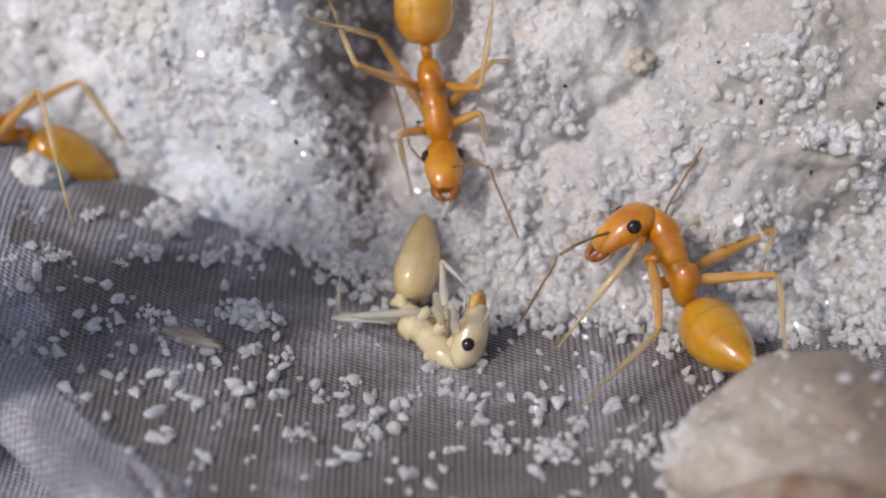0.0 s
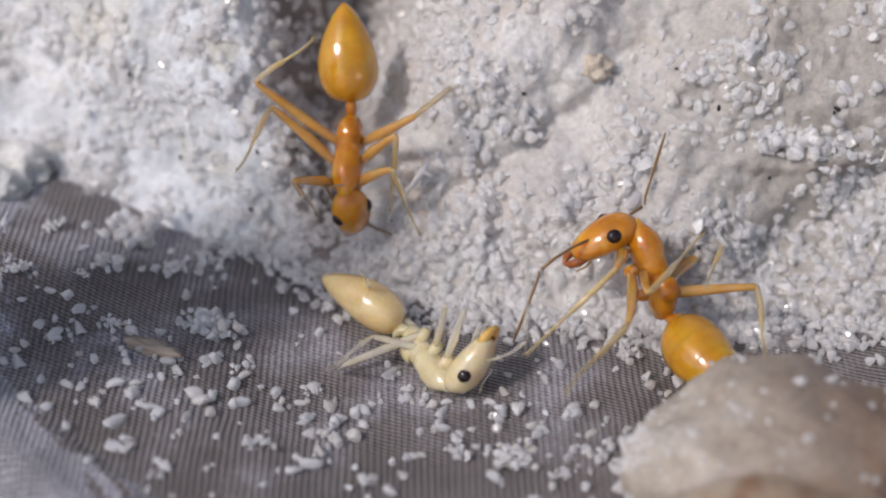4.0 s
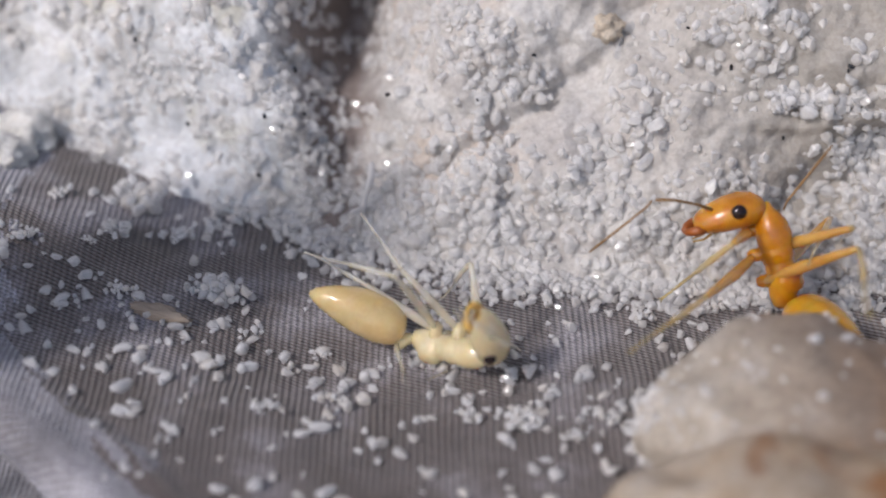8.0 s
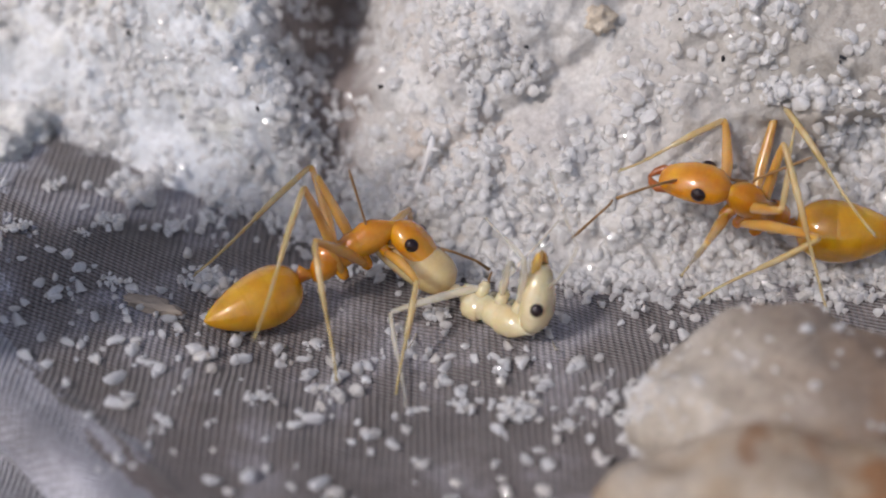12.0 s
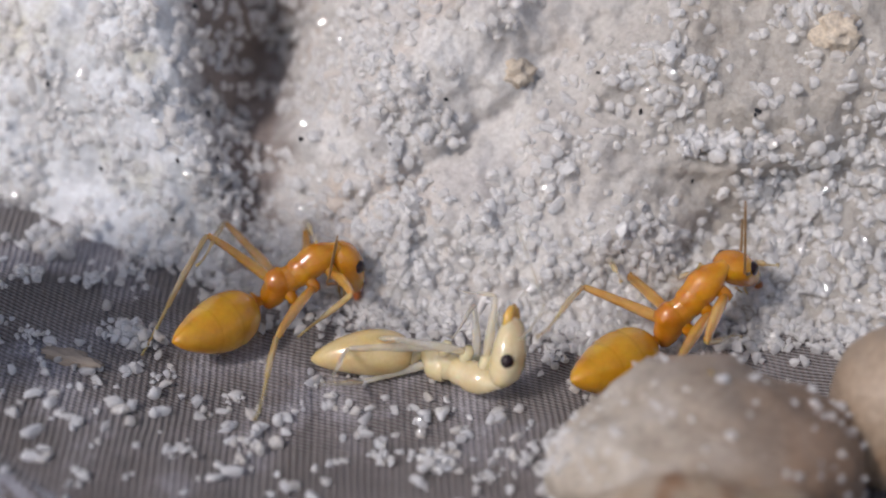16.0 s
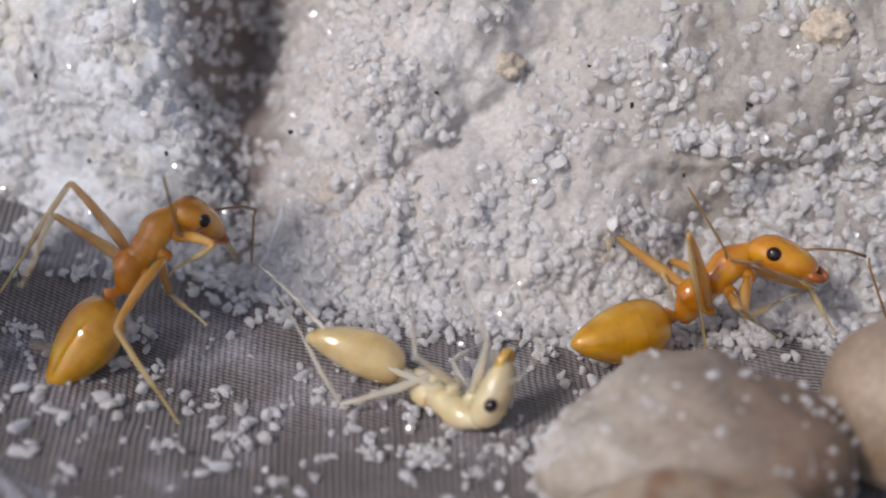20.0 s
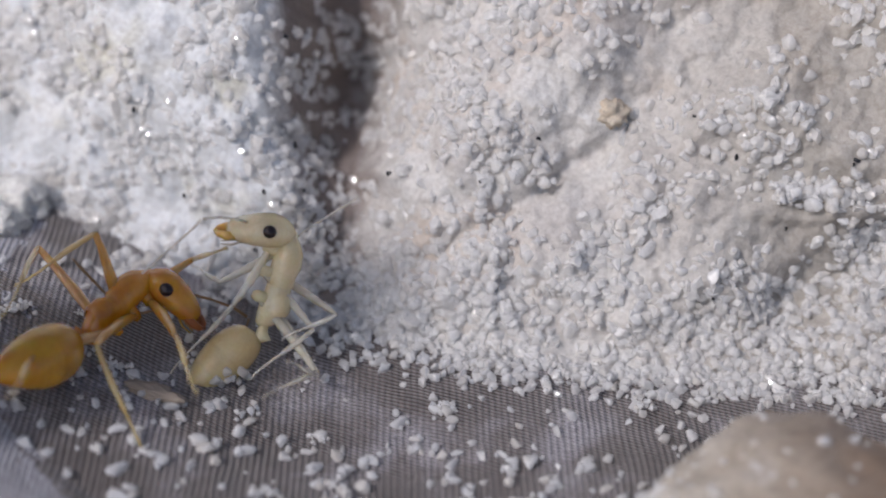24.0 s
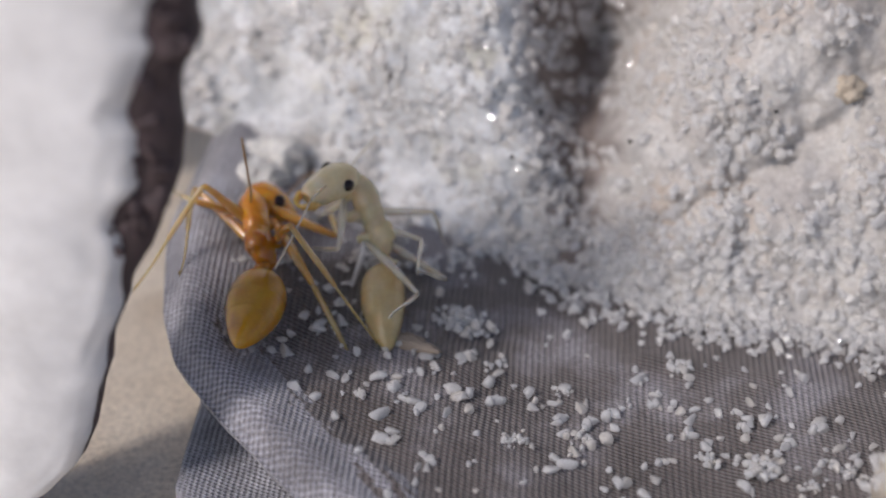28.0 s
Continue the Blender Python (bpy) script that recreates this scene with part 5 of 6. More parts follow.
        ("hind", 1): [(3.5, -1.04, 1.21, 1.21, -1.95, 2.72, -1.09), (4, -0.24, 1.22, 1.36, -2.23, 2.34, -0.42), (4.5, -1.07, 1.09, 1.28, -2.37, 2.38, -0.96), (10.5, -0.46, 2.06, 0.11, -2.4, 0.05, 0.89), (11, -0.03, 1.96, 0.39, -2.46, 0.56, 1.11), (11.5, -0.88, 1.98, 0.15, -2.5, -0.14, 1.28), (13.5, -1.82, 1.17, 0.47, -2.16, -1.45, 1.66), (15, -0.6, 1.75, 0.83, -1.13, -0.91, 1.84), (16, -0.76, 1.8, 0.69, -1.42, -0.85, 1.67), (17, -0.84, 1.83, 0.61, -1.27, -0.85, 1.63), (18, -1.58, 0.59, 1.15, 0.06, -1.8, 1.24), (22.5, 0.13, 1.57, 0.99, -1.87, -0.53, 1.2), (23, -0.63, 1.66, 0.94, -1.46, -1.1, 1.28), (24, 0.01, 1.71, 0.86, -2.23, -0.08, 1.3), (25, 0.76, 1.55, 0.5, -1.82, 0.33, 1), (26, 0.92, 1.54, 0.19, -1.59, 0.4, 1.08), (27, 0.76, 1.23, 0.91, -2.02, 0.42, 0.89), (28, 1.16, 0.9, 0.67, -1.56, 0.61, 1.62)],
    }
    animate(carrier, rows, limbs, None, seed=65)
    rows = [
        (0, 4.68, 1.54, 1.32, 10.21, -46.52, 131.12, 59.35, 43.36, 92.84, 41.83, -36.02, 1),
        (1, 4.8, 1.67, 1.33, 10.49, -46.8, 130.38, 56.64, 43.52, 88.72, 38.07, -23.86, 1),
        (2, 4.59, 1.59, 1.3, 6.87, -43.33, 136.65, 55.88, 44.25, 89.29, 39.36, -32.77, 1),
        (3, 4.77, 1.79, 1.27, 6.3, -43.12, 136.88, 66.49, 43.95, 96.31, 33.3, -32.28, 1),
        (3.5, 5.11, 1.37, 1.41, 11.78, -48.97, 128.53, 50.75, 43.15, 79.91, 36.82, -27.77, 1),
        (4, 5.06, 1.18, 1.4, 11.24, -48.41, 128.53, 56.64, 42.82, 88.08, 39.44, -22.24, 1),
        (4.5, 5.06, 1.27, 1.35, 10.59, -48.02, 129.69, 48.56, 42.24, 77.17, 38.6, -24.39, 1),
        (6.5, 5.42, 0.99, 1.39, 12.36, -49.4, 126.63, 49.52, 42.31, 79.17, 41.46, -24.24, 1),
        (7, 5.97, 0.78, 1.36, 13.18, -49.45, 125.19, 52.29, 43.14, 83.83, 43.37, -28.74, 1),
        (7.5, 6.53, 0.62, 1.29, 9.74, -45.74, 131.17, 46.91, 44.1, 76.84, 43.74, -26.18, 1),
        (8, 7.17, 0.24, 1.38, 15.33, -55.06, 123.75, 59.47, 47.43, 75.86, 55.4, -39.55, 1),
        (8.5, 7.38, 0.3, 1.34, 20.96, -51.11, 117.67, 62.05, 48.43, 87.43, 49.1, -38.37, 1),
        (9, 7.72, 0.64, 1.23, 30.05, -41.59, 110.38, 46.82, 50.95, 80.88, 41.06, -21.73, 1),
        (9.5, 7.86, 0.8, 1.17, 34.57, -37.98, 104.81, 48.78, 52.65, 89.64, 40.02, -18.07, 1),
        (10, 8.24, 0.65, 1.42, 26.3, -53.09, 114.42, 58.19, 52.55, 80.16, 48.9, -28.05, 1),
        (10.5, 7.07, 1.55, 1.08, 17.5, -28.77, 150.76, 17.14, 57.43, 48.02, 15.22, -2.13, 1),
        (11, 5.58, 1.9, 1.26, 9.72, -30.27, 151.99, 24.75, 49.7, 51.96, 30.57, 9.14, 1),
        (11.5, 7.29, 1.24, 1.44, -32.42, -31.79, -147.31, -19.5, 30.04, -34.37, 58.87, -17.35, 1),
        (12.5, 6.79, 1.67, 1.51, -32.27, -43.09, -175, 0, 59.98, -7.61, 38.66, -10.49, 1),
        (13.5, 6.62, 1.64, 1.25, 2.31, -42.27, 143.32, -11, -20.1, 55.07, 35.73, -9.62, 1),
        (14, 5.38, 1.94, 1.35, -29.82, -17.68, 162.23, -2.69, -28.64, 57.78, 7.91, 0.23, 1),
        (14.5, 3.92, 1.78, 1.12, -18.88, -19.73, 163.41, 1.83, -13.47, 49.88, 33.76, -7.71, 1),
        (15, 5.47, 0.87, 1.22, -7.61, -43.23, 173.45, 32, 48.51, 26.8, 42.02, -14.15, 1),
        (15.2, 6.36, 1.22, 1.3, -38.78, -59.49, 135, 0, 41.15, -2.27, 58.95, 3.68, 1),
        (15.5, 7.52, 1.22, 0.92, -6.68, -22.75, 33.63, -52.67, 40.21, -85.32, 17.23, 14.77, 1),
        (16, 7.41, 0.6, 0.99, -4.39, -39.46, 18.36, 44.36, 57.05, 63.61, 40.03, 32.01, 1),
        (16.15, 6.52, 0.97, 0.96, 5.03, -37.15, 84.82, 0, -11.25, 12.06, 35.81, -14, 1),
        (16.5, 5.75, 1.2, 1.14, -7.65, -37.24, 171.91, 27.47, 46.3, 33.72, 27.76, -21.96, 1),
        (17, 7.28, 0.43, 1.14, -17.07, -32.84, -141.44, -7.04, 51.87, -28.87, 59.83, -41.72, 1),
        (17.2, 7.58, 0.37, 0.79, 0, 3.03, -132, 0, 40.38, -45.87, -4.99, 11.43, 0),
        (17.5, 7.49, 0.35, 0.8, -8.36, -14.1, -112.39, 3.58, 1.97, 8.25, 65.82, 45.63, 1),
        (18, 2.13, -2.18, 0.74, -18.63, 19.68, 144.38, -4.92, -11.29, 99.94, -22.79, 84.58, 1),
        (18.2, 1.05, -2.61, 0.87, 0, 21.68, -179, 0, 0.86, -1.37, -22.45, 50.63, 0),
        (18.4, 1.51, -3.41, 1.04, 0, 7.49, -90.99, 0, 75.72, 59.92, -11.61, -5.04, 0),
        (18.6, 2.04, -2.8, 0.77, 0, 29.88, -6.16, 0, -7.42, 5.75, -30.35, -63.2, 0),
        (19, 2.69, -1.87, 1.3, -4.45, -23.79, 12.56, -64.55, 51.16, -80.99, 26.86, -9.62, 1),
        (19.5, 6.16, 0.04, 1.08, -5.12, -33.05, 13.8, -64.58, 50.73, -77.13, 36.41, 44.48, 1),
        (20, 8.1, 0.89, 1.17, -4.85, -36.7, 12.66, -31.28, 36.66, -41.26, 37.85, 19.07, 1),
        (20.5, 9.75, 1.11, 1.16, -2.35, -29.9, 2.83, -31.66, 38.36, -41.11, 37.26, 37.71, 1),
        (21.5, 10.2, 1.08, 0.97, 29.56, -19.41, 11.88, 0, 32.63, -11.73, 5.19, -14.24, 1),
        (22.5, 10.09, 1.04, 1.2, 1.05, -16.21, -9.93, -19.83, 21.98, -22.5, 17.78, 38.37, 1),
        (23, 12.1, 0.82, 1.33, 2.09, -17.62, -13.85, -19.88, 16.2, -17.36, 13.4, 29.49, 1),
        (24, 18.63, 0.59, 1.7, 27.65, -2.76, 10.03, 0, 14.28, -3.05, -27.29, -16.5, 1),
        (28, 20.56, 1.11, 2.55, 27.88, -7.59, 7.43, 0, 19.42, -2.28, -3.04, -4.75, 1),
    ]
    limbs = {
        ("hind", -1): [(0, -0.39, -1.69, 0.94, -0.74, 0.88, 2.25), (1, -0.41, -1.89, 0.63, -0.72, 0.62, 2.05), (2, -0.48, -1.32, 1.29, -0.82, 1.22, 2.66), (3, -0.52, -1.98, 0.42, -0.93, 0.56, 1.76), (3.5, -0.16, -2.06, 0.1, -0.56, 0.6, 1.18), (4, -0.06, -2.05, 0.1, -0.61, 0.51, 1.35), (4.5, -0.07, -2.06, 0.02, -0.62, 0.54, 1.18), (6.5, -0.33, -2.09, -0.02, -0.72, 0.43, 1.38), (7, -0.35, -2, 0.36, -0.72, 0.62, 1.55), (7.5, -0.06, -2.05, 0.06, -0.54, 0.65, 1), (8, 0.13, -2.04, -0.16, -0.19, 0.6, 1), (9, 0.37, -1.93, 0.07, -0.8, 0.58, 0.91), (9.5, 0.73, -1.76, -0.14, -0.8, 0.54, 0.75), (10, 0.1, -2.04, -0.4, -0.58, 0.53, 0.75), (10.5, -1.16, -0.61, 1.43, -1.54, 2.2, 2), (11, -1.18, -0.83, 1.35, -1.63, 1.83, 2.43), (11.5, -1.39, -1.39, 0.82, 0.85, 0.35, 1.44), (13.5, -0.88, -1.76, 0.7, -2.72, 0.24, 1.69), (14, -1.99, -0.93, 0.38, -3.81, 0.94, 1.63), (14.5, -2.04, -0.73, 0.46, -4.88, -0.29, 0.82), (15, -1.03, -0.72, 1.45, -0.2, 1.92, 2.3), (15.5, -1.58, 1.02, 0.54, -3.42, -1.06, 1.36), (16, -1.12, 0.8, 1.18, -2, -1.48, 2.75), (16.5, -0.99, -0.88, 1.42, -0.73, 1.82, 2.45), (19, -1.51, 0.23, 1.2, -2.13, -2.54, 1.78), (19.5, -1.74, 0.37, 0.93, -2.98, -1.58, 2.68)],
        ("hind", 1): [(0, -1.06, -0.83, 1.19, -2.25, 1.53, 2.39), (1, -1.09, -0.82, 1.18, -2.2, 1.55, 2.43), (2, -1.17, -0.79, 1.16, -2.28, 1.64, 2.3), (3, -1.24, -0.76, 1.14, -2.36, 1.65, 2.3), (3.5, -0.96, -0.85, 1.22, -1.93, 1.52, 2.58), (4, -0.99, -0.86, 1.2, -1.93, 1.49, 2.63), (4.5, -1.03, -0.85, 1.19, -2, 1.47, 2.63), (6.5, -0.91, -0.88, 1.22, -1.81, 1.46, 2.68), (7, -0.65, -0.5, 1.5, -1.61, 1.88, 2.84), (7.5, -0.61, -0.14, 1.61, -1.29, 2.27, 3.06), (8, -0.18, 0.11, 1.65, -0.79, 2.53, 3.13), (9, -0.32, 0.55, 1.63, -0.33, -2.19, 0.66), (9.5, -0.65, 0.7, 1.57, -0.31, -2.04, 0.67), (10, -0.31, 0.91, 1.52, -0.83, -1.73, 0.44), (11, -1.6, 0.24, 1.19, -2.22, 3.08, 1.29), (11.5, -0.29, -0.27, 1.6, 1.32, 1.96, 2.52), (13.5, -1.2, -0.09, 1.44, -1.29, 2.49, 2.75), (14, -0.81, 1.21, 1.3, -1.02, 2.82, 3.71), (14.5, -0.95, 0.52, 1.54, -1.73, 3, 2.81), (15, -0.86, 1.45, 1.09, -0.16, 3.86, 2.56), (15.5, -0.41, 2.03, 0.27, -1.47, -0.46, 1.31), (16, -0.53, 2, 0.32, -0.55, -0.54, 1.72), (16.5, -0.06, 0.71, 1.57, -0.09, 3.57, 2), (17, -0.12, 0.38, 1.64, 2.2, 2.09, 1.38), (17.5, -0.16, 0.85, 1.54, 2.62, 1.66, 1.54), (19, -1.36, 0.93, 1.19, -2.8, 3.05, -0.16), (19.5, -1.65, 0.83, 1, -3.06, -1.16, 2.56), (20, -0.89, 1.35, 1.17, -1.02, -1.24, 2.47), (20.5, -0.56, 1.69, 0.92, -1.16, -1.03, 1.76), (22.5, -1.06, 1.76, 0.57, -1.47, -0.92, 1.58)],
        ("middle", 1): [(0, -0.94, 1.34, 0.21, -1.34, 3.71, 0.25), (1, -0.87, 1.36, 0.3, -1.28, 3.72, 0.42), (2, -0.73, 1.41, 0.42, -1.23, 3.73, 0.03), (3, -0.61, 1.53, 0.33, -1.32, 3.72, -0.33), (3.5, -0.52, 1.52, 0.43, -1.03, 3.83, 0.86), (4, -0.59, 1.5, 0.41, -1.02, 3.83, 0.8), (4.5, -0.49, 1.44, 0.6, -1.11, 3.72, 0.19), (6.5, -0.43, 1.49, 0.56, -0.96, 3.83, 0.47), (7, -0.43, 1.49, 0.57, -0.78, 3.79, 0.01), (7.5, -0.13, 1.78, -0.01, -0.72, 4.04, -0.52), (8, -0.12, 1.79, -0.14, -0.29, 4.17, 0.16), (8.5, -0.52, 1.6, -0.73, -0.69, 3.85, 0.09), (9, -0.65, 1.58, -0.58, -1.22, 3.84, -0.01), (9.5, -0.75, 1.28, -1.07, -1.59, 3.45, -0.5), (10, -0.8, 1.46, 0.19, -0.85, 0.02, -1.73), (10.5, -0.58, 1.63, 0.07, -0.04, -0.31, -1.24), (11, -0.08, 1.68, 0.37, 0.43, 0.63, -1.72), (13.5, 0.19, 1.8, -0.34, 0.15, 4.06, 0.47), (14, -0.05, 1.54, 0.64, 0.3, 3.08, 2.44), (14.5, 0.63, 1.6, 0.35, 0.65, 3.13, 2.2), (15, 0.21, 1.75, 0.18, 1.35, 3.78, 0.77), (16, 0.02, 1.71, -0.79, 0.54, -0.17, 0.6), (16.5, 0.93, 1.53, 0.11, 1.08, 3.71, 1.12), (17.5, 0.93, 0.72, 1.03, -0.92, 0.53, -0.49), (20, -0.53, 1.66, -0.01, -0.68, -0.63, 0.7), (20.5, -0.19, 1.76, 0.05, -0.51, -0.57, 0.54), (22.5, -0.67, 1.6, -0.1, -0.24, -0.25, 1.36)],
        ("front", 1): [(0, 0.4, 1.34, 0.52, -0.44, 2.64, -0.74), (1, 0.29, 1.3, 0.56, -0.41, 2.64, -0.74), (2, 0.39, 1.47, 0.26, -0.32, 1.7, -1.6), (3, 0.3, 1.27, 0.59, -0.04, 0.67, -1.28), (3.5, 0.21, 1.34, 0.45, 0, 1.58, -1.52), (4, 0.28, 1.32, 0.52, -0.36, 2.71, -0.77), (4.5, 0.2, 1.27, 0.57, -0.41, 2.67, -0.72), (6.5, 0.13, 1.31, 0.47, -0.48, 2.61, -0.93), (7, -0.06, 1.26, 0.42, -0.49, 0.62, -1.42), (7.5, 0.29, 1.4, 0.37, 0.29, 0.9, -1.56), (8, 0.54, 1.4, 0.41, -0.08, 1.28, -1.48), (8.5, -0.15, 1.22, 0.4, 0.53, -0.37, -0.61), (9, -0.4, 1.14, 0.14, 0.66, -0.32, -0.71), (9.5, -0.52, 1.04, 0.08, 0.66, -0.33, -0.77), (10, -0.25, 1.24, 0.23, 0.2, 0.21, -1.43), (10.5, -0.41, 1.19, -0.07, 0.66, 0.12, -1.38), (11, -0.12, 1.35, 0.13, 0.9, 0.08, -1.03), (11.5, 1.47, 0.98, 0.32, -0.24, 0.66, -0.67), (13.5, 0.57, 1.43, -0.75, -0.36, 3.17, -0.45), (14, 0.66, 1.28, 0.59, 0.74, 0.85, -1.36), (14.5, -0.03, 1.12, 0.63, 0.85, -0.07, -0.71), (15, 1.22, 1.34, -0.14, 1.34, 0.46, -1.93), (15.5, 1.03, -0.01, -1.42, 0.01, -1.59, -0.74), (16, 1.22, 0.98, -1.03, 1.44, -0.73, -0.02), (16.5, 1.19, 1.36, -0.18, 0.41, 0.29, -1.68), (17, 1.83, 0.31, -0.39, 0.31, -0.46, -1.44), (20, 1.16, 0.15, -1.38, 1.04, -1.79, -0.94)],
        ("front", -1): [(0, 0.45, -1.55, -0.09, 0.26, 0.31, 0.62), (1, 0.34, -1.53, -0.39, 0.21, 0.24, 0.54), (2, 0.47, -1.5, 0.15, 0.22, 0.3, 0.97), (3, 0.01, -1.44, -0.39, -0.13, 0.24, 0.67), (3.5, 0.45, -1.47, -0.66, 0.76, 0.51, -0.76), (4, 0.55, -1.49, -0.58, 0.48, 0.39, 0.08), (4.5, 0.4, -1.51, -0.52, 0.4, 0.37, 0.16), (6.5, 0.46, -1.52, -0.5, 0.33, 0.44, -0.08), (7, 0.66, -1.22, -1.07, 0.72, 0.77, -1.15), (7.5, 0.57, -1.1, -1.2, 0.91, 0.85, -0.88), (9, 0.72, -1.53, -0.27, 0.15, 0.27, 0.4), (9.5, 0.75, -1.49, -0.49, -0.07, 0.2, 0.2), (11.5, 0.45, -0.97, -1.31, 1.77, 0.52, -1.32), (13.5, 0.8, -1.45, -0.6, 1.18, -0.62, 1.18), (14, 1.07, -1.38, -0.51, 1.89, -0.33, 0.98), (15, 1.4, -1.09, -0.66, 2.59, 0.41, -0.08), (15.5, -0.66, -0.89, -0.11, 0.8, -0.16, -1.27), (16, -0.22, -1.25, 0.24, 0.23, 0, -1.25), (16.5, 1.38, 0.17, -1.15, 2.84, 1.52, -0.93), (17, 0.07, -1.48, -0.11, 1.7, -0.33, -0.22), (17.5, 0.16, -1.51, -0.22, 2.09, -1.06, -0.51), (19, 0.64, -1.54, -0.08, 0.23, -3.44, 0.38), (19.5, 0.42, -1.53, 0.02, 0.64, -0.2, -1.46), (20, 0.08, -1.44, 0.13, 0.96, -0.15, -1.11)],
        ("middle", -1): [(0, -0.24, -1.75, -0.52, -0.24, -0.13, 1.26), (1, -0.16, -1.75, -0.6, -0.25, -0.11, 1.16), (2, -0.17, -1.77, -0.5, -0.29, -0.1, 1.22), (13.5, 0.2, -1.8, -0.31, -0.37, 0.14, 0.97), (14, -0.15, -1.75, -0.59, 0.04, -3.73, 0.75), (15, -0.75, -1.22, 0.66, 0.35, 0.84, 1.19), (16, -0.76, -1.38, 0.44, -0.4, -3.44, 1.61), (17, 0.05, -0.74, 1.27, 1.68, 1.02, 1.45), (17.5, -0.2, -1.09, 1.06, 2.11, -0.85, 0.46), (19, -0.38, -0.42, 1.27, -0.92, 0.34, -0.94)],
    }
    animate(watcher, rows, limbs, None, seed=66)
    rows = [
        (0, -10.34, 5.24, 2.26, -26.22, -8.75, -166.29, 8, 14.53, 35.42, -8.34, -23.09, 1),
        (1, -10.26, 5.3, 2.26, -26.64, -10.82, -167.59, 9.61, 15.75, 39.2, -4.06, -17.03, 1),
        (1.5, -10.54, 5.23, 2.34, -27.13, -10.96, -167.37, 8.64, 13.41, 34.8, -4.74, -18.54, 1),
        (2, -12.65, 5.26, 2.79, -26.5, -9.31, -162.84, 9.61, 16.51, 38.1, -3.6, -15.11, 1),
        (2.6, -16.1, 6.88, 3.52, -61.73, -11.7, 176, 0, 5.09, 11.97, 4.11, -4.2, 1),
        (4, -18.67, 5.01, 4.19, -64.85, -13.62, -164, 0, 33.32, 5.34, -9.66, -3.41, 1),
        (28, -26.32, 7.28, 5.68, -65.11, -13.34, -157, 0, 21.29, 4.01, 18.51, -3.41, 1),
    ]
    limbs = {
        ("hind", 1): [(0, -1.13, 0.16, 1.49, -1.67, 3, 1.27), (1, -1.24, 0.02, 1.43, -1.78, 2.83, 0.96), (1.5, -1.23, 0.04, 1.44, -1.7, 2.9, 1.31)],
        ("hind", -1): [(0, -1.99, -0.87, 0.44, -3.72, 1.2, -0.63), (1, -1.94, -0.95, 0.47, -3.73, 1.09, -0.55), (1.5, -1.97, -0.92, 0.45, -3.73, 1.14, -0.57)],
    }
    animate(leaver, rows, limbs, None, seed=67)
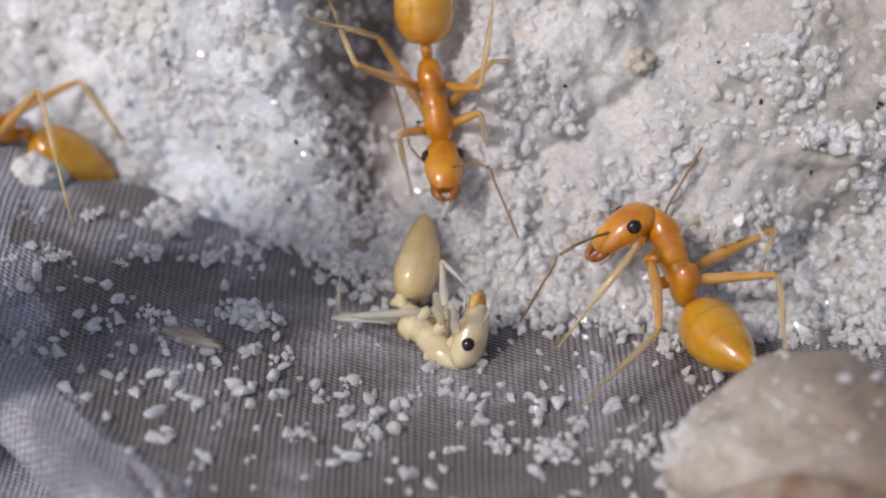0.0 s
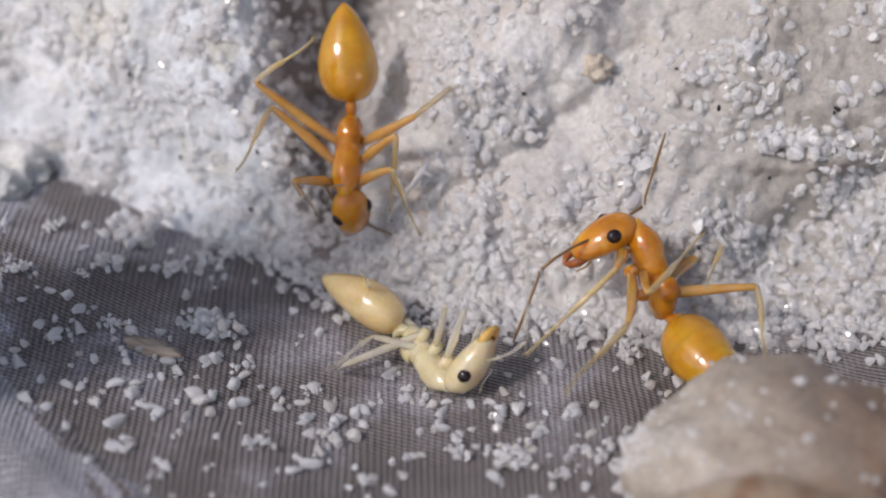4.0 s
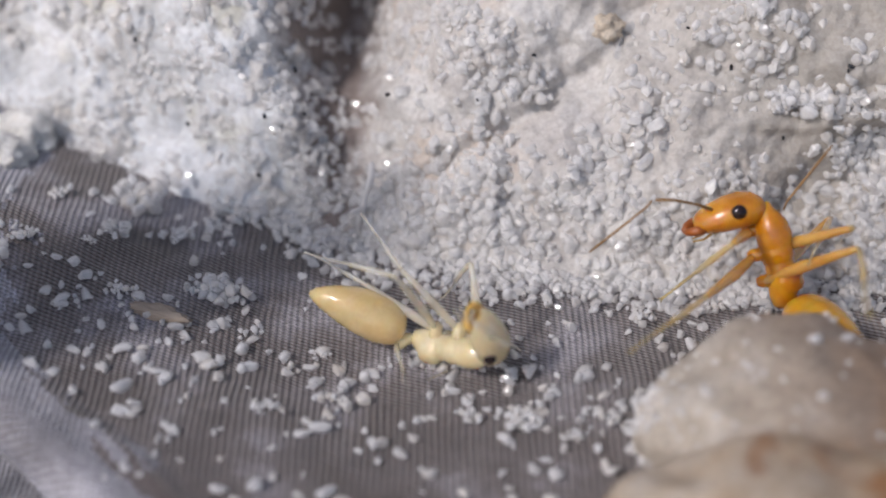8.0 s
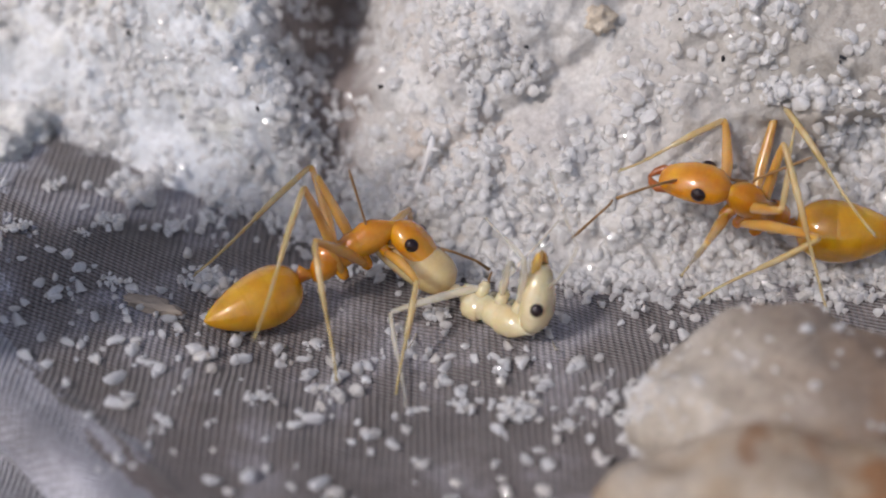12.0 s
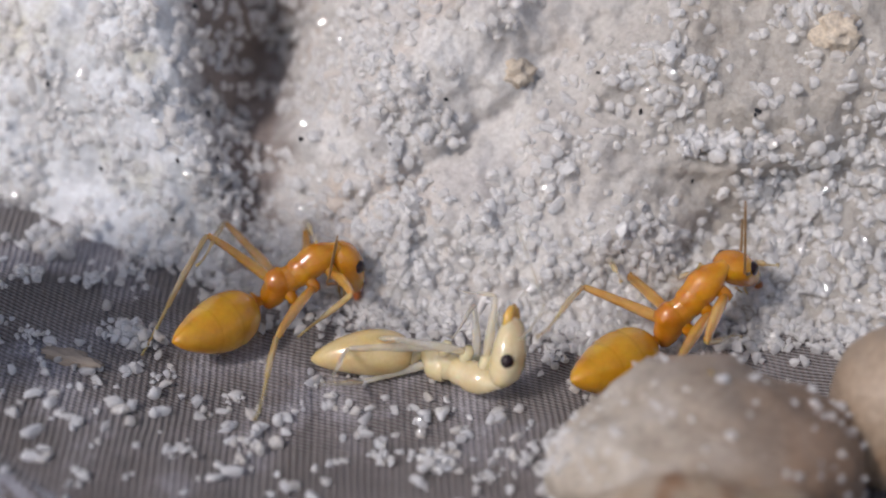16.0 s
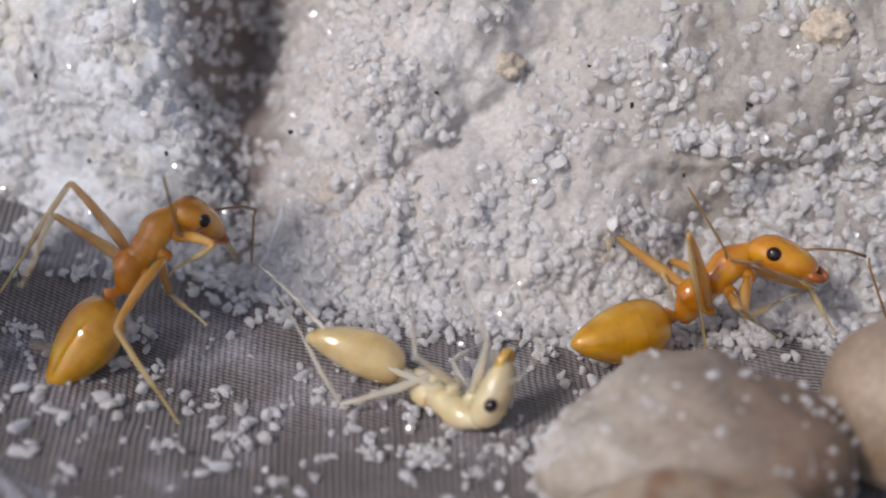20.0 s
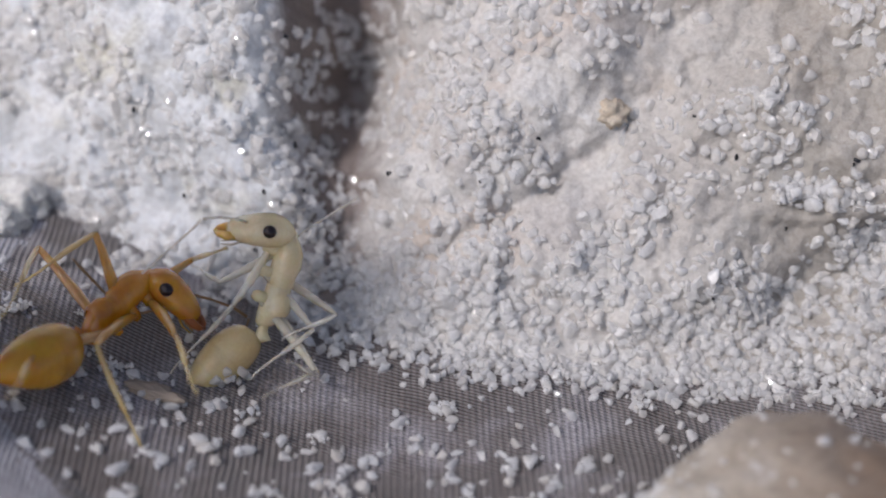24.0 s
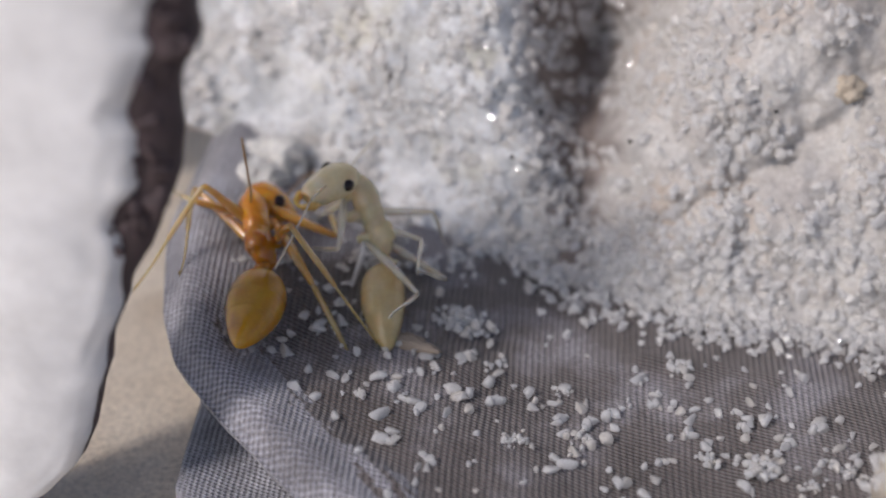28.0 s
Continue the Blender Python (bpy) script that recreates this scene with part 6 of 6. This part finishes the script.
    rows = [
        (0, -0.24, 0.57, 0, 115.25, 5.96, -47.63, -60.15, 116.98, -70.44, -53.36, -9.74, 0),
        (0.5, -0.14, 0.41, 0.07, 120.66, 2.08, -39.77, 66.24, 72.71, 58.44, -35.1, -45.14, 0),
        (1, -0.05, 0.1, 0.31, 130.23, -11.09, -43.04, 48.52, 76.41, 28.89, -15.46, -48.6, 0),
        (1.5, -0.3, 0.77, -0.02, 118.86, 7.19, -22.38, 62.14, 64.82, 68.68, 17.52, -13.13, 0),
        (2, -0.15, 0.82, 0.39, 126.06, -14.38, -26.35, -72, 80.11, -78.37, 19.66, -30.37, 0),
        (2.5, 0.02, 1.11, 0.14, 121.83, 0.04, -24.22, 68, 66.8, 68.34, 26.79, -17.01, 0),
        (3, 0.51, -0.07, 0.38, 139.61, -13.9, -52.96, 64.77, 74.47, 30.75, 23.51, -53.83, 0),
        (3.5, 0.43, 0.33, -0.04, 119.13, 9.88, -51.48, -52.75, 107.23, -67.56, 24.4, -13.14, 0),
        (4, 0.52, -0.15, 0.16, 123.21, -0.6, -59.46, 75.74, 71.98, 45.58, 14.04, -25.73, 0),
        (4.5, 0.67, -0.3, 0.22, 124.09, -3.5, -60.73, -42.51, 101.17, -73.66, 7.11, -22.35, 0),
        (6.5, 0.04, 0.04, 0.24, 113.47, -13.15, 9.52, 82.75, 14.5, 120.57, -49.98, -9.4, 0),
        (7, 0.67, -1.03, 0.49, 130.74, -22.63, -32.13, 80.87, 10.44, 67.75, -10.48, -48.81, 0),
        (7.5, 0.89, -1.12, 0.27, 121.52, -11.04, -21.39, 78.39, 11.14, 91.92, -4.97, -33.27, 0),
        (8, 0.83, -1.21, 0.33, 125.78, -15.3, -28.18, 82.73, 10.06, 78.14, -5.92, -40.43, 0),
        (8.5, 0.89, -1.14, 0.3, 124.25, -13.25, -25.22, 81.05, 12.13, 85.99, -5.99, -36.76, 0),
        (9, 0.82, -1.16, 0.41, 128.07, -19.38, -29.89, 82.14, 11.47, 75.42, -6.25, -44.36, 0),
        (9.5, 0.45, -0.17, 0.29, 112.51, -16.6, 11.99, 61.76, 13.11, 128.56, -8.52, -42.86, 0),
        (10, 1.26, -1.26, 0.31, 130.98, -10.16, -49.11, -60.16, 115.82, -87.57, 10.16, -48.34, 0),
        (10.5, 1.6, -0.84, 0.11, 118.37, 3.27, -54.83, -45.86, 115.38, -63.7, 42.12, -37.87, 0),
        (11, 1.78, -0.6, 0.1, 118.06, 4.61, -55.67, -53.38, 109.76, -70.08, 42.87, -68.42, 0),
        (11.5, 1.79, -0.23, 0.2, 118.95, -1.2, -49.21, 109.41, 69.08, 91.32, 20.08, -37.92, 0),
        (13.5, 2.01, -0.42, 0.34, 128.58, -7.98, -35.76, 103.59, 29.39, 83.34, -26.3, -18.31, 0),
        (14, 2.45, -1.62, 0.28, 127.19, -6.92, -39.4, 108.71, 31.5, 86.8, 6.15, -36.83, 0),
        (14.5, 2.5, -0.91, -0.2, 120.66, 20.93, -21.73, 99.17, 43.48, 111.66, 27.8, 3.09, 0),
        (15, 2.63, -0.9, 0.3, 127.61, -5.2, -40.76, 91.02, 74.66, 77.65, 32.18, -32.38, 0),
        (16, 2.68, -0.6, 0.36, 127.29, -8.26, -36.75, 85.41, 72.14, 73.39, 27.95, -30.99, 0),
        (17, 2.93, -0.59, 0.28, 125.21, -4.33, -30.4, -91.17, 74.72, -87.75, 25.37, -22.71, 0),
        (18, 2.92, -0.45, 0.34, 126.17, -7.89, -31.78, 47.71, 68.5, 39.6, 25.24, -26.86, 0),
        (19, 2.73, -2.03, 0.31, 123.58, -6.9, -54.75, 105.18, 28.09, 33.87, 16.96, -23.88, 0),
        (20, 2.54, -1.6, 0.23, 120.58, -3.01, -47.58, 89, 66.11, 69.77, 19.48, -38.06, 0),
        (20.5, 2.61, -1.29, -0.15, 113.57, 18.05, -41.42, 95.46, 61.39, 96.9, 30.42, -12.77, 0),
        (21.1, 1.5, -0.37, 0.39, 167, -10.27, 3.71, 0, 90.7, -17.46, -11.64, 19.72, 0),
        (21.7, 0.07, 0.49, 0.87, 151, -44.35, 28.7, 0, 71.08, -15.34, -50.87, 26.89, 0),
        (22.5, -1.22, 1.46, 0.98, 112.87, -40.63, 34.73, 52.36, 23.53, 69.4, -32.12, -47.17, 0),
        (23, -1.82, 1.5, 1.39, 94.85, -52.75, 58.3, 80.8, 22.05, 87.56, -29.24, -40.69, 0),
        (24, -2.74, 2.12, 1.66, 83.42, -56.11, 71.66, 67.02, 59.64, 90.74, -27.19, -21.47, 0),
        (25, -2.94, 2.26, 1.23, 86.53, -55.35, 70.51, 63.84, 63.7, 88.7, -21.13, -60.79, 0),
        (26, -3.26, 2.17, 1.32, 76.26, -57.54, 85.98, 80.02, 67.81, 103.9, -24.59, -65.32, 0),
        (27, -4.14, 2.29, 1.9, 65.93, -57.92, 99.36, 62.24, 67.16, 85.6, -23.87, -47.08, 0),
        (28, -6.14, 2.18, 2.14, 27.8, -50.52, 139.17, 38.12, 26.86, 87.39, -3.03, -39.01, 0),
    ]
    limbs = {
        ("hind", 1): [(0, -1.31, 0.67, 1.01, 0.48, 1.9, 0.74), (0.5, -1.52, 0.79, 0.76, 0.08, 2.3, 0.87), (1, -1.47, 1.28, 0.31, 0.28, 2.53, 0.75), (1.5, -1.89, 0.79, -0.25, -1.91, 2.28, 1.37), (2, -1.65, 1.22, -0.16, -1.32, 2.88, 1.24), (2.5, -1.81, 0.82, 0.21, -1.81, 2.49, 1.64), (3, -1.28, 1.56, -0.14, 0.35, 2.96, 0.31), (3.5, -0.82, 0.4, 1.33, 0.42, 2.18, 0.95), (4, -0.76, 0.69, 1.28, 0.76, 2.15, 0.63), (4.5, -0.81, 0.81, 1.22, 0.91, 2.04, 0.6), (6.5, -0.72, 1.81, -0.25, -1.17, 0.11, -1.57), (7, 0.03, 1.76, -0.62, -2.04, 1.03, -0.82), (7.5, -0.23, 1.8, -0.61, -2.24, 1.18, -1.25), (8, -0.24, 1.83, -0.45, -2.37, 1.58, -0.95), (8.5, -0.1, 1.82, -0.44, -2.08, 1.03, -0.99), (9, -0.25, 1.82, -0.54, -2.2, 0.98, -1.14), (9.5, -0.74, 1.8, -0.25, -2.01, 0.41, -1.38), (10, -1.26, 1.39, -0.93, -2.89, 0.07, -0.28), (10.5, -0.9, 1.6, 0.44, -2.75, 1, -0.59), (11, -0.72, 1.74, 0.23, -1.48, -0.32, 0.06), (11.5, -1.33, 0.79, 0.95, 0.28, 1.8, 2.05), (13.5, -1.56, 0.9, 0.63, -2.94, -0.36, -0.53), (14, -1.55, 0.96, 0.61, -3.1, -0.32, -0.29), (14.5, -1.91, 0.27, 0.28, -2.15, 2.01, 1.62), (15, -1.54, 1.02, 0.56, -0.61, 2.82, 1.41), (16, -1.61, 1.01, 0.45, -0.53, 2.59, 1.54), (17, -1.72, 0.83, 0.42, -1.08, 2.53, 1.67), (18, -1.68, 0.94, 0.4, -0.87, 2.59, 1.61), (19, -1.4, 1.43, 0.1, -3.38, 2.36, -0.1), (20, -1.18, 0.64, 1.11, -2.51, 2.21, 0.34), (20.5, -1.31, 0.22, 1.1, -3.31, 1.15, 1.05), (22.5, -1.2, -0.19, 1.12, -1.37, 1.97, 0.75), (23, -1.05, -0.26, 1.18, -1.61, 1.83, 0.79), (24, -1.44, -0.19, 0.94, -1.88, 1.97, 1.06), (25, -1.7, 0.01, 0.68, -1.85, 2.2, 0.71), (26, -1.47, 0.01, 0.96, -1.6, 2.19, 0.75), (27, -1.73, 0.09, 0.66, -1.75, 2.29, 0.76), (28, -1.66, 0.79, 0.58, -1.62, 2.94, 1.03)],
        ("hind", -1): [(0, -1.47, 0.42, 0.8, -0.62, 2.45, 0.71), (0.5, -1.69, 0.77, -0.28, -1.32, 2.22, 1.33), (1, -1.91, -0.54, 0.18, -0.78, 0.97, 1.31), (1.5, -1.63, -1.15, 0.17, -0.99, 0.54, 1.42), (2, -1.92, -0.51, -0.65, -1.51, 1.57, -0.04), (2.5, -1.83, 0.53, -0.3, -1.06, 2.02, 1.11), (3, -1.3, 1.11, -0.59, 0.29, 2.46, 0.11), (4, -1.93, 0.25, -0.12, -0.62, 2.01, -0.2), (4.5, -1.73, -0.53, -1.07, -0.01, 0.52, -0.22), (7, -1.37, 1.01, -0.71, -3.42, 0.68, -1.44), (7.5, -1.64, 0.06, -1.24, -3.28, -1.04, -2.21), (8, -1.51, 0.87, -0.71, -3.35, 0.03, -1.58), (8.5, -1.9, -0.04, -0.79, -1.36, 2.07, -0.48), (9, -1.34, 0.94, -0.89, 0.26, 1.92, 0.25), (9.5, -1.26, -1.44, -0.83, -2.01, 0.29, 0.31), (10, -1.93, 0.03, -0.65, -0.63, 1.8, -0.61), (10.5, -1.47, 0.71, 0.56, -3.56, 0.25, 0.1), (11, -1.68, -1.04, 0.26, -0.13, 0.23, 1.17), (11.5, -1.77, -0.85, 0.3, -0.38, 0.68, 1.08), (13.5, -1.64, 0.56, 0.46, -0.59, 2.02, 1.73), (14, -1.66, 0.8, -0.21, -0.68, 2.42, 0.91), (15, -1.64, 0.67, 0.31, -0.92, 2.56, 1.19), (16, -1.5, 0.38, 0.79, -0.81, 2.35, 1.5), (17, -1.8, 0.51, 0.1, -1.16, 2.26, 1.27), (20, -1.56, 0.78, 0.31, -3.39, 1.97, 0.03), (20.5, -1.55, -0.04, 0.88, -3.58, -0.79, 0.45), (22.5, -0.8, -0.69, 1.27, -0.88, 1.51, 1.27), (23, -1.19, -0.95, 0.96, -0.99, 1.24, 0.93), (24, -1.53, -0.55, 0.86, -1.24, 1.6, 1.21), (25, -0.7, -1.31, 0.93, -0.93, 0.85, 0.58), (26, -1.3, -0.48, 1.08, -0.9, 1.67, 0.79), (27, -1.8, -0.29, 0.55, -1.27, 1.82, 0.89), (28, -1.75, -0.49, 0.59, -1.23, 1.56, 1.19)],
        ("front", 1): [(0, 0.71, 1.32, -0.32, -0.29, 0.07, -0.26), (0.5, 0.95, 1.26, -0.2, 0.62, -0.06, -1.04), (1, 1.1, 1.17, -0.32, -0.14, 0.17, -0.22), (1.5, 0.22, 1.3, -0.04, 0.42, -0.08, -0.82), (2, 0.65, 1.31, -0.44, 0.46, 0.14, -1.51), (2.5, 0.54, 1.3, 0.12, 0.65, 0.04, -0.85), (3, 0.6, 0.75, -1.2, -0.45, -0.33, -0.67), (3.5, 0.93, 1.25, -0.41, -0.22, 0.35, -1.05), (4, 0.78, 1.02, -0.96, -0.18, -0.23, -0.68), (4.5, 1.03, 1.08, -0.71, -0.09, -0.02, -0.43), (6.5, 0.44, 1.31, -0.49, -0.07, 0.99, -1.98), (7, 0.55, 0.89, -1.12, -0.3, -0.26, -1.82), (7.5, 0.81, 1.03, -0.94, -0.26, -0.16, -1.01), (8, 0.38, 0.74, -1.21, -0.76, -0.36, -1), (8.5, 0.58, 0.93, -1.09, -0.56, -0.17, -0.8), (9, 0.5, 0.67, -1.25, -0.72, -0.31, -0.95), (9.5, 0.48, 1.34, -0.34, 0.67, 0.35, -1.58), (10, 0.13, 0.76, -1.13, -0.64, -0.56, -0.65), (10.5, -0.02, 0.81, -1.03, -0.76, -0.56, -0.67), (11, 0.66, 1.21, -0.73, -0.72, 0.58, -1.23), (11.5, 0.88, 1.22, -0.57, -0.53, 0.8, -1.18), (13.5, 0.69, 1.11, -0.88, -0.82, 0.95, -1.37), (14, 0.93, 1.11, -0.75, -0.53, 0.58, -1.12), (14.5, 0.01, 0.59, -1.16, -0.32, 1.48, 0.13), (15, 0.44, 1.19, -0.78, -0.39, -0.09, -0.29), (16, 0.67, 0.92, -1.08, -0.63, 0.02, -1.35), (17, 0.56, 1.18, -0.79, -0.35, -0.09, -0.47), (18, -0.12, 0.84, -0.93, 0.38, 0.94, 0.58), (20, 0.79, 1.09, -0.86, -0.56, 0.83, -1.68), (20.5, 0.55, 0.59, -1.28, 0.97, 1.61, -0.12), (22.5, -0.08, 1.18, -0.03, -0.64, 0.16, -1.12), (23, 0.7, 1.32, -0.04, -0.06, -0.03, -0.42), (24, -0.57, 0.44, -0.56, -1.92, 0.94, -1.25), (25, 0.13, 1.25, -0.48, 0.67, 0.98, -1.96), (26, 0.32, 1.26, -0.59, -0.29, 0.28, -1.71), (27, 0.22, 1.22, -0.66, -0.26, -0.07, -1.49), (28, -0.28, 1.04, -0.32, 0.01, 0.12, -1.59)],
        ("middle", 1): [(0, 0.43, 1.52, -0.25, 0.27, -0.37, -0.14), (0.5, -0.34, 1.41, -0.68, -0.74, -0.41, -0.3), (1, -0.59, 1.06, -1.02, -1.29, -0.53, -0.27), (1.5, -1.19, 0.54, -0.03, -0.02, 1.94, 0.48), (2, 0.83, 1.14, -0.9, -0.97, 0.53, -1.05), (2.5, 0.26, 1.51, 0.08, 0.26, -0.1, -0.93), (3, 0.63, 1.43, -0.45, -1.05, 0.59, -0.19), (3.5, 0.52, 1.47, -0.46, -0.53, 0, -1.04), (4, 0.67, 1.3, -0.8, -0.5, -0.16, -0.47), (4.5, 0.68, 1.23, -0.91, -0.46, -0.16, -0.3), (6.5, -0.16, 1.53, -0.33, -0.04, 0.93, -2.13), (7, -0.57, 1.15, -0.94, -1.22, 1.68, -2.65), (7.5, -0.64, 1.03, -1.02, -1.33, 0.62, -2.74), (8, -0.68, 1.1, -0.89, -2.1, 0.72, -2.1), (8.5, -0.73, 1.05, -0.89, -1.43, 1.11, -2.65), (9, -0.57, 1.14, -0.96, -1.46, 1.15, -2.63), (9.5, -0.68, 0.88, -1.12, -1.35, 0.53, -2.86), (10, -0.29, 0.97, -1.28, -2.11, 0.56, -1.65), (10.5, -0.52, 0.94, -1.2, -2.13, 0.06, -1.69), (11, 0.23, 1.45, -0.76, -1.14, 0.35, -1.47), (11.5, 0.8, 1.36, -0.29, -0.02, -0.15, -1.1), (13.5, 0.34, 1.51, -0.5, -0.53, -0.18, -0.41), (14, 0.44, 1.5, -0.01, -1.35, 1.12, -0.54), (14.5, -0.7, 1.28, -0.06, -1.8, -0.09, -0.8), (15, -1, 0.96, 0, -1.84, -0.71, -0.33), (16, -0.59, 1.3, 0.16, -2.08, 0.14, -0.03), (17, -1.11, 0.78, -0.06, -2.28, -0.52, -0.78), (18, 0.27, 1.55, -0.15, -1.02, 0.18, -0.44), (19, -0.7, 1.23, -0.62, -2.17, 0.17, -0.06), (20, 0.15, 1.53, 0.02, -1.24, 0.7, -0.97), (20.5, 0.02, 1.55, -0.1, -1.09, 0.32, -1.02), (22.5, -0.91, -0.03, 0.62, -1.34, 1.16, 2.03), (23, -0.32, -0.21, 0.97, -0.98, 1.57, 0.96), (24, -0.73, -0.15, 0.76, -1.63, 1.51, 0.57), (25, -0.83, -0.02, 0.71, -1.67, 1.67, 0.87), (26, -0.83, 0.03, 0.72, -1.54, 1.67, 0.07), (27, -0.9, 0.01, 0.65, -1.57, 1.67, 0.01), (28, -0.84, -0.13, 0.67, -1.24, 1.64, 1.22)],
        ("middle", -1): [(0, -0.63, 0.56, -1.07, 0.98, 1.5, -0.67), (0.5, -0.93, 0.28, 0.47, -0.44, 1.58, 1.77), (1, -0.67, 0.74, -0.81, -2.38, -0.04, -1.12), (1.5, -1.07, 0.34, -0.62, -1.01, 1.75, 0.65), (2, -0.96, 0.26, 0.44, -0.59, 1.56, 1.79), (2.5, -0.97, -0.01, 0.56, -0.73, 1.32, 1.89), (3, -0.5, 0.61, 0.65, 0.73, 2.05, 0.65), (4, -0.71, 0.64, 0.42, 0.39, 1.88, 1.36), (4.5, -0.57, 0.58, 0.62, 0.43, 1.98, 1.44), (7, -1.16, -0.49, 0.16, 0.13, 0.64, 0.99), (7.5, -1.24, -0.15, -0.37, -0.36, 0.81, 1.01), (8, -1.23, -0.01, -0.09, -0.12, 1.05, 1.04), (8.5, -1.24, -0.12, -0.11, -0.14, 0.92, 1.04), (9, -1.23, -0.04, -0.12, -0.03, 0.78, 1.1), (9.5, -1.05, -0.85, -0.53, -0.76, 0.02, 1.13), (10, -0.73, 0.6, 0.46, 0.02, 2.14, 1.27), (10.5, -0.64, 0.31, 0.76, 0.14, 1.74, 1.73), (11, -0.55, 0.18, 0.87, 0.87, 1.4, 1.18), (13.5, -0.96, 0.38, 0.34, -0.75, 1.7, 1.7), (14.5, -0.69, -0.37, -1.32, -0.75, 1.01, -0.02), (15, -1, 0.55, -0.07, -0.33, 2.22, 0.53), (16, -0.61, -0.54, -1.34, 0.12, 0.81, -0.22), (17, -0.55, -0.09, -1.42, 0.66, 1.34, -1.16), (20, -0.94, 0.56, 0.16, -2.52, -0.09, -0.68), (20.5, -1.16, 0.17, 0.06, -2.65, -0.59, -0.84), (22.5, -0.63, -0.56, 0.84, -0.62, 1.34, 0.78), (23, -0.41, -0.63, 0.93, -0.63, 1.24, 0.69), (24, -0.42, -0.69, 0.91, -0.92, 1.14, 0.82), (25, -0.42, -0.6, 0.94, -0.49, 1.3, 0.87), (26, -0.34, -0.52, 1, -0.88, 1.28, 0.67), (27, -0.67, -0.48, 0.83, -0.96, 1.4, 0.78), (28, -0.5, -0.71, 0.86, -1.34, -2.21, 0.05)],
        ("front", -1): [(0.5, 0.36, 0.25, -1.25, -0.22, -1.19, -1.67), (1, 0.28, 0.27, -1.23, -0.68, -1.01, -1.16), (1.5, 0.11, 0.33, -1.15, 0.83, 1.67, -0.65), (2, 0.38, -1.33, -0.37, 0.86, -0.04, 0.45), (2.5, 0.57, -1.33, -0.42, 0.97, 0.04, 0.31), (3, 0.09, -1.04, 0.48, 0.99, 0.22, 0.06), (3.5, 0.41, -1.34, -0.28, 0.79, 0.2, -0.13), (4, 0.17, -1.09, -0.84, 1.27, -0.11, -0.23), (4.5, 0.04, -1.15, -0.65, 1.28, -0.23, -0.26), (7, -0.37, -0.92, 0.04, -0.03, 0.39, 0.9), (7.5, -0.31, -1.01, -0.27, -0.4, 0.22, 0.75), (8, -0.31, -1.01, -0.13, -0.12, 0.33, 0.73), (8.5, -0.29, -1.03, -0.13, -0.31, 0.31, 0.75), (9, -0.37, -0.93, -0.03, -0.08, 0.42, 0.78), (9.5, -0.15, -1.15, -0.17, -0.36, -0.03, 0.95), (10, -0.02, 0.5, -0.95, -1.04, -0.71, -0.71), (10.5, -0.25, -0.02, -1.05, 0.64, 1.18, -0.48), (11, -0.21, -0.79, -0.88, 0.38, 0.53, -0.19), (11.5, 0.3, -1.26, -0.6, 1.4, -0.21, -0.1), (13.5, 0.2, -1.31, -0.27, 0.93, -0.05, 0.39), (14, -0.28, 0.22, -0.94, -1.29, -1.02, -0.9), (15, 0.16, -1.3, -0.23, 0.98, -0.1, 0.43), (16, 0.52, -1.33, -0.39, 0.93, -0.26, 0.72), (17, 0.48, -1.35, -0.22, 0.68, -0.12, 0.78), (20, -0.55, -0.21, -0.68, -1.12, -1.33, -1.66), (22.5, 0.7, -0.87, -1.11, 0.33, 0.68, -1.21), (23, -0.53, 0.05, -0.64, -1.33, -0.37, -1.96), (24, -0.23, 0.23, -0.98, -0.06, -0.83, -2.17), (25, -0.2, 0.18, -1.03, -0.06, -0.99, -2.11), (26, -0.47, 0.04, -0.78, -0.83, 1.4, -0.01), (27, -0.57, -0.02, -0.58, -1.68, 0.48, -1.62), (28, 0.39, -0.65, -1.25, 0.98, -1.76, -2.24)],
    }
    animate(callow, rows, limbs, FOLDED, -1, seed=68)


motions()
